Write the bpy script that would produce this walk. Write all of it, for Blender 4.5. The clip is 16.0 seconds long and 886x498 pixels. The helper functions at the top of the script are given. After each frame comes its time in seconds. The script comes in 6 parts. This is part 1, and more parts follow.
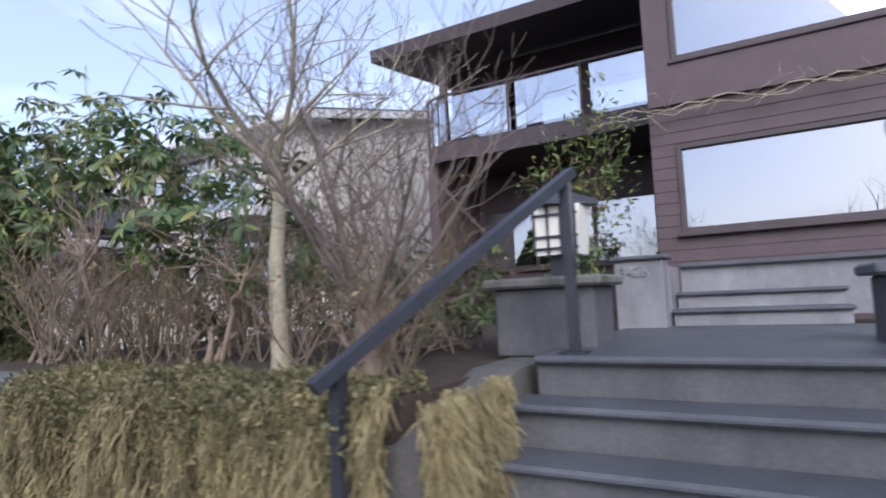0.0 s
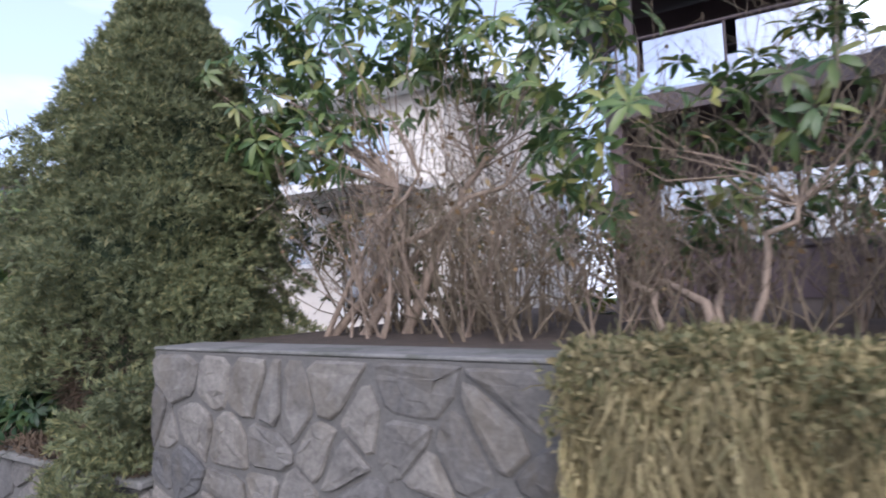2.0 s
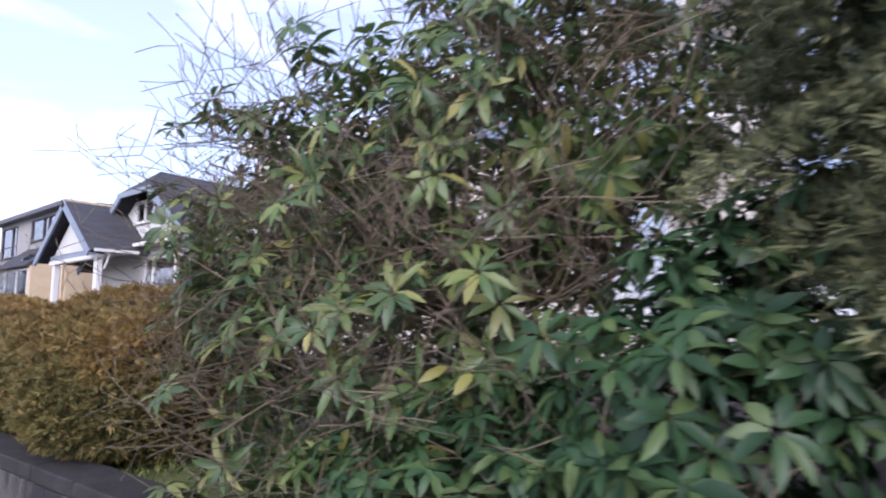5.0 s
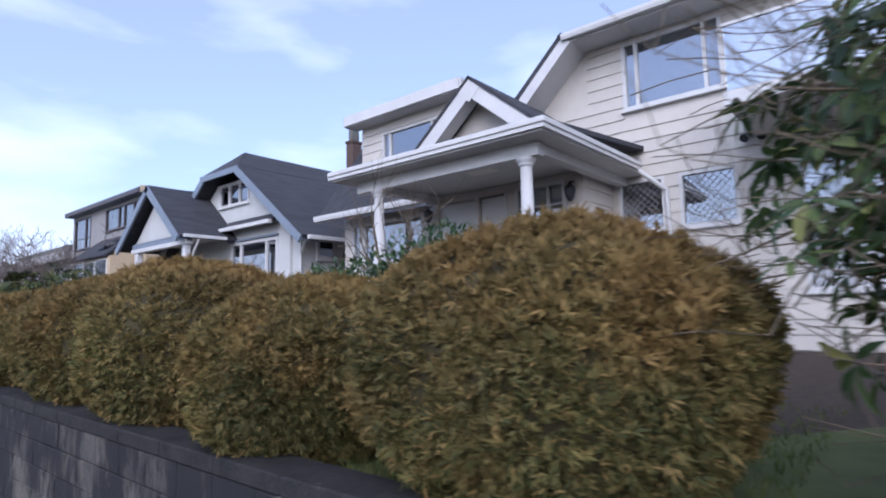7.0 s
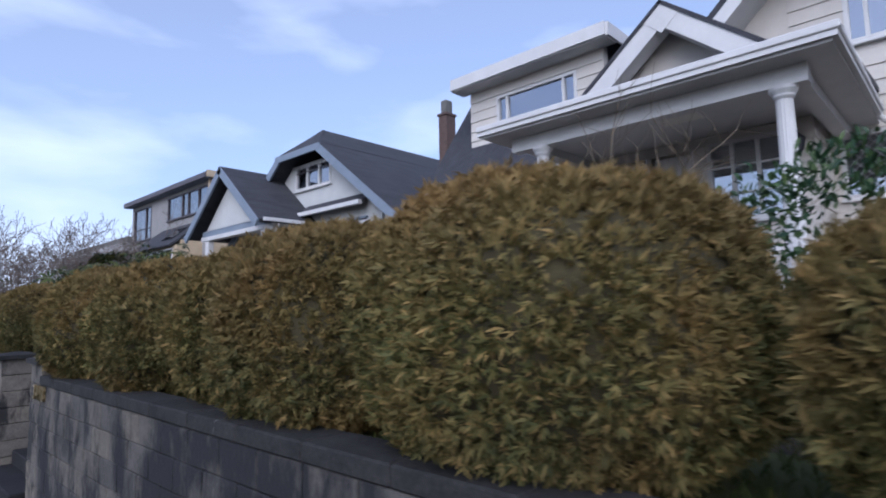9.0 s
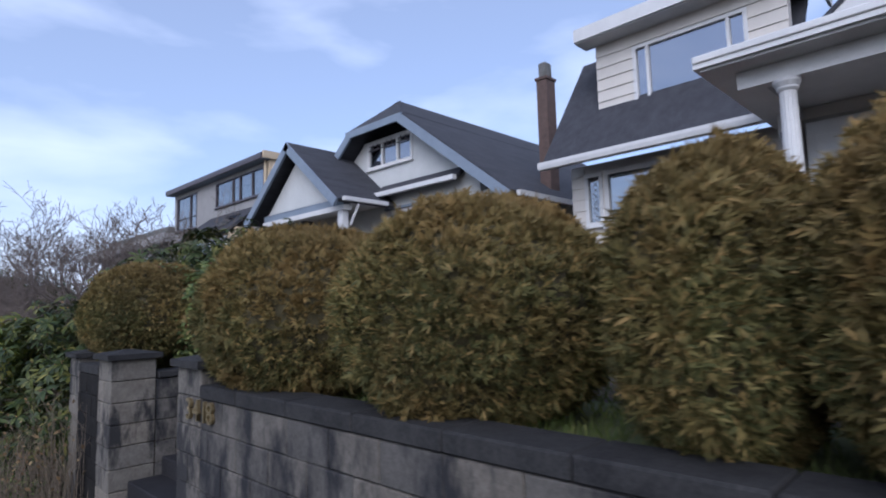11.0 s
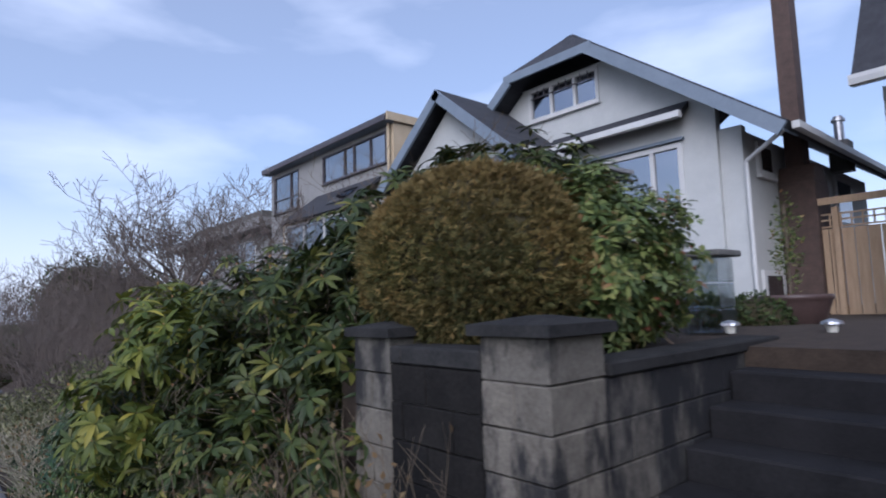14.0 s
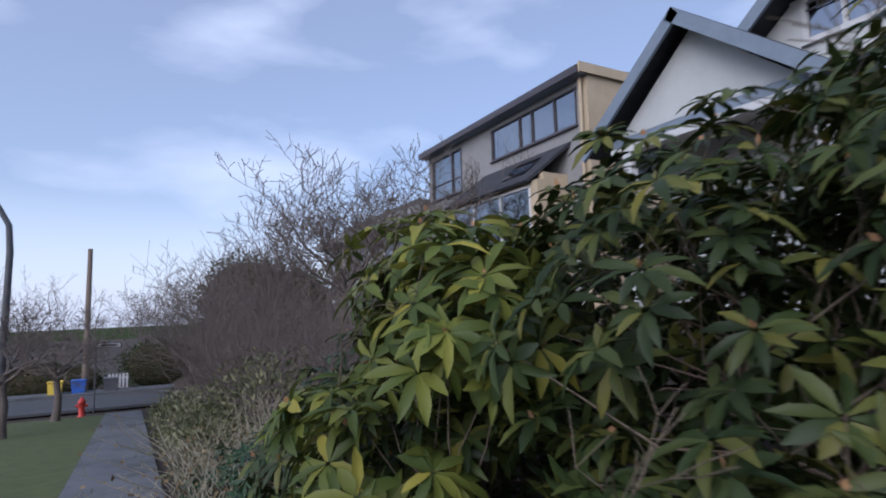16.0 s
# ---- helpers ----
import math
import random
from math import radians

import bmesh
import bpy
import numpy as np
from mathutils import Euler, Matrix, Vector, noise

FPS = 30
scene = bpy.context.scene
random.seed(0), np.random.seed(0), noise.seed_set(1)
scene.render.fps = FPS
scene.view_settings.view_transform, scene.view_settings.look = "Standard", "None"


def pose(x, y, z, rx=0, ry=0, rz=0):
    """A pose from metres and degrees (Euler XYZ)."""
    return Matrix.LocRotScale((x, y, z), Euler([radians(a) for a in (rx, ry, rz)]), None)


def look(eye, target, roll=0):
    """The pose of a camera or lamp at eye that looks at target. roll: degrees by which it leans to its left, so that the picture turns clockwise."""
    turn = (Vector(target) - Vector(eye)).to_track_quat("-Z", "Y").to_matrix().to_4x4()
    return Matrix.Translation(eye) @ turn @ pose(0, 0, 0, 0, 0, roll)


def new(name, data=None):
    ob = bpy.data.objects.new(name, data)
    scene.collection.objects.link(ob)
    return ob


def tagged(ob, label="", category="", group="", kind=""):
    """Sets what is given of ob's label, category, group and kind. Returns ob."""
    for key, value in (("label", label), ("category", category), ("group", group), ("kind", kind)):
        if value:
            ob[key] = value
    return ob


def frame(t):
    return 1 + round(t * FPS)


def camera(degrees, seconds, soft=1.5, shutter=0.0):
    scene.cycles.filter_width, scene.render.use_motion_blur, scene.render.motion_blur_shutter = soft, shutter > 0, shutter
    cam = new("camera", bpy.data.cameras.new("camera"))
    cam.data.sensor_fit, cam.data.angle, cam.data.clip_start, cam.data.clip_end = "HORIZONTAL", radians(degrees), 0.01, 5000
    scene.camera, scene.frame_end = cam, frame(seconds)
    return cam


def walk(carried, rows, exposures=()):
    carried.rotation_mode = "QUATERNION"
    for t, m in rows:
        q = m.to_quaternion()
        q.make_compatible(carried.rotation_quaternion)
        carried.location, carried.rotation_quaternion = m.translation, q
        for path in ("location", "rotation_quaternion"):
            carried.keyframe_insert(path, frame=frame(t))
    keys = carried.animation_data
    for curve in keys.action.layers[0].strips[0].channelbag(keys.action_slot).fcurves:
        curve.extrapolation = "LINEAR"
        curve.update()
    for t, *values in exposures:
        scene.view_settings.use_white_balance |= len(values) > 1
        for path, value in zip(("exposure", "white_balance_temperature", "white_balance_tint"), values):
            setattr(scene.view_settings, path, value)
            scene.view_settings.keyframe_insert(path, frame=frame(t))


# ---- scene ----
cam = camera(75.7, 16.0, 1.9, 0.3)
PATH = [
    (0, (0.134, -2.494, 1.858), (1.872, -1.52, 2.034), -2.6),
    (0.5, (0.048, -1.509, 1.831), (1.803, -0.565, 2.0), -2.1),
    (1, (0.048, -0.697, 1.821), (1.798, 0.261, 1.971), -1.8),
    (1.5, (0.072, 0.078, 1.764), (1.81, 1.057, 1.919), -1.7),
    (2, (0.102, 0.843, 1.697), (1.835, 1.828, 1.86), -1.6),
    (2.5, (0.156, 1.554, 1.66), (1.866, 2.582, 1.805), -1.9),
    (3, (0.189, 2.346, 1.598), (1.901, 3.368, 1.75), -2.1),
    (3.5, (0.165, 3.1, 1.492), (1.892, 4.085, 1.69), -1.7),
    (4, (0.137, 3.871, 1.392), (1.865, 4.857, 1.594), -1.7),
    (4.5, (0.334, 4.624, 1.306), (2.006, 5.7, 1.525), -0.9),
    (5, (0.484, 5.28, 1.241), (2.071, 6.472, 1.484), -0.7),
    (7.5, (0.279, 9.081, 1.098), (1.784, 10.38, 1.316), -1.2),
    (8, (0.355, 9.808, 1.089), (1.836, 11.134, 1.307), -1.2),
    (8.5, (0.371, 10.542, 1.027), (1.834, 11.888, 1.244), -1.2),
    (9, (0.355, 11.315, 0.967), (1.806, 12.674, 1.181), -1.2),
    (11.5, (0.134, 15.058, 0.832), (1.542, 16.465, 1.029), -1.6),
    (12, (0.108, 15.787, 0.746), (1.495, 17.214, 0.943), -1.7),
    (12.5, (0.073, 16.562, 0.705), (1.443, 18.006, 0.9), -1.9),
    (13, (0.065, 17.3, 0.663), (1.413, 18.765, 0.858), -1.7),
    (13.5, (0.047, 18.082, 0.64), (1.373, 19.568, 0.835), -1.7),
    (14, (-0.01, 18.826, 0.609), (1.297, 20.327, 0.804), -1.8),
    (14.5, (-0.045, 19.668, 0.551), (1.208, 21.214, 0.75), -1.9),
    (15, (-0.017, 20.566, 0.486), (1.139, 22.184, 0.699), -1.8),
    (15.5, (0.068, 21.506, 0.42), (1.091, 23.21, 0.642), -1.5),
    (16, (0.23, 22.269, 0.375), (1.182, 24.014, 0.596), -1.5),
]

# ---- light ----
EXPOSURES = [(0.0, 1.2, 5800, 17), (2.5, 1.5, 5780, 21), (5.0, 1.54, 5820, 25), (7.5, 0.8, 5370, 19), (9.0, 0.68, 5370, 18), (12.0, 0.6, 5450, 17), (14.0, 0.54, 5480, 17), (16.0, 0.44, 5550, 17)]
walk(cam, [(t, look(eye, target, roll)) for t, eye, target, roll in PATH], EXPOSURES)

SUN_ELEVATION, SUN_ROTATION = radians(34), radians(238)
world = bpy.data.worlds.new("world")
scene.world = world
world.use_nodes = True
wn, wl = world.node_tree.nodes, world.node_tree.links
wn.clear()
sky = wn.new("ShaderNodeTexSky")
sky.sky_type, sky.sun_disc = "NISHITA", False
sky.sun_elevation, sky.sun_rotation = SUN_ELEVATION, SUN_ROTATION
sky.air_density, sky.dust_density, sky.ozone_density = 1.0, 2.2, 1.4
coords = wn.new("ShaderNodeTexCoord")
stretch = wn.new("ShaderNodeMapping")
stretch.inputs["Scale"].default_value = (1.0, 1.0, 3.0)
stretch.inputs["Location"].default_value = (1.9, 0.7, 0.55)
puff = wn.new("ShaderNodeTexNoise")
puff.inputs["Scale"].default_value, puff.inputs["Detail"].default_value = 3.2, 5.0
puff.inputs["Roughness"].default_value, puff.inputs["Distortion"].default_value = 0.46, 0.15
ramp = wn.new("ShaderNodeValToRGB")
ramp.color_ramp.elements[0].position, ramp.color_ramp.elements[1].position = 0.5, 0.8
ramp.color_ramp.elements[0].color, ramp.color_ramp.elements[1].color = (0.22, 0.22, 0.22, 1), (0.62, 0.62, 0.62, 1)
cloud = wn.new("ShaderNodeMix")
cloud.data_type = "RGBA"
cloud.inputs["B"].default_value = (8.0, 8.3, 9.0, 1)
back = wn.new("ShaderNodeBackground")
back.inputs["Strength"].default_value = 0.1
wout = wn.new("ShaderNodeOutputWorld")
wl.new(coords.outputs["Generated"], stretch.inputs["Vector"])
wl.new(stretch.outputs["Vector"], puff.inputs["Vector"])
wl.new(puff.outputs["Fac"], ramp.inputs["Fac"])
height = wn.new("ShaderNodeSeparateXYZ")
haze = wn.new("ShaderNodeMapRange")
haze.interpolation_type = "SMOOTHSTEP"
haze.inputs["From Min"].default_value, haze.inputs["From Max"].default_value = 0.0, 0.34
haze.inputs["To Min"].default_value, haze.inputs["To Max"].default_value = 0.62, 0.0
veil = wn.new("ShaderNodeMath")
veil.operation = "MAXIMUM"
wl.new(coords.outputs["Generated"], height.inputs["Vector"])
wl.new(height.outputs["Z"], haze.inputs["Value"])
wl.new(haze.outputs["Result"], veil.inputs[0])
wl.new(ramp.outputs["Color"], veil.inputs[1])
wl.new(veil.outputs["Value"], cloud.inputs["Factor"])
wl.new(sky.outputs["Color"], cloud.inputs["A"])
wl.new(cloud.outputs["Result"], back.inputs["Color"])
wl.new(back.outputs["Background"], wout.inputs["Surface"])

sun_data = bpy.data.lights.new("sun", "SUN")
sun_data.energy, sun_data.angle, sun_data.color = 1.3, radians(50), (1.0, 0.97, 0.93)
sun = new("sun", sun_data)
az = SUN_ROTATION
sun_dir = Vector((math.sin(az) * math.cos(SUN_ELEVATION), math.cos(az) * math.cos(SUN_ELEVATION), math.sin(SUN_ELEVATION)))
sun.matrix_world = look(sun_dir * 60, (0, 0, 0))


# ---- materials ----
def material(name, build):
    m = bpy.data.materials.new(name)
    m.use_nodes = True
    nt = m.node_tree
    nt.nodes.clear()
    out = nt.nodes.new("ShaderNodeOutputMaterial")
    shader = build(nt)
    nt.links.new(shader, out.inputs["Surface"])
    return m


def rgb(c):
    return (c[0], c[1], c[2], 1)


def noise_fac(nt, scale, detail=4.0, rough=0.6, stretch=None):
    tc = nt.nodes.new("ShaderNodeTexCoord")
    n = nt.nodes.new("ShaderNodeTexNoise")
    n.inputs["Scale"].default_value, n.inputs["Detail"].default_value, n.inputs["Roughness"].default_value = scale, detail, rough
    src = tc.outputs["Object"]
    if stretch:
        mp = nt.nodes.new("ShaderNodeMapping")
        mp.inputs["Scale"].default_value = stretch
        nt.links.new(src, mp.inputs["Vector"])
        src = mp.outputs["Vector"]
    nt.links.new(src, n.inputs["Vector"])
    return n.outputs["Fac"]


def ramp_of(nt, fac, stops):
    r = nt.nodes.new("ShaderNodeValToRGB")
    el = r.color_ramp.elements
    while len(el) < len(stops):
        el.new(0.5)
    for e, (p, c) in zip(el, stops):
        e.position, e.color = p, rgb(c)
    nt.links.new(fac, r.inputs["Fac"])
    return r.outputs["Color"]


def mix_col(nt, fac, a, b, mode="MIX"):
    m = nt.nodes.new("ShaderNodeMix")
    m.data_type, m.blend_type = "RGBA", mode
    for key, v in (("Factor", fac), ("A", a), ("B", b)):
        if isinstance(v, (int, float)):
            m.inputs[key].default_value = v
        elif isinstance(v, tuple):
            m.inputs[key].default_value = rgb(v)
        else:
            nt.links.new(v, m.inputs[key])
    return m.outputs["Result"]


def principled(nt, color, rough=0.7, bump=None, bump_strength=0.3, metal=0.0, spec=0.5, bump_dist=0.01, trans=0.0):
    p = nt.nodes.new("ShaderNodeBsdfPrincipled")
    if isinstance(color, tuple):
        p.inputs["Base Color"].default_value = rgb(color)
    else:
        nt.links.new(color, p.inputs["Base Color"])
    p.inputs["Roughness"].default_value, p.inputs["Metallic"].default_value = rough, metal
    p.inputs["Specular IOR Level"].default_value = spec
    if bump is not None:
        b = nt.nodes.new("ShaderNodeBump")
        b.inputs["Strength"].default_value, b.inputs["Distance"].default_value = bump_strength, bump_dist
        nt.links.new(bump, b.inputs["Height"])
        nt.links.new(b.outputs["Normal"], p.inputs["Normal"])
    return p.outputs["BSDF"]


def grainy(name, dark, light, scale=6.0, rough=0.8, fine=60.0, bump_strength=0.3, stain=None, stain_scale=1.2, stain_at=(0.5, 0.7), stretch=None, random_tint=0.0, spec=0.4, metal=0.0):
    """A surface with variation at two scales, relief, and stains if given."""
    def build(nt):
        coarse = noise_fac(nt, scale, 5, 0.65, stretch)
        small = noise_fac(nt, fine, 3, 0.7, stretch)
        both = nt.nodes.new("ShaderNodeMath")
        both.operation = "MULTIPLY_ADD"
        nt.links.new(small, both.inputs[0])
        both.inputs[1].default_value = 0.45
        half = nt.nodes.new("ShaderNodeMath")
        half.operation = "MULTIPLY"
        half.inputs[1].default_value = 0.55
        nt.links.new(coarse, half.inputs[0])
        nt.links.new(half.outputs[0], both.inputs[2])
        col = ramp_of(nt, both.outputs[0], [(0.32, dark), (0.68, light)])
        if random_tint:
            info = nt.nodes.new("ShaderNodeObjectInfo")
            tint = ramp_of(nt, info.outputs["Random"], [(0.0, (1 - random_tint,) * 3), (1.0, (1 + random_tint * 0.5, 1.0 + random_tint * 0.3, 1.0))])
            col = mix_col(nt, 1.0, col, tint, "MULTIPLY")
        if stain:
            s = noise_fac(nt, stain_scale, 6, 0.7, (1, 1, 0.45))
            fac = ramp_of(nt, s, [(stain_at[0], (0, 0, 0)), (stain_at[1], (1, 1, 1))])
            col = mix_col(nt, fac, col, stain)
        return principled(nt, col, rough, both.outputs[0], bump_strength, metal, spec)
    return material(name, build)


def leafy(name, stops, rough=0.45, spec=0.4, translucent=0.25, blotch=None, bronze=None):
    """Leaves that differ one from the next."""
    def build(nt):
        geo = nt.nodes.new("ShaderNodeNewGeometry")
        col = ramp_of(nt, geo.outputs["Random Per Island"], stops)
        n = noise_fac(nt, 1.4, 3, 0.6)
        shade = ramp_of(nt, n, [(0.35, (0.72, 0.72, 0.7)), (0.65, (1.15, 1.12, 1.0))])
        col = mix_col(nt, 1.0, col, shade, "MULTIPLY")
        if blotch:
            b = ramp_of(nt, noise_fac(nt, blotch[1], 4, 0.6), [(blotch[2], (0, 0, 0)), (blotch[3], (1, 1, 1))])
            col = mix_col(nt, b, col, mix_col(nt, 0.55, col, blotch[0]))
        if bronze:
            xyz = nt.nodes.new("ShaderNodeSeparateXYZ")
            nt.links.new(nt.nodes.new("ShaderNodeTexCoord").outputs["Object"], xyz.inputs["Vector"])
            height = nt.nodes.new("ShaderNodeMapRange")
            height.inputs["From Min"].default_value, height.inputs["From Max"].default_value = bronze[0], bronze[1]
            height.inputs["To Max"].default_value = 0.7
            nt.links.new(xyz.outputs["Z"], height.inputs["Value"])
            col = mix_col(nt, height.outputs["Result"], col, mix_col(nt, 0.6, col, bronze[2]))
        s = principled(nt, col, rough, None, 0, 0, spec)
        t = nt.nodes.new("ShaderNodeBsdfTranslucent")
        nt.links.new(col, t.inputs["Color"])
        mx = nt.nodes.new("ShaderNodeMixShader")
        mx.inputs["Fac"].default_value = translucent
        nt.links.new(s, mx.inputs[1])
        nt.links.new(t.outputs["BSDF"], mx.inputs[2])
        return mx.outputs["Shader"]
    return material(name, build)


def glazing(name, tint, gloss):
    """Window glass: a clear pane with a strong reflection of the sky."""
    def build(nt):
        tr = nt.nodes.new("ShaderNodeBsdfTransparent")
        tr.inputs["Color"].default_value = rgb(tint)
        gl = nt.nodes.new("ShaderNodeBsdfGlossy")
        gl.inputs["Roughness"].default_value = 0.01
        gl.inputs["Color"].default_value = (0.93, 0.95, 1, 1)
        mx = nt.nodes.new("ShaderNodeMixShader")
        mx.inputs["Fac"].default_value = gloss
        nt.links.new(tr.outputs["BSDF"], mx.inputs[1])
        nt.links.new(gl.outputs["BSDF"], mx.inputs[2])
        return mx.outputs["Shader"]
    return material(name, build)


M = {}
M["soil"] = grainy("soil", (0.018, 0.013, 0.010), (0.07, 0.05, 0.035), 9, 0.95, 70, 0.8)
M["grass"] = grainy("grass", (0.045, 0.06, 0.016), (0.10, 0.118, 0.036), 3, 0.9, 90, 0.7)
M["asphalt"] = grainy("asphalt", (0.045, 0.046, 0.05), (0.085, 0.085, 0.09), 1.5, 0.85, 120, 0.4)
M["pavement"] = grainy("pavement", (0.085, 0.09, 0.097), (0.155, 0.16, 0.17), 2.2, 0.85, 90, 0.3, stain=(0.06, 0.06, 0.056), random_tint=0.15)
M["fieldstone"] = grainy("fieldstone", (0.06, 0.06, 0.062), (0.175, 0.174, 0.172), 7, 0.9, 45, 0.8, stain=(0.08, 0.068, 0.05), stain_scale=2.5, random_tint=0.45)
M["mortar"] = grainy("mortar", (0.06, 0.058, 0.054), (0.115, 0.11, 0.102), 9, 0.95, 60, 0.6)
M["capstone"] = grainy("capstone", (0.08, 0.08, 0.075), (0.17, 0.165, 0.155), 5, 0.9, 50, 0.5, stain=(0.05, 0.055, 0.04), stain_scale=3)
M["block"] = grainy("concrete_block", (0.055, 0.052, 0.047), (0.13, 0.123, 0.112), 5, 0.92, 45, 0.9, stain=(0.014, 0.014, 0.016), stain_scale=1.3, stain_at=(0.46, 0.55), random_tint=0.3)
M["pier_block"] = grainy("pier_block", (0.08, 0.073, 0.062), (0.185, 0.17, 0.146), 6, 0.92, 42, 1.0, stain=(0.022, 0.021, 0.021), stain_scale=1.9, stain_at=(0.52, 0.6), random_tint=0.2)
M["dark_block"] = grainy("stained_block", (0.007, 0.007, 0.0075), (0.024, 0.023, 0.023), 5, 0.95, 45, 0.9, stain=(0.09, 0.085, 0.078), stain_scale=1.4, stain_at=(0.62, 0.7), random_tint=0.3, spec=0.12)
M["block_cap"] = grainy("block_cap", (0.012, 0.012, 0.013), (0.042, 0.041, 0.04), 5, 0.95, 50, 0.6, stain=(0.13, 0.13, 0.13), stain_scale=2.2, stain_at=(0.66, 0.72), spec=0.2)
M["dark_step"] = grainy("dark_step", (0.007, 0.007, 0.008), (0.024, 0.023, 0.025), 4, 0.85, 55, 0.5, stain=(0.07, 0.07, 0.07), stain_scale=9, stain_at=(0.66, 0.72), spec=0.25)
M["slate_tread"] = grainy("slate_tread", (0.04, 0.043, 0.05), (0.09, 0.094, 0.105), 3, 0.55, 50, 0.25)
M["riser"] = grainy("riser", (0.055, 0.055, 0.06), (0.115, 0.113, 0.117), 3, 0.85, 45, 0.35, stain=(0.055, 0.055, 0.062), stain_scale=2)
M["render_grey"] = grainy("render_grey", (0.16, 0.16, 0.168), (0.26, 0.26, 0.268), 3, 0.85, 60, 0.3, stain=(0.14, 0.14, 0.15), stain_scale=2)
M["iron"] = grainy("black_paint", (0.012, 0.013, 0.018), (0.03, 0.032, 0.042), 6, 0.38, 80, 0.1, spec=0.5)
M["brown_paint"] = grainy("brown_paint", (0.062, 0.043, 0.046), (0.09, 0.064, 0.068), 3, 0.65, 60, 0.12)
M["brown_trim"] = grainy("brown_trim", (0.045, 0.034, 0.036), (0.068, 0.052, 0.055), 3, 0.6, 60, 0.1)
M["white_paint"] = grainy("white_paint", (0.48, 0.48, 0.475), (0.59, 0.59, 0.575), 2.5, 0.6, 60, 0.1)
M["cream_siding"] = grainy("cream_siding", (0.46, 0.435, 0.395), (0.565, 0.535, 0.485), 2, 0.65, 60, 0.12, random_tint=0.06)
M["pale_stucco"] = grainy("pale_stucco", (0.42, 0.43, 0.42), (0.51, 0.52, 0.505), 2.5, 0.9, 75, 0.5)
M["tan_stucco"] = grainy("tan_stucco", (0.40, 0.32, 0.21), (0.52, 0.42, 0.29), 2.5, 0.9, 75, 0.4)
M["grey_stucco"] = grainy("grey_stucco", (0.22, 0.215, 0.21), (0.29, 0.285, 0.275), 2.5, 0.9, 75, 0.4)
M["blue_trim"] = grainy("blue_grey_trim", (0.15, 0.185, 0.23), (0.21, 0.25, 0.30), 3, 0.6, 60, 0.15)
M["shingle"] = grainy("roof_shingle", (0.022, 0.023, 0.028), (0.055, 0.056, 0.064), 1.2, 0.9, 25, 0.6, stretch=(1, 4, 4))
M["brick_red"] = grainy("chimney_brick", (0.06, 0.042, 0.036), (0.12, 0.08, 0.066), 7, 0.9, 40, 0.6)
M["red_tile"] = grainy("red_tile", (0.28, 0.06, 0.035), (0.42, 0.10, 0.06), 4, 0.75, 50, 0.3, random_tint=0.2)
M["cedar_wood"] = grainy("cedar_wood", (0.33, 0.22, 0.13), (0.52, 0.38, 0.25), 3, 0.8, 40, 0.3, stretch=(6, 6, 0.6))
# dark sheet colour that paints an unlit room behind the glass
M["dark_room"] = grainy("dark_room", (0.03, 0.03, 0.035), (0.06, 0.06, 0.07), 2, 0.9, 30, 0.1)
M["curtain"] = grainy("curtain", (0.55, 0.57, 0.58), (0.72, 0.74, 0.75), 2, 0.9, 40, 0.2, stretch=(1, 14, 0.3))
M["frame_dark"] = grainy("dark_window_frame", (0.05, 0.045, 0.05), (0.09, 0.08, 0.09), 4, 0.5, 60, 0.1)
M["bark"] = grainy("bark", (0.10, 0.075, 0.055), (0.27, 0.21, 0.16), 6, 0.9, 40, 0.8, stretch=(3, 3, 0.6))
M["pale_bark"] = grainy("lichened_bark", (0.17, 0.145, 0.10), (0.40, 0.36, 0.27), 7, 0.9, 35, 0.7, stain=(0.13, 0.15, 0.07), stain_scale=4)
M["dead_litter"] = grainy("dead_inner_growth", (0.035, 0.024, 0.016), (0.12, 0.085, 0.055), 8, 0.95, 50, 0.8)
M["bud"] = grainy("flower_bud", (0.22, 0.11, 0.05), (0.38, 0.22, 0.10), 6, 0.7, 50, 0.2)
M["twig"] = grainy("twig", (0.07, 0.055, 0.038), (0.17, 0.135, 0.092), 5, 0.9, 40, 0.4)
M["grey_twig"] = grainy("grey_twig", (0.075, 0.06, 0.052), (0.175, 0.142, 0.122), 5, 0.9, 40, 0.4)
M["wood_pole"] = grainy("wood_pole", (0.13, 0.10, 0.075), (0.25, 0.2, 0.155), 4, 0.9, 40, 0.5, stretch=(4, 4, 0.5))
M["glass"] = glazing("window_glass", (0.55, 0.6, 0.62), 0.33)
M["glass_dark"] = glazing("tinted_glass", (0.3, 0.33, 0.36), 0.38)
M["glass_rail"] = glazing("balcony_glass", (0.8, 0.86, 0.88), 0.4)
M["brass"] = grainy("brass", (0.2, 0.155, 0.08), (0.36, 0.28, 0.15), 8, 0.45, 60, 0.1, metal=0.8)
M["steel"] = grainy("steel", (0.4, 0.4, 0.42), (0.6, 0.6, 0.62), 8, 0.3, 60, 0.05, metal=0.9)
M["plastic_red"] = grainy("red_paint", (0.45, 0.04, 0.03), (0.6, 0.07, 0.05), 6, 0.5, 60, 0.1)
M["plastic_yellow"] = grainy("yellow_paint", (0.6, 0.42, 0.04), (0.75, 0.55, 0.08), 6, 0.5, 60, 0.1)
M["plastic_blue"] = grainy("blue_plastic", (0.03, 0.09, 0.35), (0.05, 0.14, 0.5), 6, 0.45, 60, 0.1)
M["plastic_grey"] = grainy("grey_plastic", (0.05, 0.052, 0.056), (0.1, 0.1, 0.11), 6, 0.5, 60, 0.1)
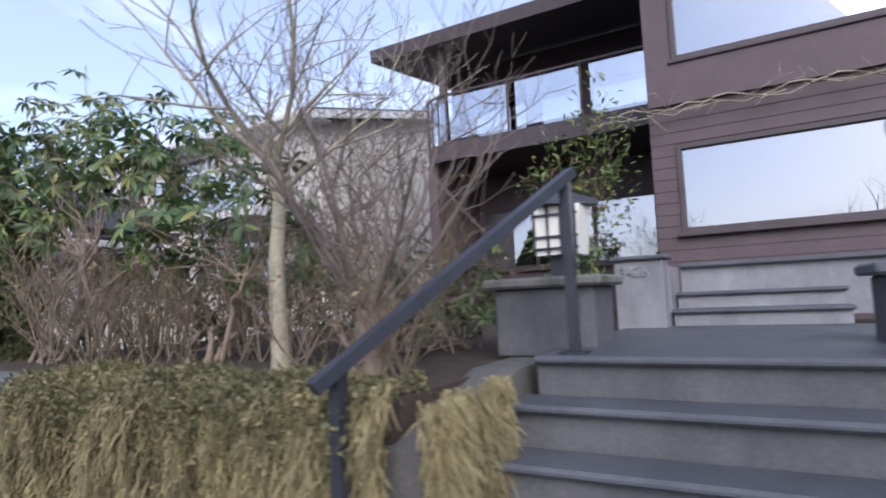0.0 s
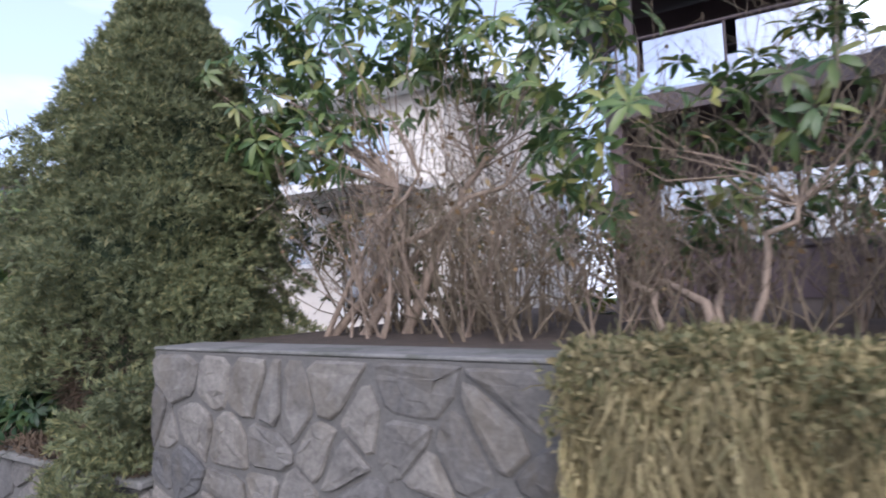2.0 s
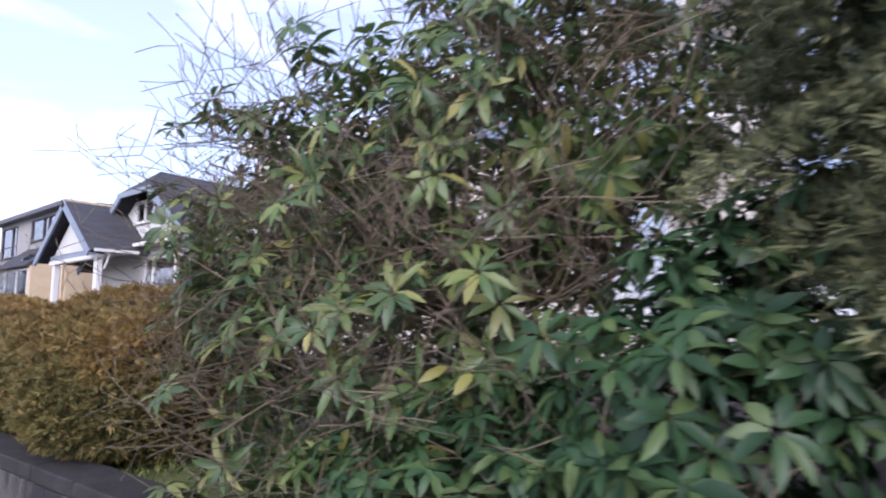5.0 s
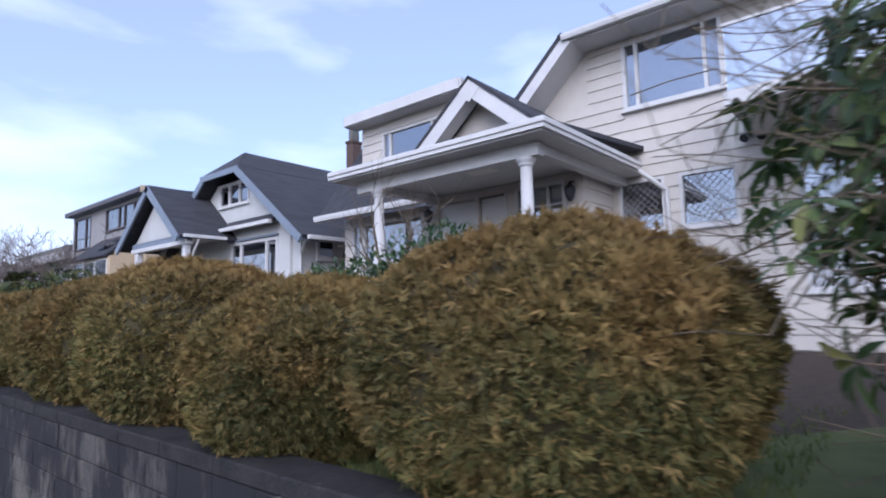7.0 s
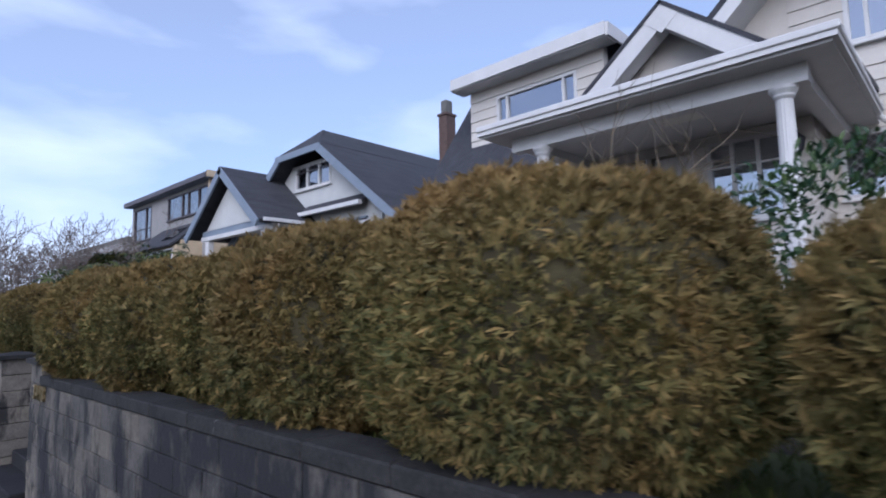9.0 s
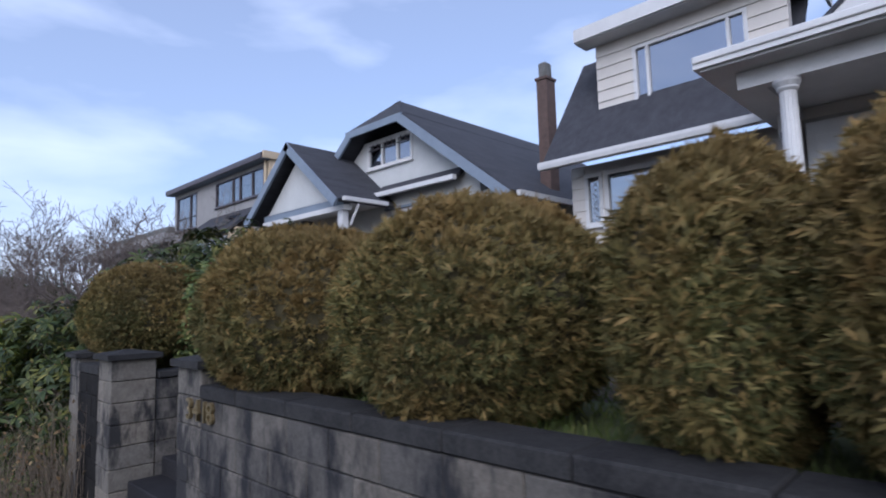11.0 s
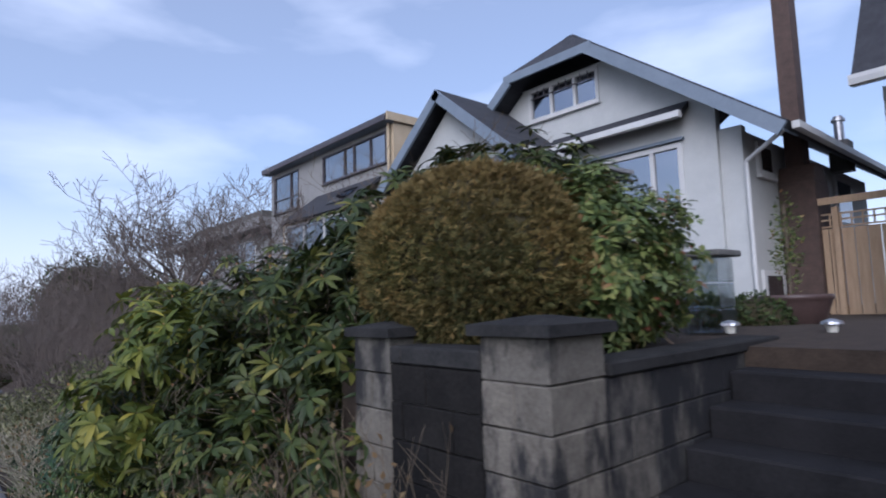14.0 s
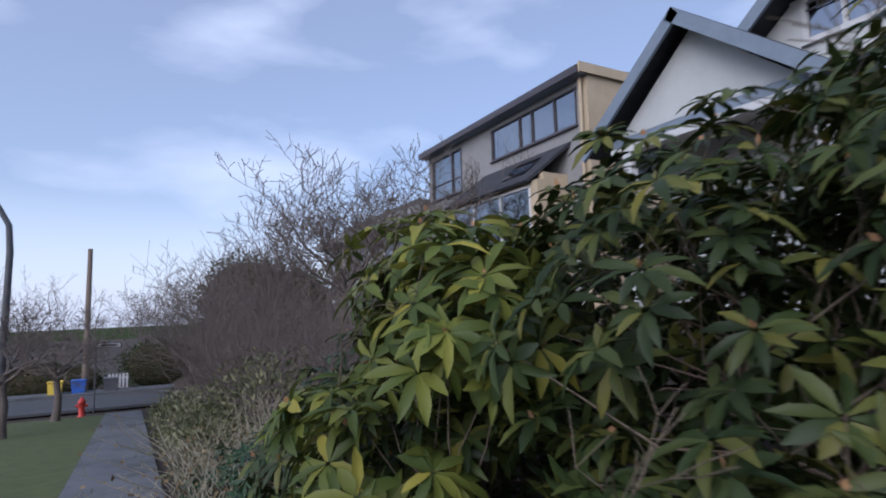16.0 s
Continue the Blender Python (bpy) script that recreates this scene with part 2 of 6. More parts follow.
M["lamp_glass"] = grainy("opal_glass", (0.62, 0.60, 0.53), (0.75, 0.73, 0.66), 5, 0.4, 60, 0.05)
M["terracotta"] = grainy("dark_glaze", (0.055, 0.035, 0.032), (0.10, 0.065, 0.058), 5, 0.35, 50, 0.1)

M["rhodo"] = leafy("rhododendron_leaf", [(0.0, (0.018, 0.03, 0.010)), (0.5, (0.036, 0.055, 0.016)), (0.85, (0.075, 0.09, 0.022)), (1.0, (0.16, 0.15, 0.035))], 0.5, 0.25, 0.14)
M["rhodo_yellow"] = leafy("yellow_green_leaf", [(0.0, (0.05, 0.075, 0.02)), (0.5, (0.10, 0.13, 0.028)), (0.85, (0.17, 0.185, 0.036)), (1.0, (0.3, 0.27, 0.05))], 0.5, 0.25, 0.25)
M["rhodo_light"] = leafy("pale_rhododendron_leaf", [(0.0, (0.035, 0.072, 0.03)), (0.5, (0.075, 0.13, 0.045)), (0.85, (0.14, 0.18, 0.06)), (1.0, (0.26, 0.25, 0.08))], 0.42, 0.45, 0.3)
M["laurel"] = leafy("laurel_leaf", [(0.0, (0.014, 0.036, 0.018)), (0.6, (0.032, 0.072, 0.03)), (1.0, (0.075, 0.115, 0.042))], 0.45, 0.28, 0.16)
M["holly"] = leafy("small_evergreen_leaf", [(0.0, (0.04, 0.065, 0.022)), (0.5, (0.095, 0.135, 0.04)), (0.86, (0.19, 0.22, 0.07)), (0.93, (0.24, 0.24, 0.09)), (1.0, (0.24, 0.07, 0.05))], 0.5, 0.3, 0.2)
M["cedar"] = leafy("cedar_spray", [(0.0, (0.048, 0.058, 0.021)), (0.45, (0.108, 0.104, 0.038)), (0.8, (0.172, 0.143, 0.054)), (1.0, (0.28, 0.195, 0.08))], 0.7, 0.2, 0.25, blotch=((0.26, 0.15, 0.05), 1.6, 0.48, 0.7), bronze=(0.9, 1.45, (0.28, 0.17, 0.066)))
# near-black green: shade within the conifer put into the filler's colour
M["conifer_shade_core"] = grainy("conifer_inner_shade", (0.010, 0.018, 0.008), (0.026, 0.042, 0.018), 6, 0.95, 40, 0.6)
# filler colour well below the leaves: the shade inside hedges, painted in
M["cedar_shade_core"] = grainy("hedge_inner_shade", (0.02, 0.017, 0.007), (0.055, 0.045, 0.018), 6, 0.95, 40, 0.6)
M["conifer"] = leafy("conifer_spray", [(0.0, (0.085, 0.105, 0.062)), (0.5, (0.145, 0.17, 0.095)), (0.85, (0.21, 0.222, 0.115)), (1.0, (0.3, 0.28, 0.14))], 0.65, 0.25, 0.35)
M["ivy_dry"] = leafy("dry_trailing_stem", [(0.0, (0.13, 0.112, 0.06)), (0.4, (0.25, 0.212, 0.118)), (0.8, (0.37, 0.315, 0.18)), (1.0, (0.24, 0.232, 0.12))], 0.85, 0.2, 0.25)
M["ivy_green"] = leafy("trailing_leaf", [(0.0, (0.085, 0.09, 0.045)), (0.6, (0.16, 0.155, 0.08)), (1.0, (0.27, 0.225, 0.12))], 0.7, 0.25, 0.25)
# darker brown than the strands, painting the shade behind them
M["ivy_shade_core"] = grainy("mat_inner_shade", (0.03, 0.024, 0.014), (0.085, 0.068, 0.036), 8, 0.95, 40, 0.7)
M["dry_leaf"] = leafy("dry_leaf", [(0.0, (0.10, 0.065, 0.035)), (0.6, (0.2, 0.135, 0.075)), (1.0, (0.32, 0.25, 0.15))], 0.85, 0.2, 0.25)
M["variegated"] = leafy("variegated_leaf", [(0.0, (0.05, 0.062, 0.028)), (0.5, (0.12, 0.125, 0.06)), (1.0, (0.27, 0.26, 0.16))], 0.5, 0.3, 0.25)
M["far_green"] = leafy("far_hedge_leaf", [(0.0, (0.02, 0.036, 0.014)), (0.6, (0.045, 0.07, 0.024)), (1.0, (0.085, 0.11, 0.04))], 0.6, 0.3, 0.2)
M["blade"] = leafy("grass_blade", [(0.0, (0.05, 0.08, 0.018)), (0.6, (0.10, 0.14, 0.035)), (1.0, (0.17, 0.18, 0.06))], 0.6, 0.3, 0.25)


# ---- building helpers ----
def finish(bm):
    me = bpy.data.meshes.new("mesh")
    bmesh.ops.recalc_face_normals(bm, faces=bm.faces)
    bm.to_mesh(me)
    bm.free()
    return me


def part(name, bm, mat, parent=None, label="", smooth=False):
    me = finish(bm) if isinstance(bm, bmesh.types.BMesh) else bm
    if mat is not None:
        me.materials.clear()
        me.materials.append(M[mat])
    if smooth:
        me.polygons.foreach_set("use_smooth", [True] * len(me.polygons))
    ob = new(name, me)
    if parent is not None:
        ob.parent = parent
    if label:
        ob["label"] = label
    return ob


def thing(name, label, category, group="", at=(0, 0, 0)):
    ob = new(name)
    ob.empty_display_size = 0.1
    ob.location = at
    return tagged(ob, label, category, group)


def structure(name, bm, mat, label, category="structure"):
    return tagged(part(name, bm, mat), label, category, "", "structure")


def box(bm, x0, x1, y0, y1, z0, z1, bevel=0.0):
    vs = [bm.verts.new(p) for p in ((x0, y0, z0), (x1, y0, z0), (x1, y1, z0), (x0, y1, z0), (x0, y0, z1), (x1, y0, z1), (x1, y1, z1), (x0, y1, z1))]
    fs = [bm.faces.new([vs[i] for i in f]) for f in ((0, 3, 2, 1), (4, 5, 6, 7), (0, 1, 5, 4), (1, 2, 6, 5), (2, 3, 7, 6), (3, 0, 4, 7))]
    if bevel:
        es = {e for f in fs for e in f.edges}
        bmesh.ops.bevel(bm, geom=list(es), offset=bevel, segments=1, affect="EDGES")
    return bm


def boxed(*a, bevel=0.0):
    return box(bmesh.new(), *a, bevel=bevel)


def extrude(bm, profile, axis, a, b):
    """A closed profile drawn out along an axis: (y, z) pairs along x, or (x, z) pairs along y."""
    def at(p, v):
        return (v, p[0], p[1]) if axis == "x" else (p[0], v, p[1])
    lo = [bm.verts.new(at(p, a)) for p in profile]
    hi = [bm.verts.new(at(p, b)) for p in profile]
    n = len(profile)
    bm.faces.new(lo)
    bm.faces.new(hi[::-1])
    for i in range(n):
        bm.faces.new((lo[i], hi[i], hi[(i + 1) % n], lo[(i + 1) % n]))
    return bm


def slab(bm, corners, thick):
    """A plate with four corners and a thickness downwards along its normal."""
    c = [Vector(p) for p in corners]
    n = (c[1] - c[0]).cross(c[3] - c[0]).normalized()
    if n.z < 0:
        n = -n
    top = [bm.verts.new(p) for p in c]
    low = [bm.verts.new(p - n * thick) for p in c]
    bm.faces.new(top)
    bm.faces.new(low[::-1])
    for i in range(4):
        bm.faces.new((top[i], low[i], low[(i + 1) % 4], top[(i + 1) % 4]))
    return bm


def tube(bm, a, b, r0, r1=None, sides=10, cap=True):
    a, b = Vector(a), Vector(b)
    r1 = r0 if r1 is None else r1
    q = (b - a).to_track_quat("Z", "Y").to_matrix()
    ra, rb = [], []
    for i in range(sides):
        w = 2 * math.pi * i / sides
        d = q @ Vector((math.cos(w), math.sin(w), 0))
        ra.append(bm.verts.new(a + d * r0))
        rb.append(bm.verts.new(b + d * r1))
    for i in range(sides):
        bm.faces.new((ra[i], ra[(i + 1) % sides], rb[(i + 1) % sides], rb[i]))
    if cap:
        bm.faces.new(ra[::-1])
        bm.faces.new(rb)
    return bm


def lathe(bm, profile, centre, sides=16):
    """A turned body: (radius, z) pairs about a vertical axis."""
    rings = []
    for r, z in profile:
        rings.append([bm.verts.new((centre[0] + r * math.cos(2 * math.pi * i / sides), centre[1] + r * math.sin(2 * math.pi * i / sides), centre[2] + z)) for i in range(sides)])
    for a, b in zip(rings, rings[1:]):
        for i in range(sides):
            bm.faces.new((a[i], a[(i + 1) % sides], b[(i + 1) % sides], b[i]))
    bm.faces.new(rings[0][::-1])
    bm.faces.new(rings[-1])
    return bm


def wall_cells(lo, hi, z0, z1, openings):
    """The rectangles of a wall that its openings (u0, u1, z0, z1) leave."""
    us = sorted({lo, hi, *[v for o in openings for v in o[:2] if lo < v < hi]})
    cells = []
    for a, b in zip(us, us[1:]):
        mid = (a + b) / 2
        z = z0
        for o in sorted((o for o in openings if o[0] < mid < o[1]), key=lambda o: o[2]):
            if o[2] > z:
                cells.append((a, b, z, o[2]))
            z = max(z, o[3])
        if z < z1:
            cells.append((a, b, z, z1))
    return cells


def front_wall(name, x, y0, y1, z0, z1, openings, mat, parent, thick=0.2):
    bm = bmesh.new()
    for a, b, c, d in wall_cells(y0, y1, z0, z1, openings):
        box(bm, x, x + thick, a, b, c, d)
    return part(name, bm, mat, parent)


def siding(parent, x, y0, y1, z0, z1, openings, mat, pitch=0.2, proud=0.025):
    """Lapped boards on a wall that faces the street, cut at its openings."""
    n = int(math.ceil((z1 - z0) / pitch))
    for i in range(n):
        a, b = z0 + i * pitch, min(z0 + (i + 1) * pitch, z1)
        spans = [(y0, y1)]
        for o in openings:
            if o[2] < b - 0.02 and o[3] > a + 0.02:
                spans = [s for p, q in spans for s in ((p, min(q, o[0])), (max(p, o[1]), q)) if s[1] - s[0] > 0.03]
        for p, q in spans:
            bm = bmesh.new()
            extrude(bm, [(x, a), (x - proud, a), (x - proud * 0.9, a + 0.012), (x - 0.004, b - 0.001), (x, b - 0.001)], "y", p, q)
            part("siding_board", bm, mat, parent)


def window(parent, x, y0, y1, z0, z1, uprights=(), bars=(), frame_mat="white_paint", glass="glass", border=0.07, depth=0.1, sill=True, room="dark_room", lattice=False, name="window"):
    """A window in a wall that faces the street (towards -x): frame, uprights (y), bars (z), pane, and what shows behind."""
    bm = bmesh.new()
    xo, xi = x - 0.03, x + depth
    box(bm, xo, xi, y0, y1, z1 - border, z1)
    box(bm, xo, xi, y0, y1, z0, z0 + border)
    box(bm, xo, xi, y0, y0 + border, z0 + border, z1 - border)
    box(bm, xo, xi, y1 - border, y1, z0 + border, z1 - border)
    w = part(name, bm, frame_mat, parent)
    for u in uprights:
        part("mullion", boxed(xo + 0.004, xi - 0.01, u - border * 0.4, u + border * 0.4, z0 + border, z1 - border), frame_mat, w)
    for v in bars:
        part("glazing_bar", boxed(xo + 0.012, xi - 0.03, y0 + border, y1 - border, v - 0.012, v + 0.012), frame_mat, w)
    edges = [y0 + border, *sorted(uprights), y1 - border]
    for a, b in zip(edges, edges[1:]):
        p = part("pane", boxed(x + 0.03, x + 0.036, a, b, z0 + border, z1 - border), glass, w)
    if lattice:
        bm = bmesh.new()
        step = 0.13
        h = z1 - z0 - 2 * border
        yy = y0 + border - h
        while yy < y1 - border:
            for s in (1, -1):
                pts = []
                for k in range(9):
                    u, v = yy + h * k / 8, (z0 + border + h * k / 8) if s > 0 else (z1 - border - h * k / 8)
                    if y0 + border < u < y1 - border:
                        pts.append((u, v))
                if len(pts) > 1:
                    tube(bm, (x + 0.022, pts[0][0], pts[0][1]), (x + 0.022, pts[-1][0], pts[-1][1]), 0.006, sides=4)
            yy += step
        part("lattice", bm, "steel", w)
    if sill:
        part("sill", boxed(x - 0.09, x, y0 - 0.04, y1 + 0.04, z0 - 0.05, z0 - 0.002, bevel=0.008), frame_mat, w)
    # added backing sheet: curtain cloth, or dark_room painting the room's dimness
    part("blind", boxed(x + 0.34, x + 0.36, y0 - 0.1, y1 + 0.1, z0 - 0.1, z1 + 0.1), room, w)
    return w


# ---- plants: leaves and stems laid out with numpy ----
rng = np.random.default_rng(7)


def np_mesh(verts, quads):
    me = bpy.data.meshes.new("mesh")
    v, f = np.ascontiguousarray(verts, np.float32), np.ascontiguousarray(quads, np.int32)
    me.vertices.add(len(v))
    me.vertices.foreach_set("co", v.ravel())
    me.loops.add(f.size)
    me.loops.foreach_set("vertex_index", f.ravel())
    me.polygons.add(len(f))
    me.polygons.foreach_set("loop_start", np.arange(len(f), dtype=np.int32) * 4)
    me.update(calc_edges=True)
    return me


def unit(a):
    return a / (np.linalg.norm(a, axis=-1, keepdims=True) + 1e-9)


def blade_set(template, quads, base, along, normal, length, width):
    """Copies of a flat template (x across, y along, z up) at base, laid along a direction with a facing."""
    along = unit(along)
    across = unit(np.cross(along, normal))
    up = np.cross(across, along)
    t = template[None]
    v = base[:, None] + across[:, None] * (t[..., 0:1] * width[:, None, None]) + along[:, None] * (t[..., 1:2] * length[:, None, None]) + up[:, None] * (t[..., 2:3] * length[:, None, None])
    n, k = len(base), len(template)
    q = quads[None] + (np.arange(n) * k)[:, None, None]
    return v.reshape(-1, 3), q.reshape(-1, 4)


def leaf_template():
    ys, ws, zs = (0.0, 0.36, 0.72, 1.0), (0.07, 0.41, 0.38, 0.05), (0.0, 0.04, -0.05, -0.2)
    v = []
    for y, w, z in zip(ys, ws, zs):
        v += [(-w, y, z + 0.05 * w), (0, y, z - 0.02), (w, y, z + 0.05 * w)]
    q = []
    for i in range(3):
        a = 3 * i
        q += [(a, a + 1, a + 4, a + 3), (a + 1, a + 2, a + 5, a + 4)]
    return np.array(v), np.array(q)


def spray_template():
    """A small flat fan of scale-leaf twigs: kites along a stem."""
    v, q = [], []
    for y0, ang, ln, w in ((0.0, 0, 1.0, 0.11), (0.15, 38, 0.62, 0.085), (0.15, -38, 0.62, 0.085), (0.42, 34, 0.5, 0.08), (0.42, -34, 0.5, 0.08)):
        d = np.array((math.sin(radians(ang)), math.cos(radians(ang))))
        s = np.array((d[1], -d[0]))
        o = np.array((0, y0))
        k = len(v)
        for p, z in ((o, 0), (o + d * ln * 0.55 + s * w, -0.03), (o + d * ln, -0.16), (o + d * ln * 0.55 - s * w, -0.03)):
            v.append((p[0], p[1], z))
        q.append((k, k + 1, k + 2, k + 3))
    return np.array(v), np.array(q)


LEAF, LEAF_Q = leaf_template()
SPRAY, SPRAY_Q = spray_template()
FROND, FROND_Q = SPRAY[:12] * np.array((1.0, 1.0, 1.8)), SPRAY_Q[:3]
STRAND = np.array([(-0.5, 0, 0), (0.5, 0, 0), (0.5, 0.5, 0.10), (-0.5, 0.5, 0.10), (0.25, 1, 0), (-0.25, 1, 0)])
STRAND_Q = np.array([(0, 1, 2, 3), (3, 2, 4, 5)])
CHIP = np.array([(0, 0, 0), (0.5, 0.45, 0.04), (0, 1, -0.06), (-0.5, 0.45, 0.04)])
CHIP_Q = np.array([(0, 1, 2, 3)])


def sphere_dirs(n):
    d = rng.normal(size=(n, 3))
    return unit(d)


def blob_points(blobs, n, skin=0.18, floor=None, bumps=0.12):
    """Points in the outer skin of a union of ellipsoids, and the way out."""
    areas = np.array([(b[3] * b[4] + b[4] * b[5] + b[3] * b[5]) for b in blobs])
    counts = np.maximum((n * areas / areas.sum()).astype(int), 1)
    P, N = [], []
    for b, k in zip(blobs, counts):
        c, r = np.array(b[:3]), np.array(b[3:6])
        d = sphere_dirs(k)
        ph = np.array((c[0] * 3.1, c[1] * 1.7, c[2]))
        wob = 1 + bumps * (np.sin(d[:, 0] * 7 + ph[0]) * np.sin(d[:, 1] * 6 + ph[1]) + 0.6 * np.sin(d[:, 2] * 9 + ph[2] + d[:, 1] * 5))
        depth = 1 - skin * rng.random(k) ** 1.6
        p = c + d * r * (wob * depth)[:, None]
        ok = np.ones(k, bool)
        for o in blobs:
            if o is not b:
                e = ((p - np.array(o[:3])) / (np.array(o[3:6]) * (1 - skin))) ** 2
                ok &= e.sum(1) > 0.8
        if floor is not None:
            ok &= p[:, 2] > floor
        P.append(p[ok])
        N.append(unit(d[ok] / r))
    return np.concatenate(P), np.concatenate(N)


def whorls(points, out, leaves, length, width, droop=0.15, lift=0.55, spread=1.0):
    """Rosettes of long leaves, as on a rhododendron's shoots."""
    n = len(points)
    axis = unit(out * 0.7 + np.array((0, 0, lift)) + rng.normal(scale=0.28, size=(n, 3)))
    helper = unit(np.cross(axis, rng.normal(size=(n, 3))))
    third = np.cross(axis, helper)
    B, A, Nn, L, W = [], [], [], [], []
    for i in range(leaves):
        w = 2 * math.pi * (i + rng.random(n) * 0.5) / leaves
        side = helper * np.cos(w)[:, None] + third * np.sin(w)[:, None]
        tilt = (0.02 + 0.5 * rng.random(n))[:, None]
        al = unit(side * spread + axis * tilt * 0.9 + np.array((0, 0, -droop)) * (0.4 + rng.random(n))[:, None])
        B.append(points + side * 0.012)
        A.append(al)
        Nn.append(unit(axis + rng.normal(scale=0.15, size=(n, 3))))
        L.append(length * (0.65 + 0.55 * rng.random(n)))
        W.append(width * (0.75 + 0.45 * rng.random(n)))
    return blade_set(LEAF, LEAF_Q, np.concatenate(B), np.concatenate(A), np.concatenate(Nn), np.concatenate(L), np.concatenate(W))


def scatter(template, quads, points, out, length, width, jitter=0.6, lift=0.2):
    n = len(points)
    al = unit(out + rng.normal(scale=jitter, size=(n, 3)) + np.array((0, 0, lift)))
    nn = unit(rng.normal(size=(n, 3)) + out * 0.6)
    return blade_set(template, quads, points, al, nn, length * (0.6 + 0.8 * rng.random(n)), width * (0.7 + 0.6 * rng.random(n)))


def core(blobs, shrink, floor=None):
    """A solid filler inside a clipped bush, standing for its inner shade."""
    bm = bmesh.new()
    for b in blobs:
        res = bmesh.ops.create_icosphere(bm, subdivisions=3, radius=1)
        for v in res["verts"]:
            d = v.co.copy()
            k = shrink * (1 + 0.05 * noise.noise(d * 2.5 + Vector(b[:3])))
            v.co = Vector((b[0] + d.x * b[3] * k, b[1] + d.y * b[4] * k, b[2] + d.z * b[5] * k))
            if floor is not None and v.co.z < floor:
                v.co.z = floor
    return bm


def stems(paths, sides=4):
    """Tapered stems: each path is a list of (point, radius)."""
    V, Q, k = [], [], 0
    for path in paths:
        pts = [np.array(p[0], float) for p in path]
        for i, (p, r) in enumerate(path):
            d = pts[min(i + 1, len(pts) - 1)] - pts[max(i - 1, 0)]
            d = d / (np.linalg.norm(d) + 1e-9)
            h = np.cross(d, (0.31, 0.93, 0.17))
            h = h / (np.linalg.norm(h) + 1e-9)
            g = np.cross(d, h)
            for s in range(sides):
                w = 2 * math.pi * s / sides
                V.append(pts[i] + (h * math.cos(w) + g * math.sin(w)) * r)
        for i in range(len(path) - 1):
            for s in range(sides):
                a, b = k + i * sides + s, k + i * sides + (s + 1) % sides
                Q.append((a, b, b + sides, a + sides))
        k += len(path) * sides
    return np_mesh(np.array(V), np.array(Q))


def branch(paths, start, direction, length, radius, level, rnd, forks=3, bend=0.35, up=0.15, ratio=0.68, steps=4, fine=0.0022):
    """One limb with its side limbs, down to twigs."""
    p, d, path = Vector(start), Vector(direction).normalized(), []
    r = radius
    for i in range(steps + 1):
        path.append((tuple(p), max(r, fine)))
        d = (d + Vector((rnd.uniform(-bend, bend), rnd.uniform(-bend, bend), rnd.uniform(-bend, bend) * 0.6 + up)) * 0.5).normalized()
        if level > 0 and i > 0:
            for _ in range(forks if i == steps else max(1, forks - 1)):
                w = Vector((rnd.uniform(-1, 1), rnd.uniform(-1, 1), rnd.uniform(-0.5, 0.9))).normalized()
                nd = (d * 0.75 + w * 0.85).normalized()
                branch(paths, p, nd, length * ratio * rnd.uniform(0.7, 1.1), r * 0.58, level - 1, rnd, forks, bend, up, ratio, max(2, steps - 1), fine)
        p = p + d * (length / steps)
        r *= 0.82
    paths.append(path)


def bare_tree(name, label, at, height, radius, seed, levels=3, forks=2, mat="twig", trunk_mat="bark", lean=(0, 0), trunk_part=0.35, up=0.15, limbs=5, bend=0.4, group="", spread=0.8, fine=0.0022):
    rnd = random.Random(seed)
    ob = thing(name, label, "tree", group, at)
    top = Vector((lean[0] * height * trunk_part, lean[1] * height * trunk_part, height * trunk_part))
    path = [((0, 0, -0.1), radius * 1.5), ((0, 0, 0.08), radius * 1.15)]
    for i in range(1, 5):
        f = i / 4
        path.append((tuple(top * f + Vector((rnd.uniform(-1, 1), rnd.uniform(-1, 1), 0)) * radius * 0.5), radius * (1.05 - 0.35 * f)))
    part("trunk", stems([path], 10), trunk_mat, ob, smooth=True)
    for i in range(limbs):
        w = 2 * math.pi * (i + rnd.random() * 0.6) / limbs
        paths = []
        f = 0.75 + 0.25 * rnd.random() if i else 1.0
        d = Vector((math.cos(w) * spread, math.sin(w) * spread, rnd.uniform(0.5, 1.1)))
        branch(paths, top * f, d, height * (1 - trunk_part) * rnd.uniform(0.42, 0.6), radius * 0.45, levels, rnd, forks, bend, up, fine=fine)
        part("limb", stems(paths, 4), mat, ob)
    return ob


# ---- ground, pavement and road ----
GY = (-60, -30, -2.5, 5.3, 9, 15, 18, 22.3, 48, 60, 120, 400)
GZ = (3.6, 2.2, 0.2, -0.4, -0.56, -0.82, -1.01, -1.28, -3.15, -3.45, -6.0, -10.0)


def street_z(y):
    return float(np.interp(y, GY, GZ))


def smooth(a, b, v):
    t = min(max((v - a) / (b - a), 0), 1)
    return t * t * (3 - 2 * t)


def garden_z(x, y):
    """The gardens behind the walls."""
    far = 0.3 - 0.022 * max(y - 22, 0)
    if y < 3.6:
        base = 1.47 + 0.03 * smooth(2, 7, x)
    elif y < 5.2:
        base = 0.78 + 0.7 * smooth(2.6, 3.6, x) * (1 - smooth(3.6, 5.2, y) * 0.6)
    elif y < 7.6:
        base = 0.05 + 0.4 * smooth(2.2, 4, x)
    elif y < 22.2:
        base = 0.28 + 0.1 * smooth(2.5, 8, x) - 0.35 * smooth(5, 10, x) * smooth(14, 18, y) * 0.5
    else:
        base = street_z(y) + (far - street_z(y)) * smooth(1.2, 6.5, x)
    return base


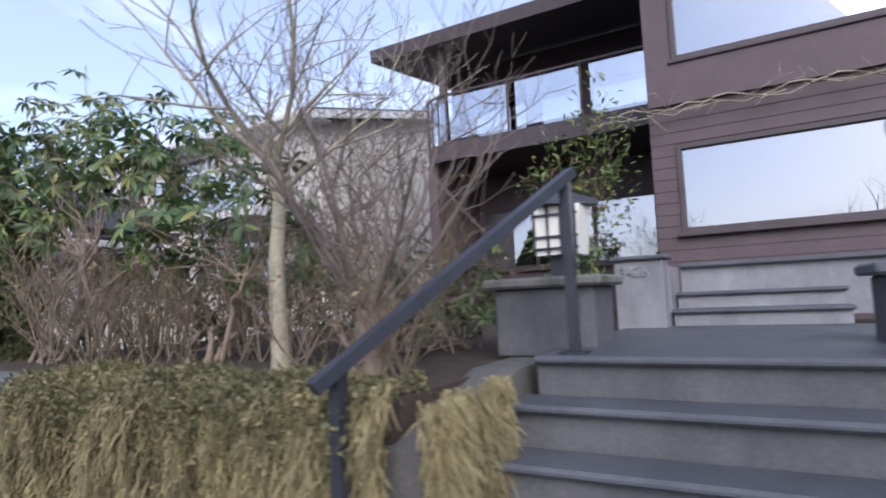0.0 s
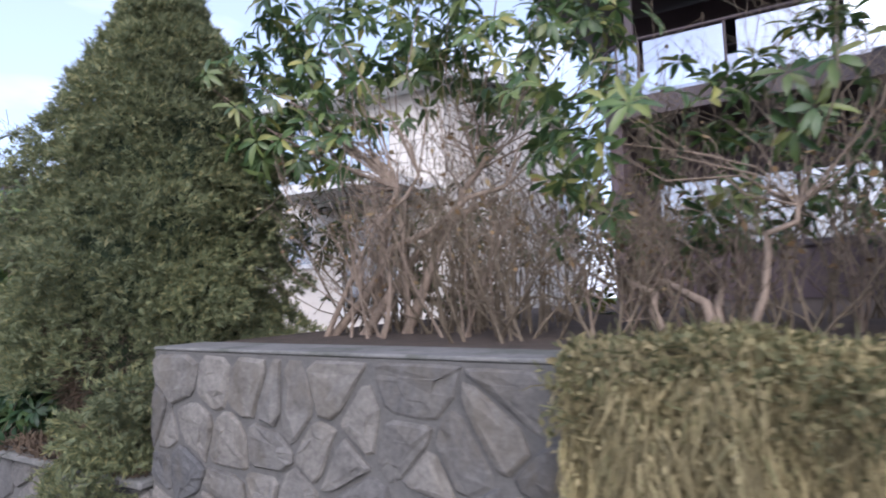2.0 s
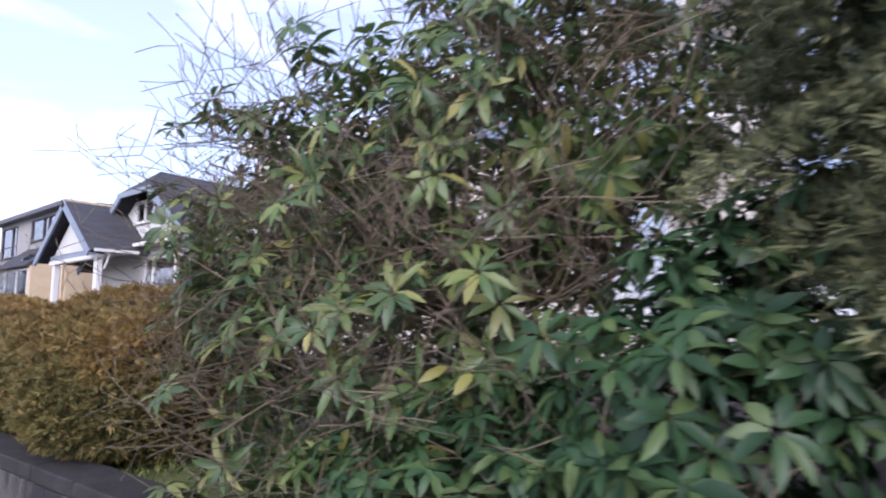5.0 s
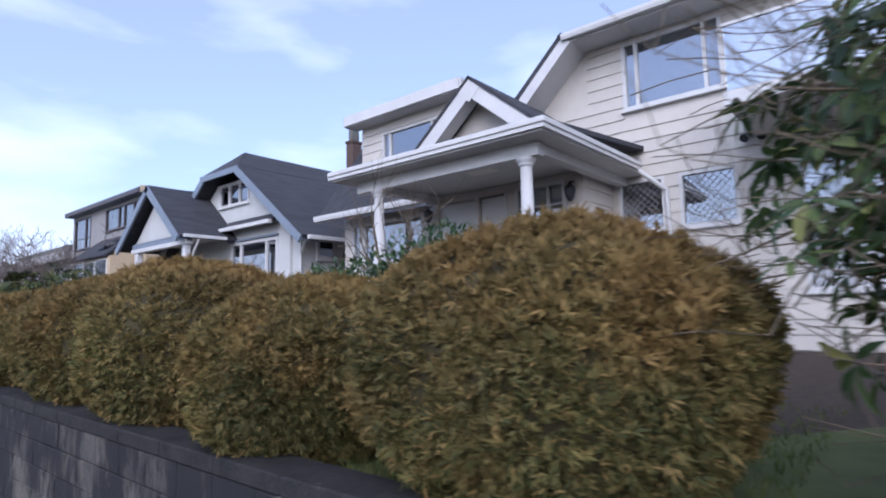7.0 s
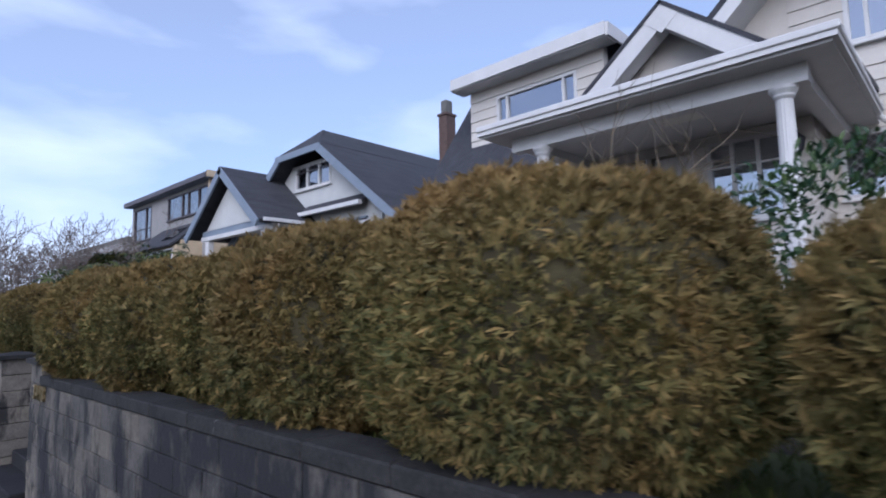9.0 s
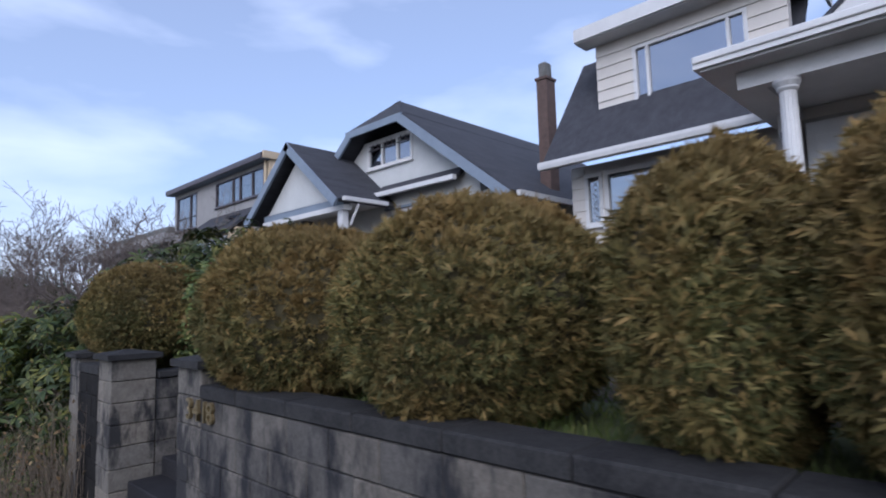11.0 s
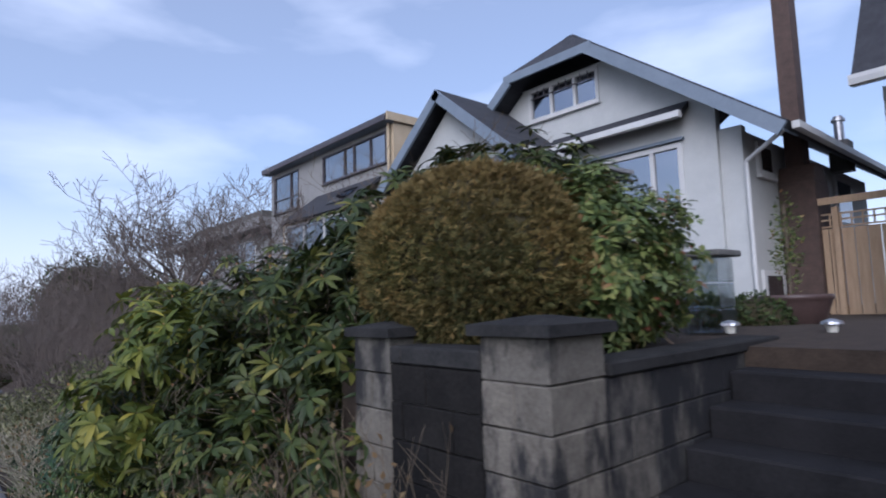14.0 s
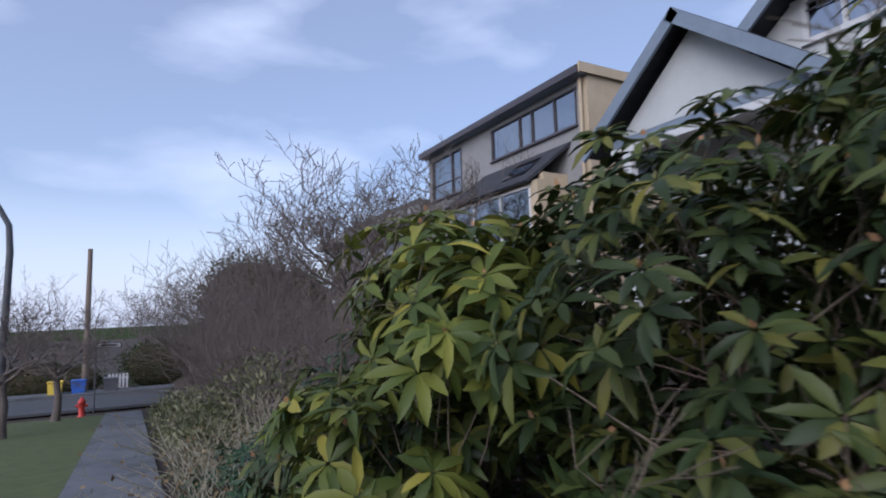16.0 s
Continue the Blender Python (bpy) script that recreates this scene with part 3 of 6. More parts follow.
def ground_z(x, y):
    if x < 1.98 or (y < -1.21 and x < 3.45) or (18.73 < y < 20.33 and x < 3.75):
        return street_z(y) - 0.02
    return garden_z(x, y) if x < 60 else garden_z(60, y) - (x - 60) * 0.02


bm = bmesh.new()
gx = [-400, -150, -60, -25, -12, -6, -3, -1, 0, 1, 1.6, 1.97, 1.99, 2.3, 2.8, 3.42, 3.46, 3.7, 3.76, 4.2, 4.26, 5.2, 6.5, 8, 10, 13, 18, 30, 60, 150, 400]
gy = [-400, -150, -60, -30, -15, -8, -5, -3, -1.23, -1.19] + [-0.5 + 0.6 * i for i in range(7)] + [3.58, 3.62, 4.4, 5.18, 5.22, 6, 7, 7.58, 7.62] + [8.4 + 0.9 * i for i in range(12)] + [18.7, 18.74, 19.5, 20.32, 20.36, 21.2] + [22.18, 22.22, 23, 24, 26, 28, 31, 35, 40, 44, 48, 52, 56, 60, 70, 90, 120, 200, 400]
grid = [[bm.verts.new((x, y, ground_z(x, y))) for y in gy] for x in gx]
for i in range(len(gx) - 1):
    for j in range(len(gy) - 1):
        bm.faces.new((grid[i][j], grid[i + 1][j], grid[i + 1][j + 1], grid[i][j + 1]))
structure("ground", bm, "soil", "dark bare soil of the gardens and the verge", "ground")

# grass verge between pavement and road, and lawn behind the block wall
bm = bmesh.new()
ys = [-30, -10, -2.5, 5.3, 9, 15, 18, 22.3, 30, 40, 47.5]
for a, b in zip(ys, ys[1:]):
    slab(bm, [(-4.6, a, street_z(a) + 0.03), (-0.56, a, street_z(a) + 0.03), (-0.56, b, street_z(b) + 0.03), (-4.6, b, street_z(b) + 0.03)], 0.12)
structure("verge", bm, "grass", "short mown grass verge beside the pavement", "lawn")
bm = bmesh.new()
for a, b in ((-30, -2.5), (-2.5, 5.3), (5.3, 22.3), (22.3, 49)):
    slab(bm, [(-12, a, street_z(a) - 0.1 + 0.115), (-4.75, a, street_z(a) + 0.015), (-4.75, b, street_z(b) + 0.015), (-12, b, street_z(b) + 0.015)], 0.06)
structure("road", bm, "asphalt", "grey asphalt street running downhill", "road")
bm = bmesh.new()
for a, b in zip(ys, ys[1:]):
    slab(bm, [(-4.75, a, street_z(a) + 0.08), (-4.6, a, street_z(a) + 0.08), (-4.6, b, street_z(b) + 0.08), (-4.75, b, street_z(b) + 0.08)], 0.2)
structure("kerb", bm, "pavement", "pale concrete kerb between street and verge", "kerb")
bm = bmesh.new()
slab(bm, [(-80, 49, street_z(49) + 0.02), (80, 49, street_z(49) + 0.3), (80, 55, street_z(55) + 0.3), (-80, 55, street_z(55) + 0.02)], 0.1)
structure("cross_road", bm, "asphalt", "grey asphalt cross street at the bottom of the hill", "road")
bm = bmesh.new()
slab(bm, [(-80, 55, street_z(55) + 0.16), (80, 55, street_z(55) + 0.42), (80, 56.4, street_z(55) + 0.42), (-80, 56.4, street_z(55) + 0.16)], 0.25)
structure("far_pavement", bm, "pavement", "pale concrete pavement across the cross street", "pavement")

pavement = structure("pavement", boxed(-0.53, 0.93, -12, -11.98, street_z(-12) - 0.2, street_z(-12) - 0.1), "pavement", "grey concrete pavement of square slabs along the garden walls", "pavement")
y = -6.0
while y < 48:
    b = min(y + 1.49, 48.4)
    part("paving_slab", slab(bmesh.new(), [(-0.55, y, street_z(y) + 0.045), (0.66, y, street_z(y) + 0.045), (0.66, b, street_z(b) + 0.045), (-0.55, b, street_z(b) + 0.045)], 0.14), "pavement", pavement)
    y += 1.5

# ---- fieldstone retaining wall ----
rs = random.Random(11)


def stone(poly, x, rs):
    """One rough stone, proud of the mortar, with a broken face."""
    bm = bmesh.new()
    cut = []
    for k, p in enumerate(poly):
        q = poly[(k + 1) % len(poly)]
        for f in (rs.uniform(0.12, 0.24), rs.uniform(0.76, 0.88)):
            cut.append((p[0] + (q[0] - p[0]) * f + rs.uniform(-0.006, 0.006), p[1] + (q[1] - p[1]) * f + rs.uniform(-0.006, 0.006)))
    poly = cut
    n = len(poly)
    cy, cz = sum(p[0] for p in poly) / n, sum(p[1] for p in poly) / n
    out = rs.uniform(0.014, 0.03)
    tilt, lean = rs.uniform(-0.03, 0.03), rs.uniform(-0.05, 0.05)
    def ring(k, depth, jit):
        return [bm.verts.new((x - depth + (p[0] - cy) * tilt + (p[1] - cz) * lean + rs.uniform(-jit, jit), cy + (p[0] - cy) * k, cz + (p[1] - cz) * k)) for p in poly]
    rings = [ring(1.0, -0.06, 0), ring(1.0, out * 0.5, 0.003), ring(0.9, out, 0.005), ring(0.45, out * 1.15, 0.007)]
    for a, b in zip(rings, rings[1:]):
        for k in range(n):
            bm.faces.new((a[k], a[(k + 1) % n], b[(k + 1) % n], b[k]))
    bm.faces.new(rings[-1])
    return bm


def clip(poly, a, b, gap):
    """The side of a polygon nearer to a than to b, less half a joint."""
    mx, mz = (a[0] + b[0]) / 2, (a[1] + b[1]) / 2
    dx, dz = b[0] - a[0], b[1] - a[1]
    ln = math.hypot(dx, dz)
    dx, dz = dx / ln, dz / ln
    out = []
    for k, p in enumerate(poly):
        q = poly[(k + 1) % len(poly)]
        sp = (p[0] - mx) * dx + (p[1] - mz) * dz + gap
        sq = (q[0] - mx) * dx + (q[1] - mz) * dz + gap
        if sp <= 0:
            out.append(p)
        if (sp < 0) != (sq < 0):
            f = sp / (sp - sq)
            out.append((p[0] + (q[0] - p[0]) * f, p[1] + (q[1] - p[1]) * f))
    return out


def stone_rows(parent, x, y0, y1, z0, z1, rs):
    """Random rubble: cells between scattered centres."""
    seeds = []
    row, z = 0, z0 + 0.12
    while z < z1 - 0.02:
        y = y0 + (0.1 if row % 2 else 0.22)
        while y < y1:
            if rs.random() > 0.12:
                seeds.append((y + rs.uniform(-0.08, 0.08), z + rs.uniform(-0.075, 0.075)))
            y += rs.choice((0.15, 0.21, 0.29))
        z += 0.2
        row += 1
    for s in seeds:
        poly = [(y0 + 0.004, z0), (y1 - 0.004, z0), (y1 - 0.004, z1 - 0.012), (y0 + 0.004, z1 - 0.012)]
        for o in seeds:
            if o is not s and abs(o[0] - s[0]) < 0.9 and abs(o[1] - s[1]) < 0.9 and poly:
                poly = clip(poly, s, o, rs.uniform(0.005, 0.016))
        if len(poly) > 2:
            part("stone", stone(poly, x, rs), "fieldstone", parent)


stone_wall = structure("stone_wall", extrude(bmesh.new(), [(-1.15, -0.4), (3.62, -0.6), (3.62, 1.455), (-1.15, 1.455)], "x", 1.95, 2.25), "mortar", "grey fieldstone retaining wall with wide mortar joints", "wall")
part("coping", boxed(1.945, 2.26, 1.2, 3.63, 1.457, 1.476, bevel=0.006), "capstone", stone_wall)
low_wall = structure("low_stone_wall", boxed(1.95, 2.2, 3.624, 5.2, -0.7, 0.76), "mortar", "low fieldstone wall under the conifer", "wall")
part("coping", boxed(1.88, 2.26, 3.63, 5.24, 0.764, 0.81, bevel=0.012), "capstone", low_wall)
part("side_wall", boxed(2.2, 3.6, 5.0, 5.2, -0.6, 0.75), "mortar", low_wall)
side_wall = structure("stone_return", boxed(2.25, 4.6, 3.42, 3.62, 0.2, 1.46), "mortar", "fieldstone return of the retaining wall beside the conifer", "wall")
stair_side = structure("stair_side_wall", extrude(bmesh.new(), [(1.96, -0.2), (3.4, -0.2), (3.4, 1.5), (2.8, 1.5), (1.96, 1.3)], "y", -1.4, -1.15), "mortar", "rough stone side wall of the front steps", "wall")

# ---- front steps with slate treads ----
front_steps = thing("front_steps", "grey concrete front steps with dark slate treads", "steps")
STEP_X, STEP_Z = 2.84, 1.56
for i in range(7):
    z, x = STEP_Z - 0.19 * i, STEP_X - 0.25 * i
    depth = 0.27 if i else 2.25
    part("riser", boxed(x + 0.03, x + depth + 0.03, -4.6, -1.47 + 0.05 * i, z - 0.6, z - 0.042), "riser", front_steps)
    part("tread", boxed(x - 0.02, x + depth, -4.62, -1.46 + 0.05 * i, z - 0.04, z, bevel=0.014), "slate_tread", front_steps)
upper_steps = thing("upper_steps", "grey concrete upper steps with dark edges", "steps")
for i in range(2):
    part("riser", boxed(5.1 + 0.3 * i, 5.9, -3.02, -1.83, 1.5, 1.655 + 0.135 * i), "render_grey", upper_steps)
    part("tread", boxed(5.06 + 0.3 * i, 5.42 + 0.3 * i, -3.04, -1.82, 1.657 + 0.135 * i, 1.69 + 0.135 * i, bevel=0.01), "slate_tread", upper_steps)
part("side_panel", boxed(5.72, 5.9, -3.6, -1.83, 1.6, 2.04), "render_grey", upper_steps)
part("side_coping", boxed(5.66, 5.96, -3.62, -1.83, 2.04, 2.08, bevel=0.01), "slate_tread", upper_steps)

number_wall = thing("house_number_wall", "pale rendered garden wall with the house number 3426", "wall")
part("panel", boxed(4.9, 5.15, -1.8, -1.42, 1.52, 2.1, bevel=0.008), "render_grey", number_wall)
part("coping", boxed(4.86, 5.22, -1.83, -1.39, 2.1, 2.135, bevel=0.01), "slate_tread", number_wall)
part("long_panel", boxed(5.15, 5.72, -1.81, -1.62, 1.52, 2.05), "render_grey", number_wall)


def digits(text, at, size, mat, parent, thick=0.008, spacing=1.0):
    """Raised numerals on a surface that faces the street."""
    cu = bpy.data.curves.new("digits", "FONT")
    cu.body, cu.size, cu.extrude, cu.space_character = text, size, thick, spacing
    tmp = bpy.data.objects.new("digits", cu)
    scene.collection.objects.link(tmp)
    me = bpy.data.meshes.new_from_object(tmp)
    bpy.data.objects.remove(tmp)
    ob = part("house_number", me, mat, parent)
    ob.matrix_local = Matrix.Translation(at) @ Matrix(((0, 0, -1, 0), (-1, 0, 0, 0), (0, 1, 0, 0), (0, 0, 0, 1)))
    return ob


digits("3426", (4.89, -1.46, 1.97), 0.115, "steel", number_wall)

lantern_pier = thing("lantern_pier", "squat stone garden pier with a flat capstone", "pier")
part("shaft", boxed(3.3, 3.75, -1.66, -1.06, 1.5, 1.9, bevel=0.012), "riser", lantern_pier)
part("cap", boxed(3.24, 3.82, -1.72, -1.0, 1.9, 1.96, bevel=0.015), "capstone", lantern_pier)
lantern = thing("garden_lantern", "square garden lantern with opal glass on the stone pier", "lamp")
lx, ly, lz = 3.5, -1.44, 1.96
part("base", boxed(lx - 0.06, lx + 0.06, ly - 0.06, ly + 0.06, lz, lz + 0.13), "iron", lantern)
part("shade", extrude(bmesh.new(), [(ly - 0.12, lz + 0.13), (ly + 0.12, lz + 0.13), (ly + 0.15, lz + 0.42), (ly - 0.15, lz + 0.42)], "x", lx - 0.13, lx + 0.13), "lamp_glass", lantern)
part("roof", lathe(bmesh.new(), [(0.24, 0), (0.23, 0.025), (0.07, 0.09), (0.03, 0.11)], (lx, ly, lz + 0.422), 4), "iron", lantern)
for zz in (0.16, 0.23, 0.36):
    part("band", boxed(lx - 0.146, lx - 0.132, ly - 0.14, ly + 0.14, lz + zz, lz + zz + 0.013), "iron", lantern)
for yy in (-0.13, -0.045, 0.035, 0.12):
    part("bar", boxed(lx - 0.145, lx - 0.131, ly + yy, ly + yy + 0.012, lz + 0.13, lz + 0.42), "iron", lantern)

for (xa, ya), (xb, yb) in (((1.72, -1.12), (2.96, -1.64)), ((1.72, -3.0), (2.96, -3.0))):
    rail = thing("handrail", "black painted steel handrail on square posts beside the steps", "handrail", "handrails")
    d = Vector((xb - xa, yb - ya, 0.84))
    p0, p1 = Vector((xa, ya, 1.64)) - d * 0.06, Vector((xb, yb, 2.48)) + d * 0.03
    s = Vector((-d.y, d.x, 0)).normalized() * 0.03
    part("rail", slab(bmesh.new(), [p0 - s, p1 - s, p1 + s, p0 + s], 0.05), "iron", rail)
    part("post", boxed(xa + 0.02, xa + 0.07, ya - 0.025, ya + 0.025, street_z(-1) - 0.05, 1.63), "iron", rail)
    part("post", boxed(xb - 0.025, xb + 0.025, yb - 0.025, yb + 0.025, 1.5, 2.46), "iron", rail)
    part("foot_plate", boxed(xb - 0.065, xb + 0.065, yb - 0.065, yb + 0.065, 1.56, 1.572), "iron", rail)
pier_r = thing("entry_pier", "grey stone entry pier with a dark capstone", "pier")
part("shaft", boxed(3.4, 3.9, -3.55, -2.98, 1.5, 1.88, bevel=0.012), "riser", pier_r)
part("cap", boxed(3.33, 3.97, -3.62, -2.92, 1.88, 1.94, bevel=0.015), "slate_tread", pier_r)

# ---- block wall with piers, cap and steps ----
WX = 1.84
rb = random.Random(5)


def block(bm, x0, x1, y0, y1, z0, z1, rough=0.008):
    """A split-faced block: the street face stands uneven."""
    box(bm, x0, x1, y0, y1, z0, z1, bevel=0.007)
    for v in bm.verts:
        v.co += Vector((rb.uniform(-rough, rough * 0.4), 0, 0)) if v.co.x < x0 + 0.02 else Vector((0, 0, 0))
    return bm


def block_wall(name, label, y0, y1, top, cap=True, mat="block"):
    w = structure(name, boxed(WX + 0.02, WX + 0.2, y0, y1, -1.4, top - 0.005), "mortar", label, "wall")
    z, row = top, 0
    while z > street_z((y0 + y1) / 2) - 0.35:
        y = y0 - (0.2 if row % 2 else 0.0)
        while y < y1:
            a, b = max(y, y0) + 0.003, min(y + 0.4, y1) - 0.003
            if b - a > 0.03:
                part("block", block(bmesh.new(), WX, WX + 0.05, a, b, z - 0.2 + 0.003, z - 0.003), mat, w)
            y += 0.4
        z -= 0.2
        row += 1
    if cap:
        y = y0
        while y < y1:
            b = min(y + 0.6, y1)
            part("cap_block", boxed(WX - 0.012, WX + 0.26, y + 0.003, b - 0.003, top + 0.002, top + 0.095, bevel=0.01), "block_cap", w)
            y += 0.6
    return w


block_wall("block_wall", "grey split-face concrete block wall with dark weathered cap", 7.6, 18.33, 0.3)
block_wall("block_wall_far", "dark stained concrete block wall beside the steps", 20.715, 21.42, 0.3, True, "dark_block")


def pier(y0, top, size, label, mat="pier_block"):
    p = thing("gate_pier", label, "pier", "gate piers")
    z, row = top, 0
    while z > street_z(y0) - 0.3:
        if row % 2:
            for a, b in ((y0, y0 + size * 0.5), (y0 + size * 0.5, y0 + size)):
                part("block", block(bmesh.new(), WX, WX + size, a + 0.002, b - 0.002, z - 0.2 + 0.003, z - 0.003), mat, p)
        else:
            part("block", block(bmesh.new(), WX, WX + size, y0, y0 + size, z - 0.2 + 0.003, z - 0.003), mat, p)
        z -= 0.2
        row += 1
    bm = bmesh.new()
    e = 0.045
    lo = [(WX - e, y0 - e), (WX + size + e, y0 - e), (WX + size + e, y0 + size + e), (WX - e, y0 + size + e)]
    v0 = [bm.verts.new((a, b, top)) for a, b in lo]
    v1 = [bm.verts.new((a, b, top + 0.05)) for a, b in lo]
    k = 0.16
    v2 = [bm.verts.new((WX + size / 2 + (a - WX - size / 2) * k, y0 + size / 2 + (b - y0 - size / 2) * k, top + 0.085)) for a, b in lo]
    bm.faces.new(v0[::-1])
    bm.faces.new(v2)
    for i in range(4):
        j = (i + 1) % 4
        bm.faces.new((v0[i], v0[j], v1[j], v1[i]))
        bm.faces.new((v1[i], v1[j], v2[j], v2[i]))
    part("cap", bm, "block_cap", p, "dark weathered pyramid cap")
    return p


pier_a = pier(18.33, 0.505, 0.395, "concrete block gate pier with the brass number 3418")
pier(20.32, 0.465, 0.395, "concrete block gate pier with a dark pyramid cap")
pier(21.42, 0.44, 0.36, "weathered block end pier half hidden by rhododendron")
for ch, yd in zip("3418", (18.525, 18.405, 18.275, 18.19)):
    digits(ch, (WX - 0.016, yd, 0.155), 0.205, "brass", pier_a, 0.012)

stair_wall = structure("stair_wall", boxed(WX + 0.4, 4.3, 20.345, 20.5, -1.2, 0.255), "mortar", "concrete block side wall of the garden steps", "wall")
for row in range(6):
    x = WX + 0.4 - (0.2 if row % 2 else 0)
    while x < 4.2:
        a, b = max(x, WX + 0.4) + 0.003, min(x + 0.4, 4.25) - 0.003
        if b > a + 0.02:
            part("block", boxed(a, b, 20.325, 20.38, 0.26 - 0.2 * (row + 1) + 0.003, 0.26 - 0.2 * row - 0.003, bevel=0.006), "block", stair_wall)
        x += 0.4
part("cap_block", boxed(WX + 0.41, 4.3, 20.3, 20.56, 0.262, 0.33, bevel=0.01), "block_cap", stair_wall)
structure("stair_wall_near", boxed(WX + 0.4, 4.3, 18.5, 18.72, -1.2, 0.28), "block", "concrete block side wall of the garden steps, near pier", "wall")
garden_steps = thing("garden_steps", "dark stained concrete garden steps between block piers", "steps")
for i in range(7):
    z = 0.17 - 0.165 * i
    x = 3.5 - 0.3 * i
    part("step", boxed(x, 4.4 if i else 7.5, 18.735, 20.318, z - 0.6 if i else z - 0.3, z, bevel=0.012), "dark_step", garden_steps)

# ---- houses ----
# brown house
brown = thing("brown_house", "large dark brown modern house with a glass balcony", "house")
bx = 6.8
bwin = [(-4.6, -1.76, 2.46, 3.43), (-4.6, -1.79, 4.38, 6.3)]
front_wall("wall", bx, -9, -1.5, 1.4, 7.6, bwin, "brown_paint", brown)
siding(brown, bx, -9, -1.5, 1.5, 3.85, [bwin[0]], "brown_paint", 0.13, 0.012)
part("fascia_band", boxed(bx - 0.06, bx - 0.002, -9, -1.51, 3.88, 4.34), "brown_paint", brown)
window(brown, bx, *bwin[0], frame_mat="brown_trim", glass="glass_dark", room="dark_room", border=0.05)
window(brown, bx, *bwin[1], frame_mat="brown_trim", glass="glass", room="curtain", border=0.05)
part("side_wall", boxed(bx + 0.2, 11.2, -1.7, -1.5, 1.4, 7.6), "brown_paint", brown)
fx = 11.2
bwin2 = [(-1.2, 0.2, 4.78, 6.55), (0.4, 1.3, 4.78, 6.55), (1.5, 2.8, 4.78, 6.5)]
low_win = (-0.9, 2.6, 2.4, 3.7)
front_wall("wall", fx, -1.5, 3.3, 1.4, 6.9, bwin2 + [low_win], "brown_paint", brown)
for o in bwin2:
    window(brown, fx, *o, frame_mat="brown_trim", glass="glass_dark", room="curtain", bars=(6.0,))
window(brown, fx, *low_win, uprights=(0.3, 1.5), frame_mat="brown_trim", glass="glass_dark", room="curtain")
part("side_wall", boxed(fx + 0.2, 16, 3.1, 3.3, 1.4, 6.9), "brown_paint", brown)
part("corner_wall", boxed(9.4, fx, 2.75, 2.95, 1.4, 4.4), "brown_paint", brown)
# balcony with a rounded corner
arc = [(9.9 - 0.7 * math.cos(w), 2.4 + 0.7 * math.sin(w)) for w in [math.pi / 2 * k / 6 for k in range(7)]]
edge = [(9.2, -1.5), *arc, (fx, 3.1)]
bm = bmesh.new()
lo = [bm.verts.new((x, y, 4.4)) for x, y in [*edge, (fx, -1.5)]]
hi = [bm.verts.new((x, y, 4.72)) for x, y in [*edge, (fx, -1.5)]]
bm.faces.new(lo)
bm.faces.new(hi[::-1])
for k in range(len(lo)):
    bm.faces.new((lo[k], lo[(k + 1) % len(lo)], hi[(k + 1) % len(lo)], hi[k]))
part("balcony_floor", bm, "brown_trim", brown)
for (xa, ya), (xb, yb) in zip(edge, edge[1:]):
    part("balcony_rail", tube(bmesh.new(), (xa + 0.03, ya, 5.64), (xb + 0.03, yb, 5.64), 0.028, sides=8), "brown_trim", brown)
    d = (Vector((xb, yb, 0)) - Vector((xa, ya, 0)))
    n = max(1, round(d.length / 1.15))
    for k in range(n):
        p0, p1 = Vector((xa + 0.03, ya, 0)) + d * (k / n + 0.02), Vector((xa + 0.03, ya, 0)) + d * ((k + 1) / n - 0.02)
        part("balcony_pane", slab(bmesh.new(), [(p0.x, p0.y, 4.78), (p1.x, p1.y, 4.78), (p1.x, p1.y, 5.58), (p0.x, p0.y, 5.58)], 0.01), "glass_rail", brown)
        part("balcony_post", tube(bmesh.new(), (p0.x, p0.y, 4.7), (p0.x, p0.y, 5.64), 0.022, sides=6), "brown_trim", brown)
part("roof", slab(bmesh.new(), [(9.1, -1.49, 6.86), (16.5, -1.49, 7.9), (16.5, 4.0, 7.9), (9.1, 4.0, 6.86)], 0.24), "brown_trim", brown)
part("roof_block", boxed(bx - 0.3, 16.5, -9, -1.45, 7.6, 7.85), "brown_trim", brown)
part("post", boxed(9.4, 9.52, 2.5, 2.62, 4.72, 6.7), "brown_trim", brown)

# white house with porch
white = thing("white_house", "white clapboard house with gabled porch and dark roof", "house")
wx = 10.75
wo = [(10.66, 12.48, 4.87, 6.22), (10.58, 11.55, 2.5, 3.5), (11.8, 12.68, 2.5, 3.5), (8.0, 9.72, 1.3, 3.65)]
for ya, yb, zt in ((6.8, 13.2, 6.3), (13.2, 13.45, 6.28), (13.45, 13.7, 6.04), (13.7, 13.95, 5.81), (13.95, 14.2, 5.57), (14.2, 14.4, 5.38), (14.4, 16.4, 4.05)):
    inside = [o for o in wo if o[0] < yb and o[1] > ya]
    front_wall("wall", wx, ya, yb, 0.2, zt, [(max(o[0], ya), min(o[1], yb), o[2], o[3]) for o in inside], "cream_siding", white)
siding(white, wx, 6.8, 13.2, 0.4, 6.28, wo, "cream_siding", 0.24, 0.028)
siding(white, wx, 13.2, 14.4, 0.4, 5.2, wo, "cream_siding", 0.24, 0.028)
siding(white, wx, 14.4, 16.4, 0.4, 4.0, wo, "cream_siding", 0.24, 0.028)
window(white, wx, *wo[0], uprights=(10.97, 12.2), room="curtain")
window(white, wx, *wo[1], lattice=True, border=0.06)
window(white, wx, *wo[2], lattice=True, border=0.06, glass="glass_dark")
window(white, wx, *wo[3], uprights=(8.9,))
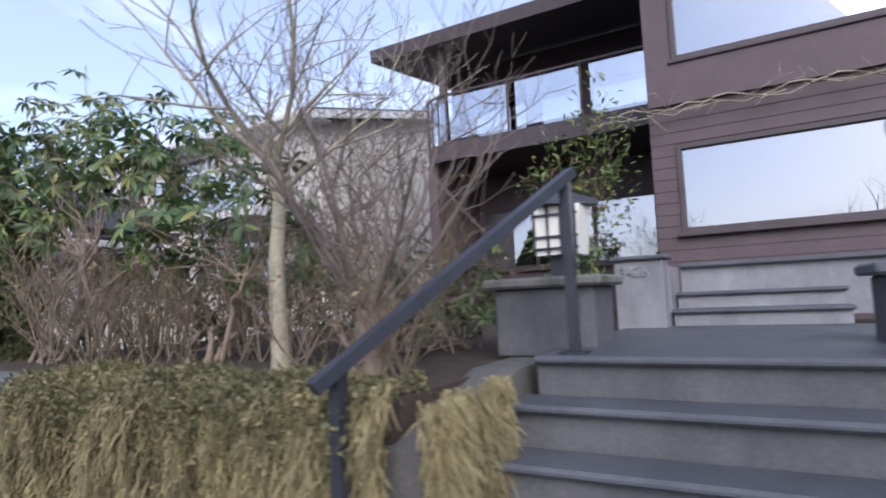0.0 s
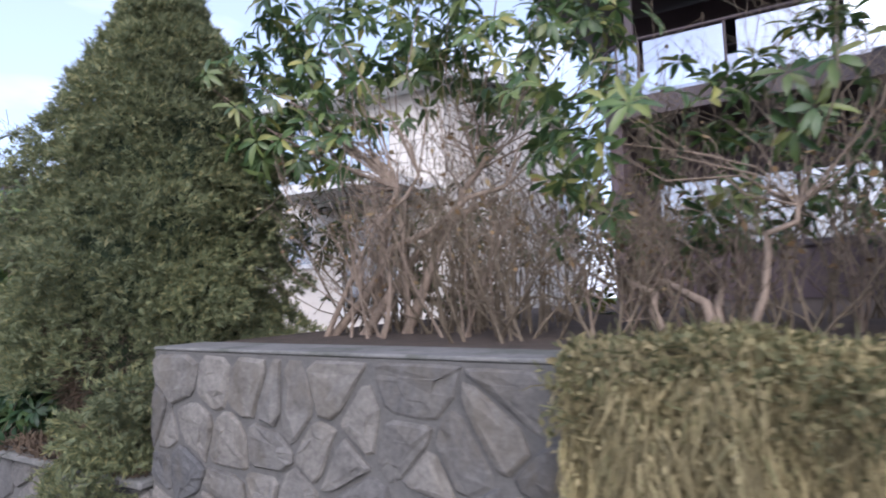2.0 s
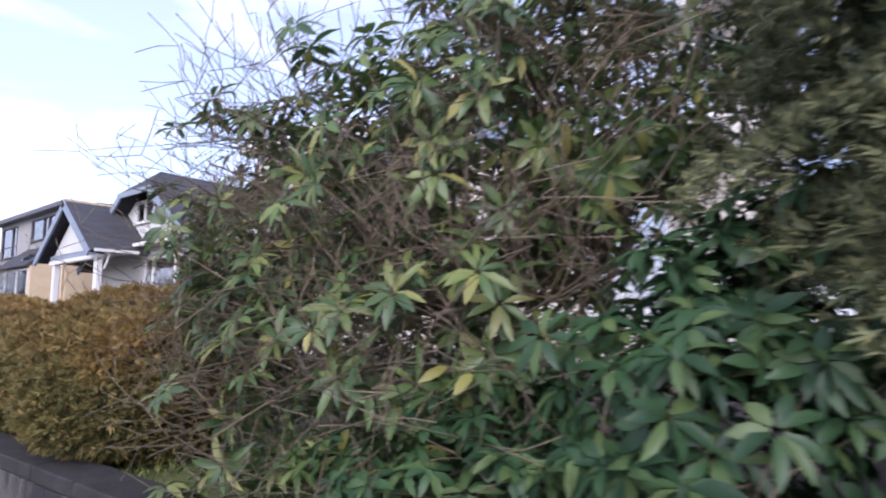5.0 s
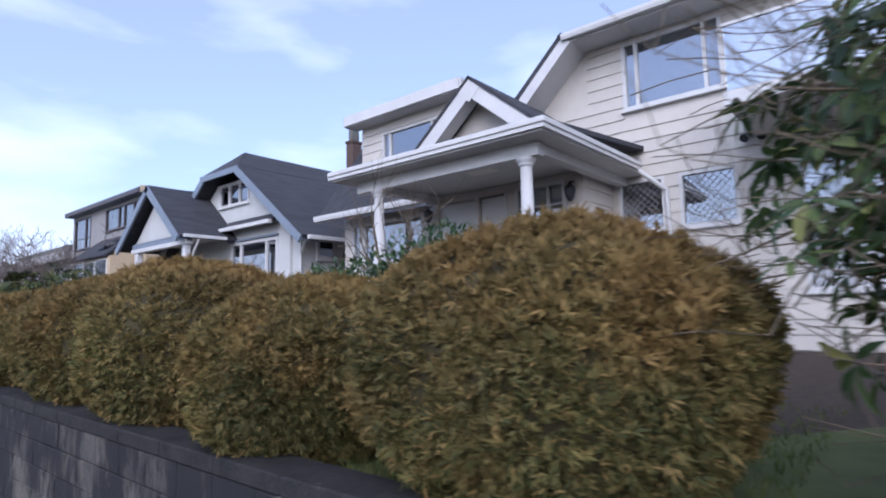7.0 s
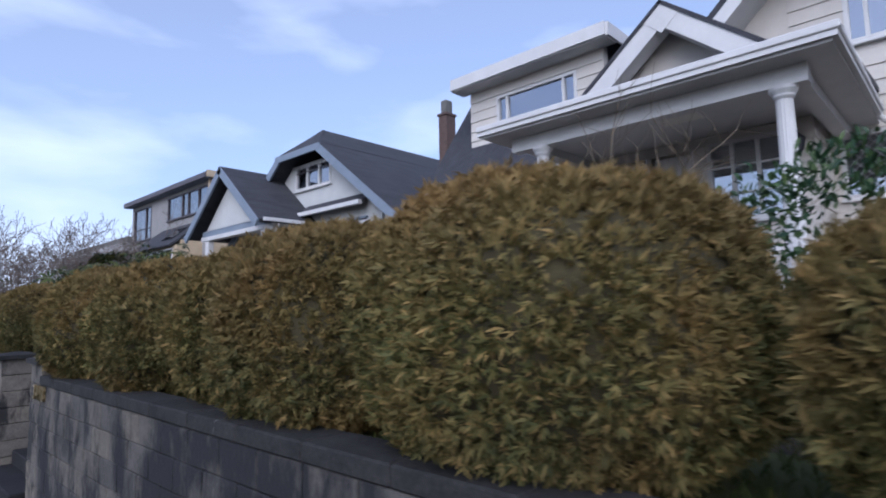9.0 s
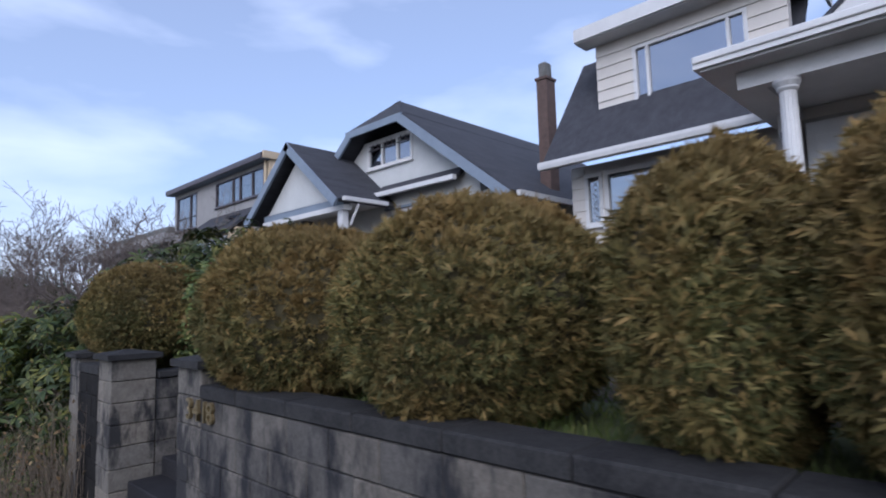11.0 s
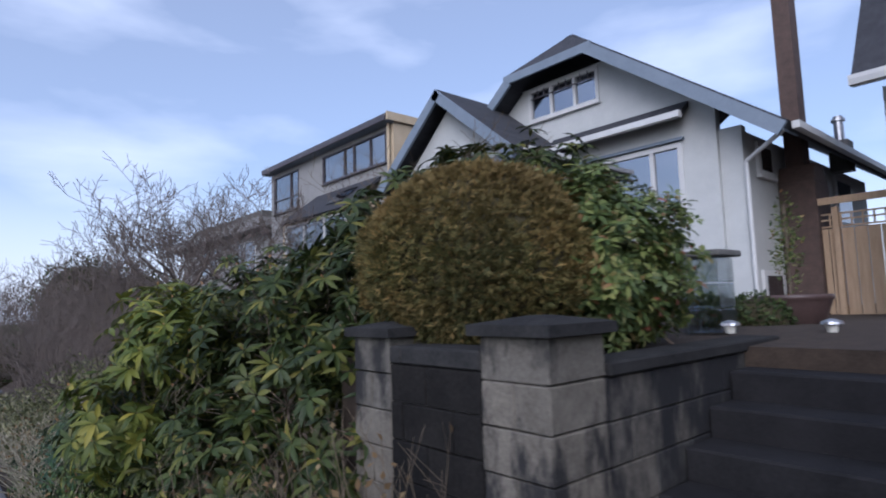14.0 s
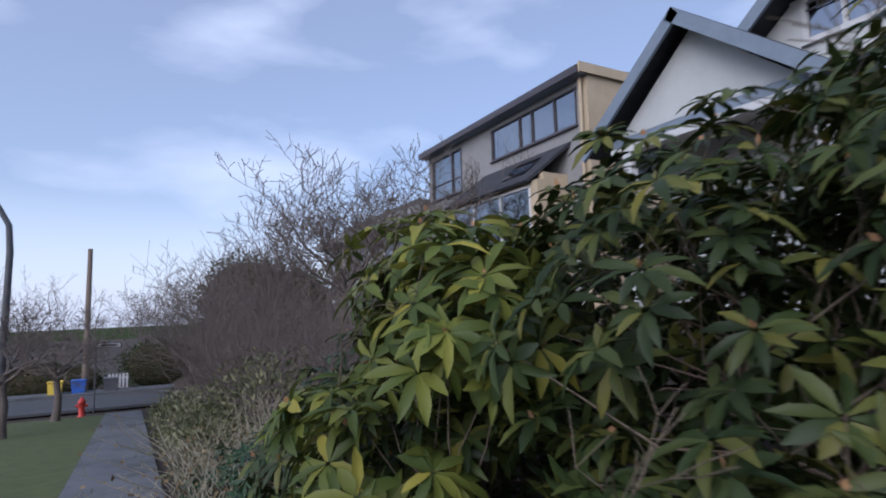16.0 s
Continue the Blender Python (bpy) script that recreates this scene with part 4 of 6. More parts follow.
part("side_wall", extrude(bmesh.new(), [(wx + 0.2, 0.2), (20.7, 0.2), (20.7, 6.4), (16.2, 7.85), (wx + 0.2, 6.4)], "y", 6.8, 7.0), "cream_siding", white)
for i in range(31):
    z = 0.4 + 0.24 * i
    xa, xb = (wx - 0.02, 20.7) if z < 6.2 else (wx + (z - 6.1) * 3.15, 20.7 - (z - 6.1) * 2.6)
    part("siding_board", extrude(bmesh.new(), [(6.8, z), (6.772, z), (6.775, z + 0.012), (6.796, z + 0.238), (6.8, z + 0.238)], "x", xa, xb), "cream_siding", white)
wv = part("side_window", boxed(18.3, 19.3, 6.74, 6.79, 4.4, 5.5), "white_paint", white)
part("pane", boxed(18.4, 19.2, 6.725, 6.738, 4.5, 5.4), "glass_dark", wv)
# entrance box under the porch roof
ex0 = 9.5
po = [(13.15, 14.22, 2.2, 3.44), (14.42, 15.1, 0.62, 3.4), (15.14, 16.2, 0.62, 3.4)]
front_wall("porch_wall", ex0, 12.8, 16.5, 0.6, 3.56, po, "cream_siding", white)
siding(white, ex0, 12.8, 13.1, 0.6, 3.56, [], "cream_siding", 0.24, 0.024)
part("porch_side_wall", boxed(ex0 + 0.2, wx, 12.8, 12.95, 0.6, 3.56), "cream_siding", white)
for i in range(12):
    z = 0.62 + 0.24 * i
    part("siding_board", extrude(bmesh.new(), [(12.8, z), (12.774, z), (12.778, z + 0.012), (12.796, z + 0.238), (12.8, z + 0.238)], "x", ex0 - 0.02, wx - 0.03), "cream_siding", white)
window(white, ex0, *po[0], uprights=(13.51, 13.86), bars=(2.62, 3.03), border=0.06)
for o in po[1:]:
    dr = part("front_door", boxed(ex0 + 0.03, ex0 + 0.08, o[0] + 0.05, o[1] - 0.05, o[2], o[3] - 0.05), "white_paint", white)
    for z in (0.9, 2.15):
        part("door_panel", boxed(ex0 + 0.018, ex0 + 0.029, o[0] + 0.16, o[1] - 0.16, z, z + 1.0, bevel=0.004), "white_paint", dr)
    part("door_frame", boxed(ex0 - 0.02, ex0 + 0.1, o[0], o[0] + 0.048, o[2], o[3]), "white_paint", white)
part("threshold", boxed(ex0 - 0.05, ex0 + 0.15, 14.4, 16.2, 0.6, 0.63), "brass", white)
part("porch_rail", boxed(7.45, 7.45 + 0.06, 12.85, 14.9, 1.55, 1.62), "white_paint", white)
for i in range(13):
    part("baluster", boxed(7.45 + 0.015, 7.45 + 0.045, 12.95 + 0.155 * i, 12.98 + 0.155 * i, 0.6, 1.55), "white_paint", white)
# lower wing and dormer
wo2 = [(17.1, 17.72, 2.45, 3.56), (17.76, 20.0, 2.4, 3.57), (20.04, 20.45, 2.45, 3.56)]
front_wall("wall", wx + 0.02, 16.4, 20.76, 0.4, 3.75, wo2, "cream_siding", white)
siding(white, wx + 0.02, 16.4, 20.76, 1.6, 3.75, wo2, "cream_siding", 0.24, 0.028)
window(white, wx + 0.02, *wo2[0], lattice=True, border=0.09)
window(white, wx + 0.02, *wo2[1], border=0.09, uprights=(18.36,))
window(white, wx + 0.02, *wo2[2], lattice=True, border=0.08)
part("roof", slab(bmesh.new(), [(9.95, 16.4, 3.72), (9.95, 20.98, 3.72), (11.9, 20.98, 6.456), (11.9, 16.4, 6.456)], 0.14), "shingle", white)
bm = bmesh.new()
extrude(bm, [(9.83, 3.62), (9.97, 3.62), (9.97, 3.76), (9.81, 3.76), (9.81, 3.7)], "y", 16.5, 20.98)
part("gutter", bm, "white_paint", white)
part("side_wall", boxed(10.97, 14.5, 20.56, 20.76, 0.4, 3.8), "cream_siding", white)
dwin = [(17.12, 19.25, 4.66, 5.97)]
front_wall("dormer_wall", 10.8, 16.5, 20.05, 4.4, 6.3, dwin, "cream_siding", white)
siding(white, 10.8, 16.5, 20.05, 4.55, 6.3, dwin, "cream_siding", 0.24, 0.028)
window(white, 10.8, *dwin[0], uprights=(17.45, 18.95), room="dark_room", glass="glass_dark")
part("dormer_side", boxed(11.0, 13.5, 19.86, 20.05, 4.6, 6.3), "cream_siding", white)
part("dormer_roof", slab(bmesh.new(), [(10.35, 16.2, 6.52), (10.35, 20.28, 6.52), (12.6, 20.28, 6.64), (12.6, 16.2, 6.64)], 0.06), "shingle", white)
part("dormer_fascia", boxed(10.3, 10.352, 16.2, 20.28, 6.26, 6.53), "white_paint", white)
part("dormer_fascia", boxed(10.352, 12.6, 16.15, 16.2, 6.26, 6.53), "white_paint", white)
part("dormer_soffit", boxed(10.352, 10.8, 16.2, 20.28, 6.24, 6.28), "white_paint", white)
# main roof: a low slope with its eave along the street, cut down at one end
part("barge_board", slab(bmesh.new(), [(10.05, 13.35, 6.45), (10.8, 13.35, 6.45), (10.8, 14.5, 5.35), (10.05, 14.5, 5.35)], 0.22), "white_paint", white)
part("eave_gutter", extrude(bmesh.new(), [(9.98, 6.34), (10.1, 6.34), (10.1, 6.46), (9.96, 6.46), (9.96, 6.4)], "y", 6.4, 13.36), "white_paint", white)
part("eave_soffit", boxed(10.1, wx, 6.42, 13.3, 6.3, 6.335), "white_paint", white)
part("main_roof", slab(bmesh.new(), [(10.06, 13.4, 6.55), (10.06, 14.62, 5.4), (15, 14.62, 5.4), (15, 13.4, 6.55)], 0.12), "shingle", white)
part("main_roof", slab(bmesh.new(), [(10.0, 6.42, 6.48), (10.0, 13.45, 6.48), (16.2, 13.45, 8.06), (16.2, 6.42, 8.06)], 0.1), "shingle", white)
part("main_roof", slab(bmesh.new(), [(21.2, 6.42, 6.36), (21.2, 13.45, 6.36), (16.2, 13.45, 8.06), (16.2, 6.42, 8.06)], 0.1), "shingle", white)
for a, b in (((10.0, 6.42), (16.2, 8.0)), ((21.2, 6.3), (16.2, 8.0))):
    part("rake_board", slab(bmesh.new(), [(a[0], 6.36, a[1]), (b[0], 6.36, b[1]), (b[0], 6.41, b[1]), (a[0], 6.41, a[1])], 0.2), "white_paint", white)
    part("rake_soffit", slab(bmesh.new(), [(a[0], 6.42, a[1] - 0.12), (b[0], 6.42, b[1] - 0.12), (b[0], 6.79, b[1] - 0.12), (a[0], 6.79, a[1] - 0.12)], 0.02), "white_paint", white)
# porch
px0, py0, py1, pz = 6.97, 12.11, 16.75, 3.62
part("porch_ceiling", boxed(px0 + 0.06, wx, py0 + 0.06, py1 - 0.06, pz - 0.05, pz), "white_paint", white)
for a, b, c, d in ((px0, px0 + 0.12, py0, py1), (px0 + 0.12, wx - 0.3, py0, py0 + 0.12), (px0 + 0.12, wx - 0.3, py1 - 0.12, py1)):
    part("porch_gutter", boxed(a, b, c, d, pz - 0.02, pz + 0.04), "white_paint", white)
    part("gutter_lip", boxed(a - 0.025, b, c - (0.025 if c == py0 else 0), d, pz + 0.042, pz + 0.13, bevel=0.012), "white_paint", white)
part("porch_beam", boxed(px0 + 0.42, px0 + 0.6, py0 + 0.35, py1 - 0.35, pz - 0.26, pz - 0.052), "white_paint", white)
for yb in (py0 + 0.4, py1 - 0.58):
    part("porch_beam", boxed(px0 + 0.6, wx, yb, yb + 0.18, pz - 0.2, pz - 0.052), "white_paint", white)
part("porch_roof", slab(bmesh.new(), [(px0 + 0.05, py0 + 0.03, pz + 0.13), (px0 + 0.05, py1 - 0.03, pz + 0.13), (wx, py1 - 0.03, pz + 0.5), (wx, py0 + 0.03, pz + 0.5)], 0.08), "shingle", white)
gx0 = 8.3
gp = (14.3, 5.28)
for yy in (12.9, 15.7):
    s = -1 if yy < 14 else 1
    part("gable_board", slab(bmesh.new(), [(gx0 - 0.1, gp[0], gp[1]), (gx0 + 0.2, gp[0], gp[1]), (gx0 + 0.2, yy, pz + 0.5), (gx0 - 0.1, yy, pz + 0.5)], 0.26), "white_paint", white)
    part("gable_roof", slab(bmesh.new(), [(gx0 - 0.12, gp[0], gp[1] + 0.06), (wx + 1.6, gp[0], gp[1] + 0.06), (wx + 1.6, yy + s * 0.05, pz + 0.54), (gx0 - 0.12, yy + s * 0.05, pz + 0.54)], 0.055), "shingle", white)
part("gable_peak", extrude(bmesh.new(), [(14.3, 5.275), (14.04, 5.07), (14.3, 4.84), (14.56, 5.07)], "x", gx0 - 0.109, gx0 - 0.085), "white_paint", white)
part("skylight", boxed(7.5, 8.5, 13.9, 14.45, pz - 0.062, pz - 0.052), "lamp_glass", white)
part("gable_panel", extrude(bmesh.new(), [(13.0, pz + 0.3), (15.6, pz + 0.3), (14.3, 5.08)], "x", gx0 + 0.35, gx0 + 0.45), "cream_siding", white)


def column(parent, x, y, z0, z1, r):
    """A fluted porch column with base and capital."""
    bm = bmesh.new()
    sides = 32
    rings = []
    for z, k in ((z0 + 0.12, 1.0), (z0 + (z1 - z0) * 0.5, 0.95), (z1 - 0.14, 0.84)):
        rings.append([bm.verts.new((x + math.cos(2 * math.pi * i / sides) * r * k * (1 if i % 2 else 0.93), y + math.sin(2 * math.pi * i / sides) * r * k * (1 if i % 2 else 0.93), z)) for i in range(sides)])
    for a, b in zip(rings, rings[1:]):
        for i in range(sides):
            bm.faces.new((a[i], a[(i + 1) % sides], b[(i + 1) % sides], b[i]))
    c = part("column", bm, "white_paint", parent)
    part("base", lathe(bmesh.new(), [(r * 1.35, 0), (r * 1.35, 0.06), (r * 1.1, 0.13)], (x, y, z0), 20), "white_paint", c)
    part("capital", lathe(bmesh.new(), [(r * 0.86, 0), (r * 1.1, 0.03), (r * 1.1, 0.05), (r * 1.4, 0.1), (r * 1.4, 0.14)], (x, y, z1 - 0.14), 20), "white_paint", c)
    return c


column(white, px0 + 0.51, 12.72, 0.6, pz - 0.26, 0.105)
column(white, px0 + 0.51, 15.9, 0.6, pz - 0.26, 0.105)
part("porch_floor", boxed(px0 + 0.2, wx, py0 + 0.1, 16.15, 0.1, 0.6), "block", white)
part("downpipe", tube(bmesh.new(), (px0 + 3.4, py0 + 0.06, pz), (wx - 0.05, py0 - 0.35, pz - 0.4), 0.045), "white_paint", white)
part("downpipe", tube(bmesh.new(), (wx - 0.05, py0 - 0.35, pz - 0.4), (wx - 0.05, py0 - 0.35, 0.6), 0.045), "white_paint", white)
# side balcony
part("balcony_floor", boxed(8.6, wx - 0.03, 6.8, 10.22, 3.84, 4.03), "white_paint", white)
part("balcony_pane", boxed(8.66, 8.675, 6.8, 10.18, 4.06, 4.98), "glass_rail", white)
part("balcony_rail", boxed(8.64, 8.69, 6.8, 10.2, 4.98, 5.02), "white_paint", white)
part("balcony_pane", boxed(8.7, wx - 0.03, 10.16, 10.175, 4.06, 4.98), "glass_rail", white)
fl = part("floodlight", boxed(wx - 0.06, wx - 0.028, 10.18, 10.36, 3.92, 4.02), "white_paint", white)
for s1, yl in ((-1, 10.2), (1, 10.34)):
    part("lamp_head", tube(bmesh.new(), (wx - 0.08, yl, 3.95), (wx - 0.24, yl + 0.06 * s1, 3.84), 0.045, 0.075), "iron", fl)
for yl in (12.98, 16.34):
    lan = part("wall_lantern", lathe(bmesh.new(), [(0.03, 0), (0.08, 0.07), (0.11, 0.22), (0.105, 0.24), (0.04, 0.3), (0.015, 0.36)], (ex0 - 0.16, yl, 3.0), 8), "iron", white)
    part("bracket", tube(bmesh.new(), (ex0 - 0.02, yl, 3.38), (ex0 - 0.16, yl, 3.34), 0.014), "iron", lan)
# red tiled base of the wing
red = thing("red_tile_wall", "low wall faced with red square tiles beside the house", "wall")
part("backing", boxed(9.62, 9.8, 16.2, 18.4, -0.3, 1.5), "mortar", red)
for i in range(9):
    for j in range(8):
        part("tile", boxed(9.6, 9.625, 16.2 + 0.245 * i, 16.435 + 0.245 * i, -0.3 + 0.225 * j, -0.085 + 0.225 * j, bevel=0.004), "red_tile", red)

# chimney between the houses, of the blue-trimmed house
blue = thing("stucco_house", "pale stucco bungalow with blue-grey trim and dark roof", "house")
hx = 10.65
ho = [(23.9, 26.75, 2.2, 3.62)]
front_wall("wall", hx, 23.25, 28.2, 0.0, 4.2, ho, "pale_stucco", blue)
window(blue, hx, *ho[0], uprights=(24.55, 26.1), border=0.1, glass="glass_dark")
part("window_hood", boxed(hx - 0.1, hx, 23.85, 26.8, 3.64, 3.7), "blue_trim", blue)
gw = [(25.7, 27.7, 4.98, 5.8)]
for a, b, c, d in wall_cells(25.5, 27.9, 4.2, 5.86, gw):
    part("gable_wall", boxed(hx + 0.05, hx + 0.25, a, b, c, d), "pale_stucco", blue)
for profile in ([(23.3, 4.2), (25.5, 4.2), (25.5, 5.84)], [(27.9, 4.2), (30.0, 4.2), (27.9, 5.8)]):
    part("gable_wall", extrude(bmesh.new(), profile, "x", hx + 0.05, hx + 0.25), "pale_stucco", blue)
w = window(blue, hx + 0.05, *gw[0], uprights=(26.35, 27.02), border=0.08, glass="glass_dark")
part("glazing_bar", boxed(hx + 0.01, hx + 0.04, 25.78, 27.62, 5.55, 5.575), "frame_dark", w)
for yy in (25.95, 26.15, 26.55, 26.75, 27.2, 27.4):
    part("glazing_bar", boxed(hx + 0.01, hx + 0.04, yy, yy + 0.02, 5.575, 5.76), "frame_dark", w)
rid = (26.6, 6.95)
# main roof: clipped gable facing the street
ex = hx - 0.55
part("roof", slab(bmesh.new(), [(ex, 25.5, 6.12), (ex, 21.9, 3.42), (20, 21.9, 3.42), (20, 25.5, 6.12)], 0.14), "shingle", blue)
part("roof", slab(bmesh.new(), [(ex + 0.9, 26.6, 6.95), (ex, 25.5, 6.13), (20, 25.5, 6.13), (20, 26.6, 6.95)], 0.14), "shingle", blue)
part("roof", slab(bmesh.new(), [(ex, 27.9, 6.05), (ex, 31.3, 3.42), (20, 31.3, 3.42), (20, 27.9, 6.05)], 0.14), "shingle", blue)
part("roof", slab(bmesh.new(), [(ex + 0.9, 26.6, 6.95), (ex, 27.9, 6.05), (20, 27.9, 6.05), (20, 26.6, 6.95)], 0.14), "shingle", blue)
part("roof", slab(bmesh.new(), [(ex, 25.5, 6.12), (ex, 27.9, 6.12), (ex + 0.95, 26.65, 6.96), (ex + 0.95, 26.55, 6.96)], 0.12), "shingle", blue)
for a, b in (((25.5, 6.08), (21.9, 3.38)), ((27.9, 6.04), (31.3, 3.38))):
    part("barge_board", slab(bmesh.new(), [(ex - 0.04, a[0], a[1]), (ex + 0.03, a[0], a[1]), (ex + 0.03, b[0], b[1]), (ex - 0.04, b[0], b[1])], 0.24), "blue_trim", blue)
part("barge_board", boxed(ex - 0.045, ex + 0.02, 25.45, 27.95, 5.9, 6.1), "blue_trim", blue)
part("soffit", slab(bmesh.new(), [(ex, 25.5, 5.95), (ex, 21.95, 3.28), (hx + 0.1, 21.95, 3.28), (hx + 0.1, 25.5, 5.95)], 0.03), "blue_trim", blue)
# skirt roof and gutter over the bay
part("skirt_roof", slab(bmesh.new(), [(hx - 0.4, 23.75, 4.06), (hx - 0.4, 27.0, 4.06), (hx + 0.3, 27.0, 4.6), (hx + 0.3, 23.75, 4.6)], 0.1), "shingle", blue)
bm = bmesh.new()
box(bm, hx - 0.5, hx - 0.36, 23.7, 26.8, 3.98, 4.1)
part("gutter", bm, "white_paint", blue)
part("side_wall", boxed(hx + 0.3, 19, 22.85, 23.05, 0.0, 3.6), "pale_stucco", blue)
front_wall("wall", hx + 0.1, 22.85, 23.25, 0.0, 3.7, [], "pale_stucco", blue)
part("downpipe", tube(bmesh.new(), (10.35, 22.0, 3.35), (hx + 0.06, 22.79, 3.0), 0.04), "white_paint", blue)
part("downpipe", tube(bmesh.new(), (hx + 0.06, 22.79, 3.0), (hx + 0.06, 22.79, 0.2), 0.04), "white_paint", blue)
part("side_gutter", boxed(10.3, 20, 21.78, 21.9, 3.3, 3.42), "white_paint", blue)
# side windows
for xx, z0, z1, wd in ((11.32, 2.84, 3.48, 0.7), (11.12, 0.24, 1.05, 0.92), (14.2, 2.5, 3.3, 0.5), (16.0, 2.2, 3.4, 1.3)):
    wv = part("side_window", boxed(xx, xx + wd, 22.79, 22.85, z0, z1), "white_paint", blue)
    part("pane", boxed(xx + 0.1, xx + wd - 0.1, 22.775, 22.788, z0 + 0.1, z1 - 0.1), "glass_dark", wv)
    part("sill", boxed(xx - 0.05, xx + wd + 0.05, 22.74, 22.84, z0 - 0.06, z0 - 0.004, bevel=0.008), "white_paint", wv)
# front porch
pp = (28.78, 5.73)
pxf = 8.6
for s, yy in ((-1, 26.3), (1, 31.35)):
    zz = 3.72 if s < 0 else 3.66
    part("porch_roof", slab(bmesh.new(), [(pxf, pp[0], pp[1]), (hx + 1.5, pp[0], pp[1]), (hx + 1.5, yy, zz), (pxf, yy, zz)], 0.1), "shingle", blue)
    part("porch_barge", slab(bmesh.new(), [(pxf - 0.05, pp[0], pp[1] - 0.01), (pxf + 0.02, pp[0], pp[1] - 0.01), (pxf + 0.02, yy, zz - 0.02), (pxf - 0.05, yy, zz - 0.02)], 0.24), "blue_trim", blue)
part("porch_gable", extrude(bmesh.new(), [(26.9, 3.8), (30.6, 3.8), (28.75, 5.4)], "x", pxf + 0.4, pxf + 0.5), "pale_stucco", blue)
part("porch_beam", boxed(pxf + 0.32, pxf + 0.52, 26.5, 30.7, 3.62, 3.8), "blue_trim", blue)
part("porch_beam", boxed(pxf + 0.3, pxf + 0.54, 26.45, 30.75, 3.48, 3.615), "white_paint", blue)
part("porch_ceiling", boxed(pxf + 0.4, hx, 26.5, 30.7, 3.8, 3.84), "white_paint", blue)
for yy in (26.55, 30.25):
    part("porch_post", boxed(pxf + 0.32, pxf + 0.52, yy, yy + 0.22, 0.0, 3.47, bevel=0.012), "white_paint", blue)
part("gutter", boxed(pxf + 0.1, hx - 0.5, 26.12, 26.24, 3.66, 3.76), "white_paint", blue)
part("porch_bracket", tube(bmesh.new(), (pxf + 0.6, 26.2, 3.62), (pxf + 0.55, 26.5, 3.1), 0.035), "white_paint", blue)
front_wall("porch_wall", hx + 0.02, 28.2, 30.8, 0.0, 4.0, [(28.6, 29.6, 0.3, 2.6)], "pale_stucco", blue)
part("front_door", boxed(hx + 0.08, hx + 0.14, 28.6, 29.6, 0.3, 2.6), "frame_dark", blue)
part("chimney", boxed(12.45, 12.86, 22.4, 22.72, 0.0, 6.75, bevel=0.01), "brick_red", blue, "tall brown brick chimney")
part("chimney_base", boxed(12.3, 13.15, 22.2, 22.84, 0.0, 2.75, bevel=0.02), "brick_red", blue)
part("chimney_shoulder", extrude(bmesh.new(), [(12.3, 2.75), (13.15, 2.75), (12.9, 3.1), (12.44, 3.1)], "y", 22.21, 22.84), "brick_red", blue)
part("chimney_flue", boxed(14.9, 15.3, 22.2, 22.6, 3.3, 4.0, bevel=0.015), "capstone", blue)
part("chimney_pipe", lathe(bmesh.new(), [(0.1, 0), (0.1, 0.45), (0.14, 0.46), (0.14, 0.52), (0.1, 0.53), (0.1, 0.58)], (15.1, 22.4, 4.0), 12), "steel", blue)
part("chimney_cap", boxed(12.42, 12.89, 22.37, 22.75, 6.75, 6.84, bevel=0.015), "brick_red", blue)
part("chimney_pot", boxed(12.5, 12.8, 22.44, 22.68, 6.84, 7.25, bevel=0.03), "capstone", blue)

# tan and grey house
tan = thing("tan_house", "flat-fronted grey and tan stucco house with strip windows", "house")
tx = 10.2
to = [(33.1, 37.1, 5.1, 6.12), (39.0, 41.2, 4.55, 6.1)]
front_wall("wall", tx, 32.95, 41.5, -1.5, 6.4, to, "grey_stucco", tan)
window(tan, tx, *to[0], uprights=(34.0, 35.0, 35.6), frame_mat="frame_dark", border=0.045, room="curtain", glass="glass")
window(tan, tx, *to[1], uprights=(39.7,), bars=(5.1,), frame_mat="frame_dark", border=0.045, room="curtain", glass="glass")
part("side_wall", boxed(tx, 18, 32.7, 32.945, -1.5, 6.41), "tan_stucco", tan)
part("end_wall", boxed(tx + 0.2, 18, 41.3, 41.5, -1.5, 6.4), "grey_stucco", tan)
part("roof", slab(bmesh.new(), [(9.86, 32.66, 6.5), (9.86, 41.65, 6.5), (18, 41.65, 6.98), (18, 32.66, 6.98)], 0.1), "shingle", tan)
part("fascia", boxed(9.82, 9.88, 32.66, 41.65, 6.28, 6.48), "frame_dark", tan)
part("side_fascia", boxed(9.88, 18, 32.6, 32.66, 6.3, 6.56), "tan_stucco", tan)
part("soffit", boxed(9.88, tx, 32.66, 41.65, 6.27, 6.3), "blue_trim", tan)
part("downpipe", tube(bmesh.new(), (10.1, 32.85, 6.3), (10.1, 32.85, -1), 0.05), "tan_stucco", tan)
part("sunroom_roof", slab(bmesh.new(), [(9.0, 33.8, 3.7), (9.0, 38.2, 3.7), (tx, 37.6, 4.75), (tx, 33.4, 4.75)], 0.08), "shingle", tan)
part("skylight", slab(bmesh.new(), [(9.3, 34.3, 4.02), (9.3, 35.4, 4.02), (9.85, 35.3, 4.5), (9.85, 34.2, 4.5)], 0.02), "glass_dark", tan)
sw = [(33.9, 38.1, 1.6, 3.6)]
front_wall("sunroom_wall", 9.2, 33.6, 38.3, -1.5, 3.7, sw, "tan_stucco", tan)
window(tan, 9.2, *sw[0], uprights=(35.3, 36.7), frame_mat="white_paint", border=0.06, room="curtain", glass="glass")
part("sunroom_side", boxed(9.4, tx, 33.6, 33.8, -1.5, 3.9), "tan_stucco", tan)
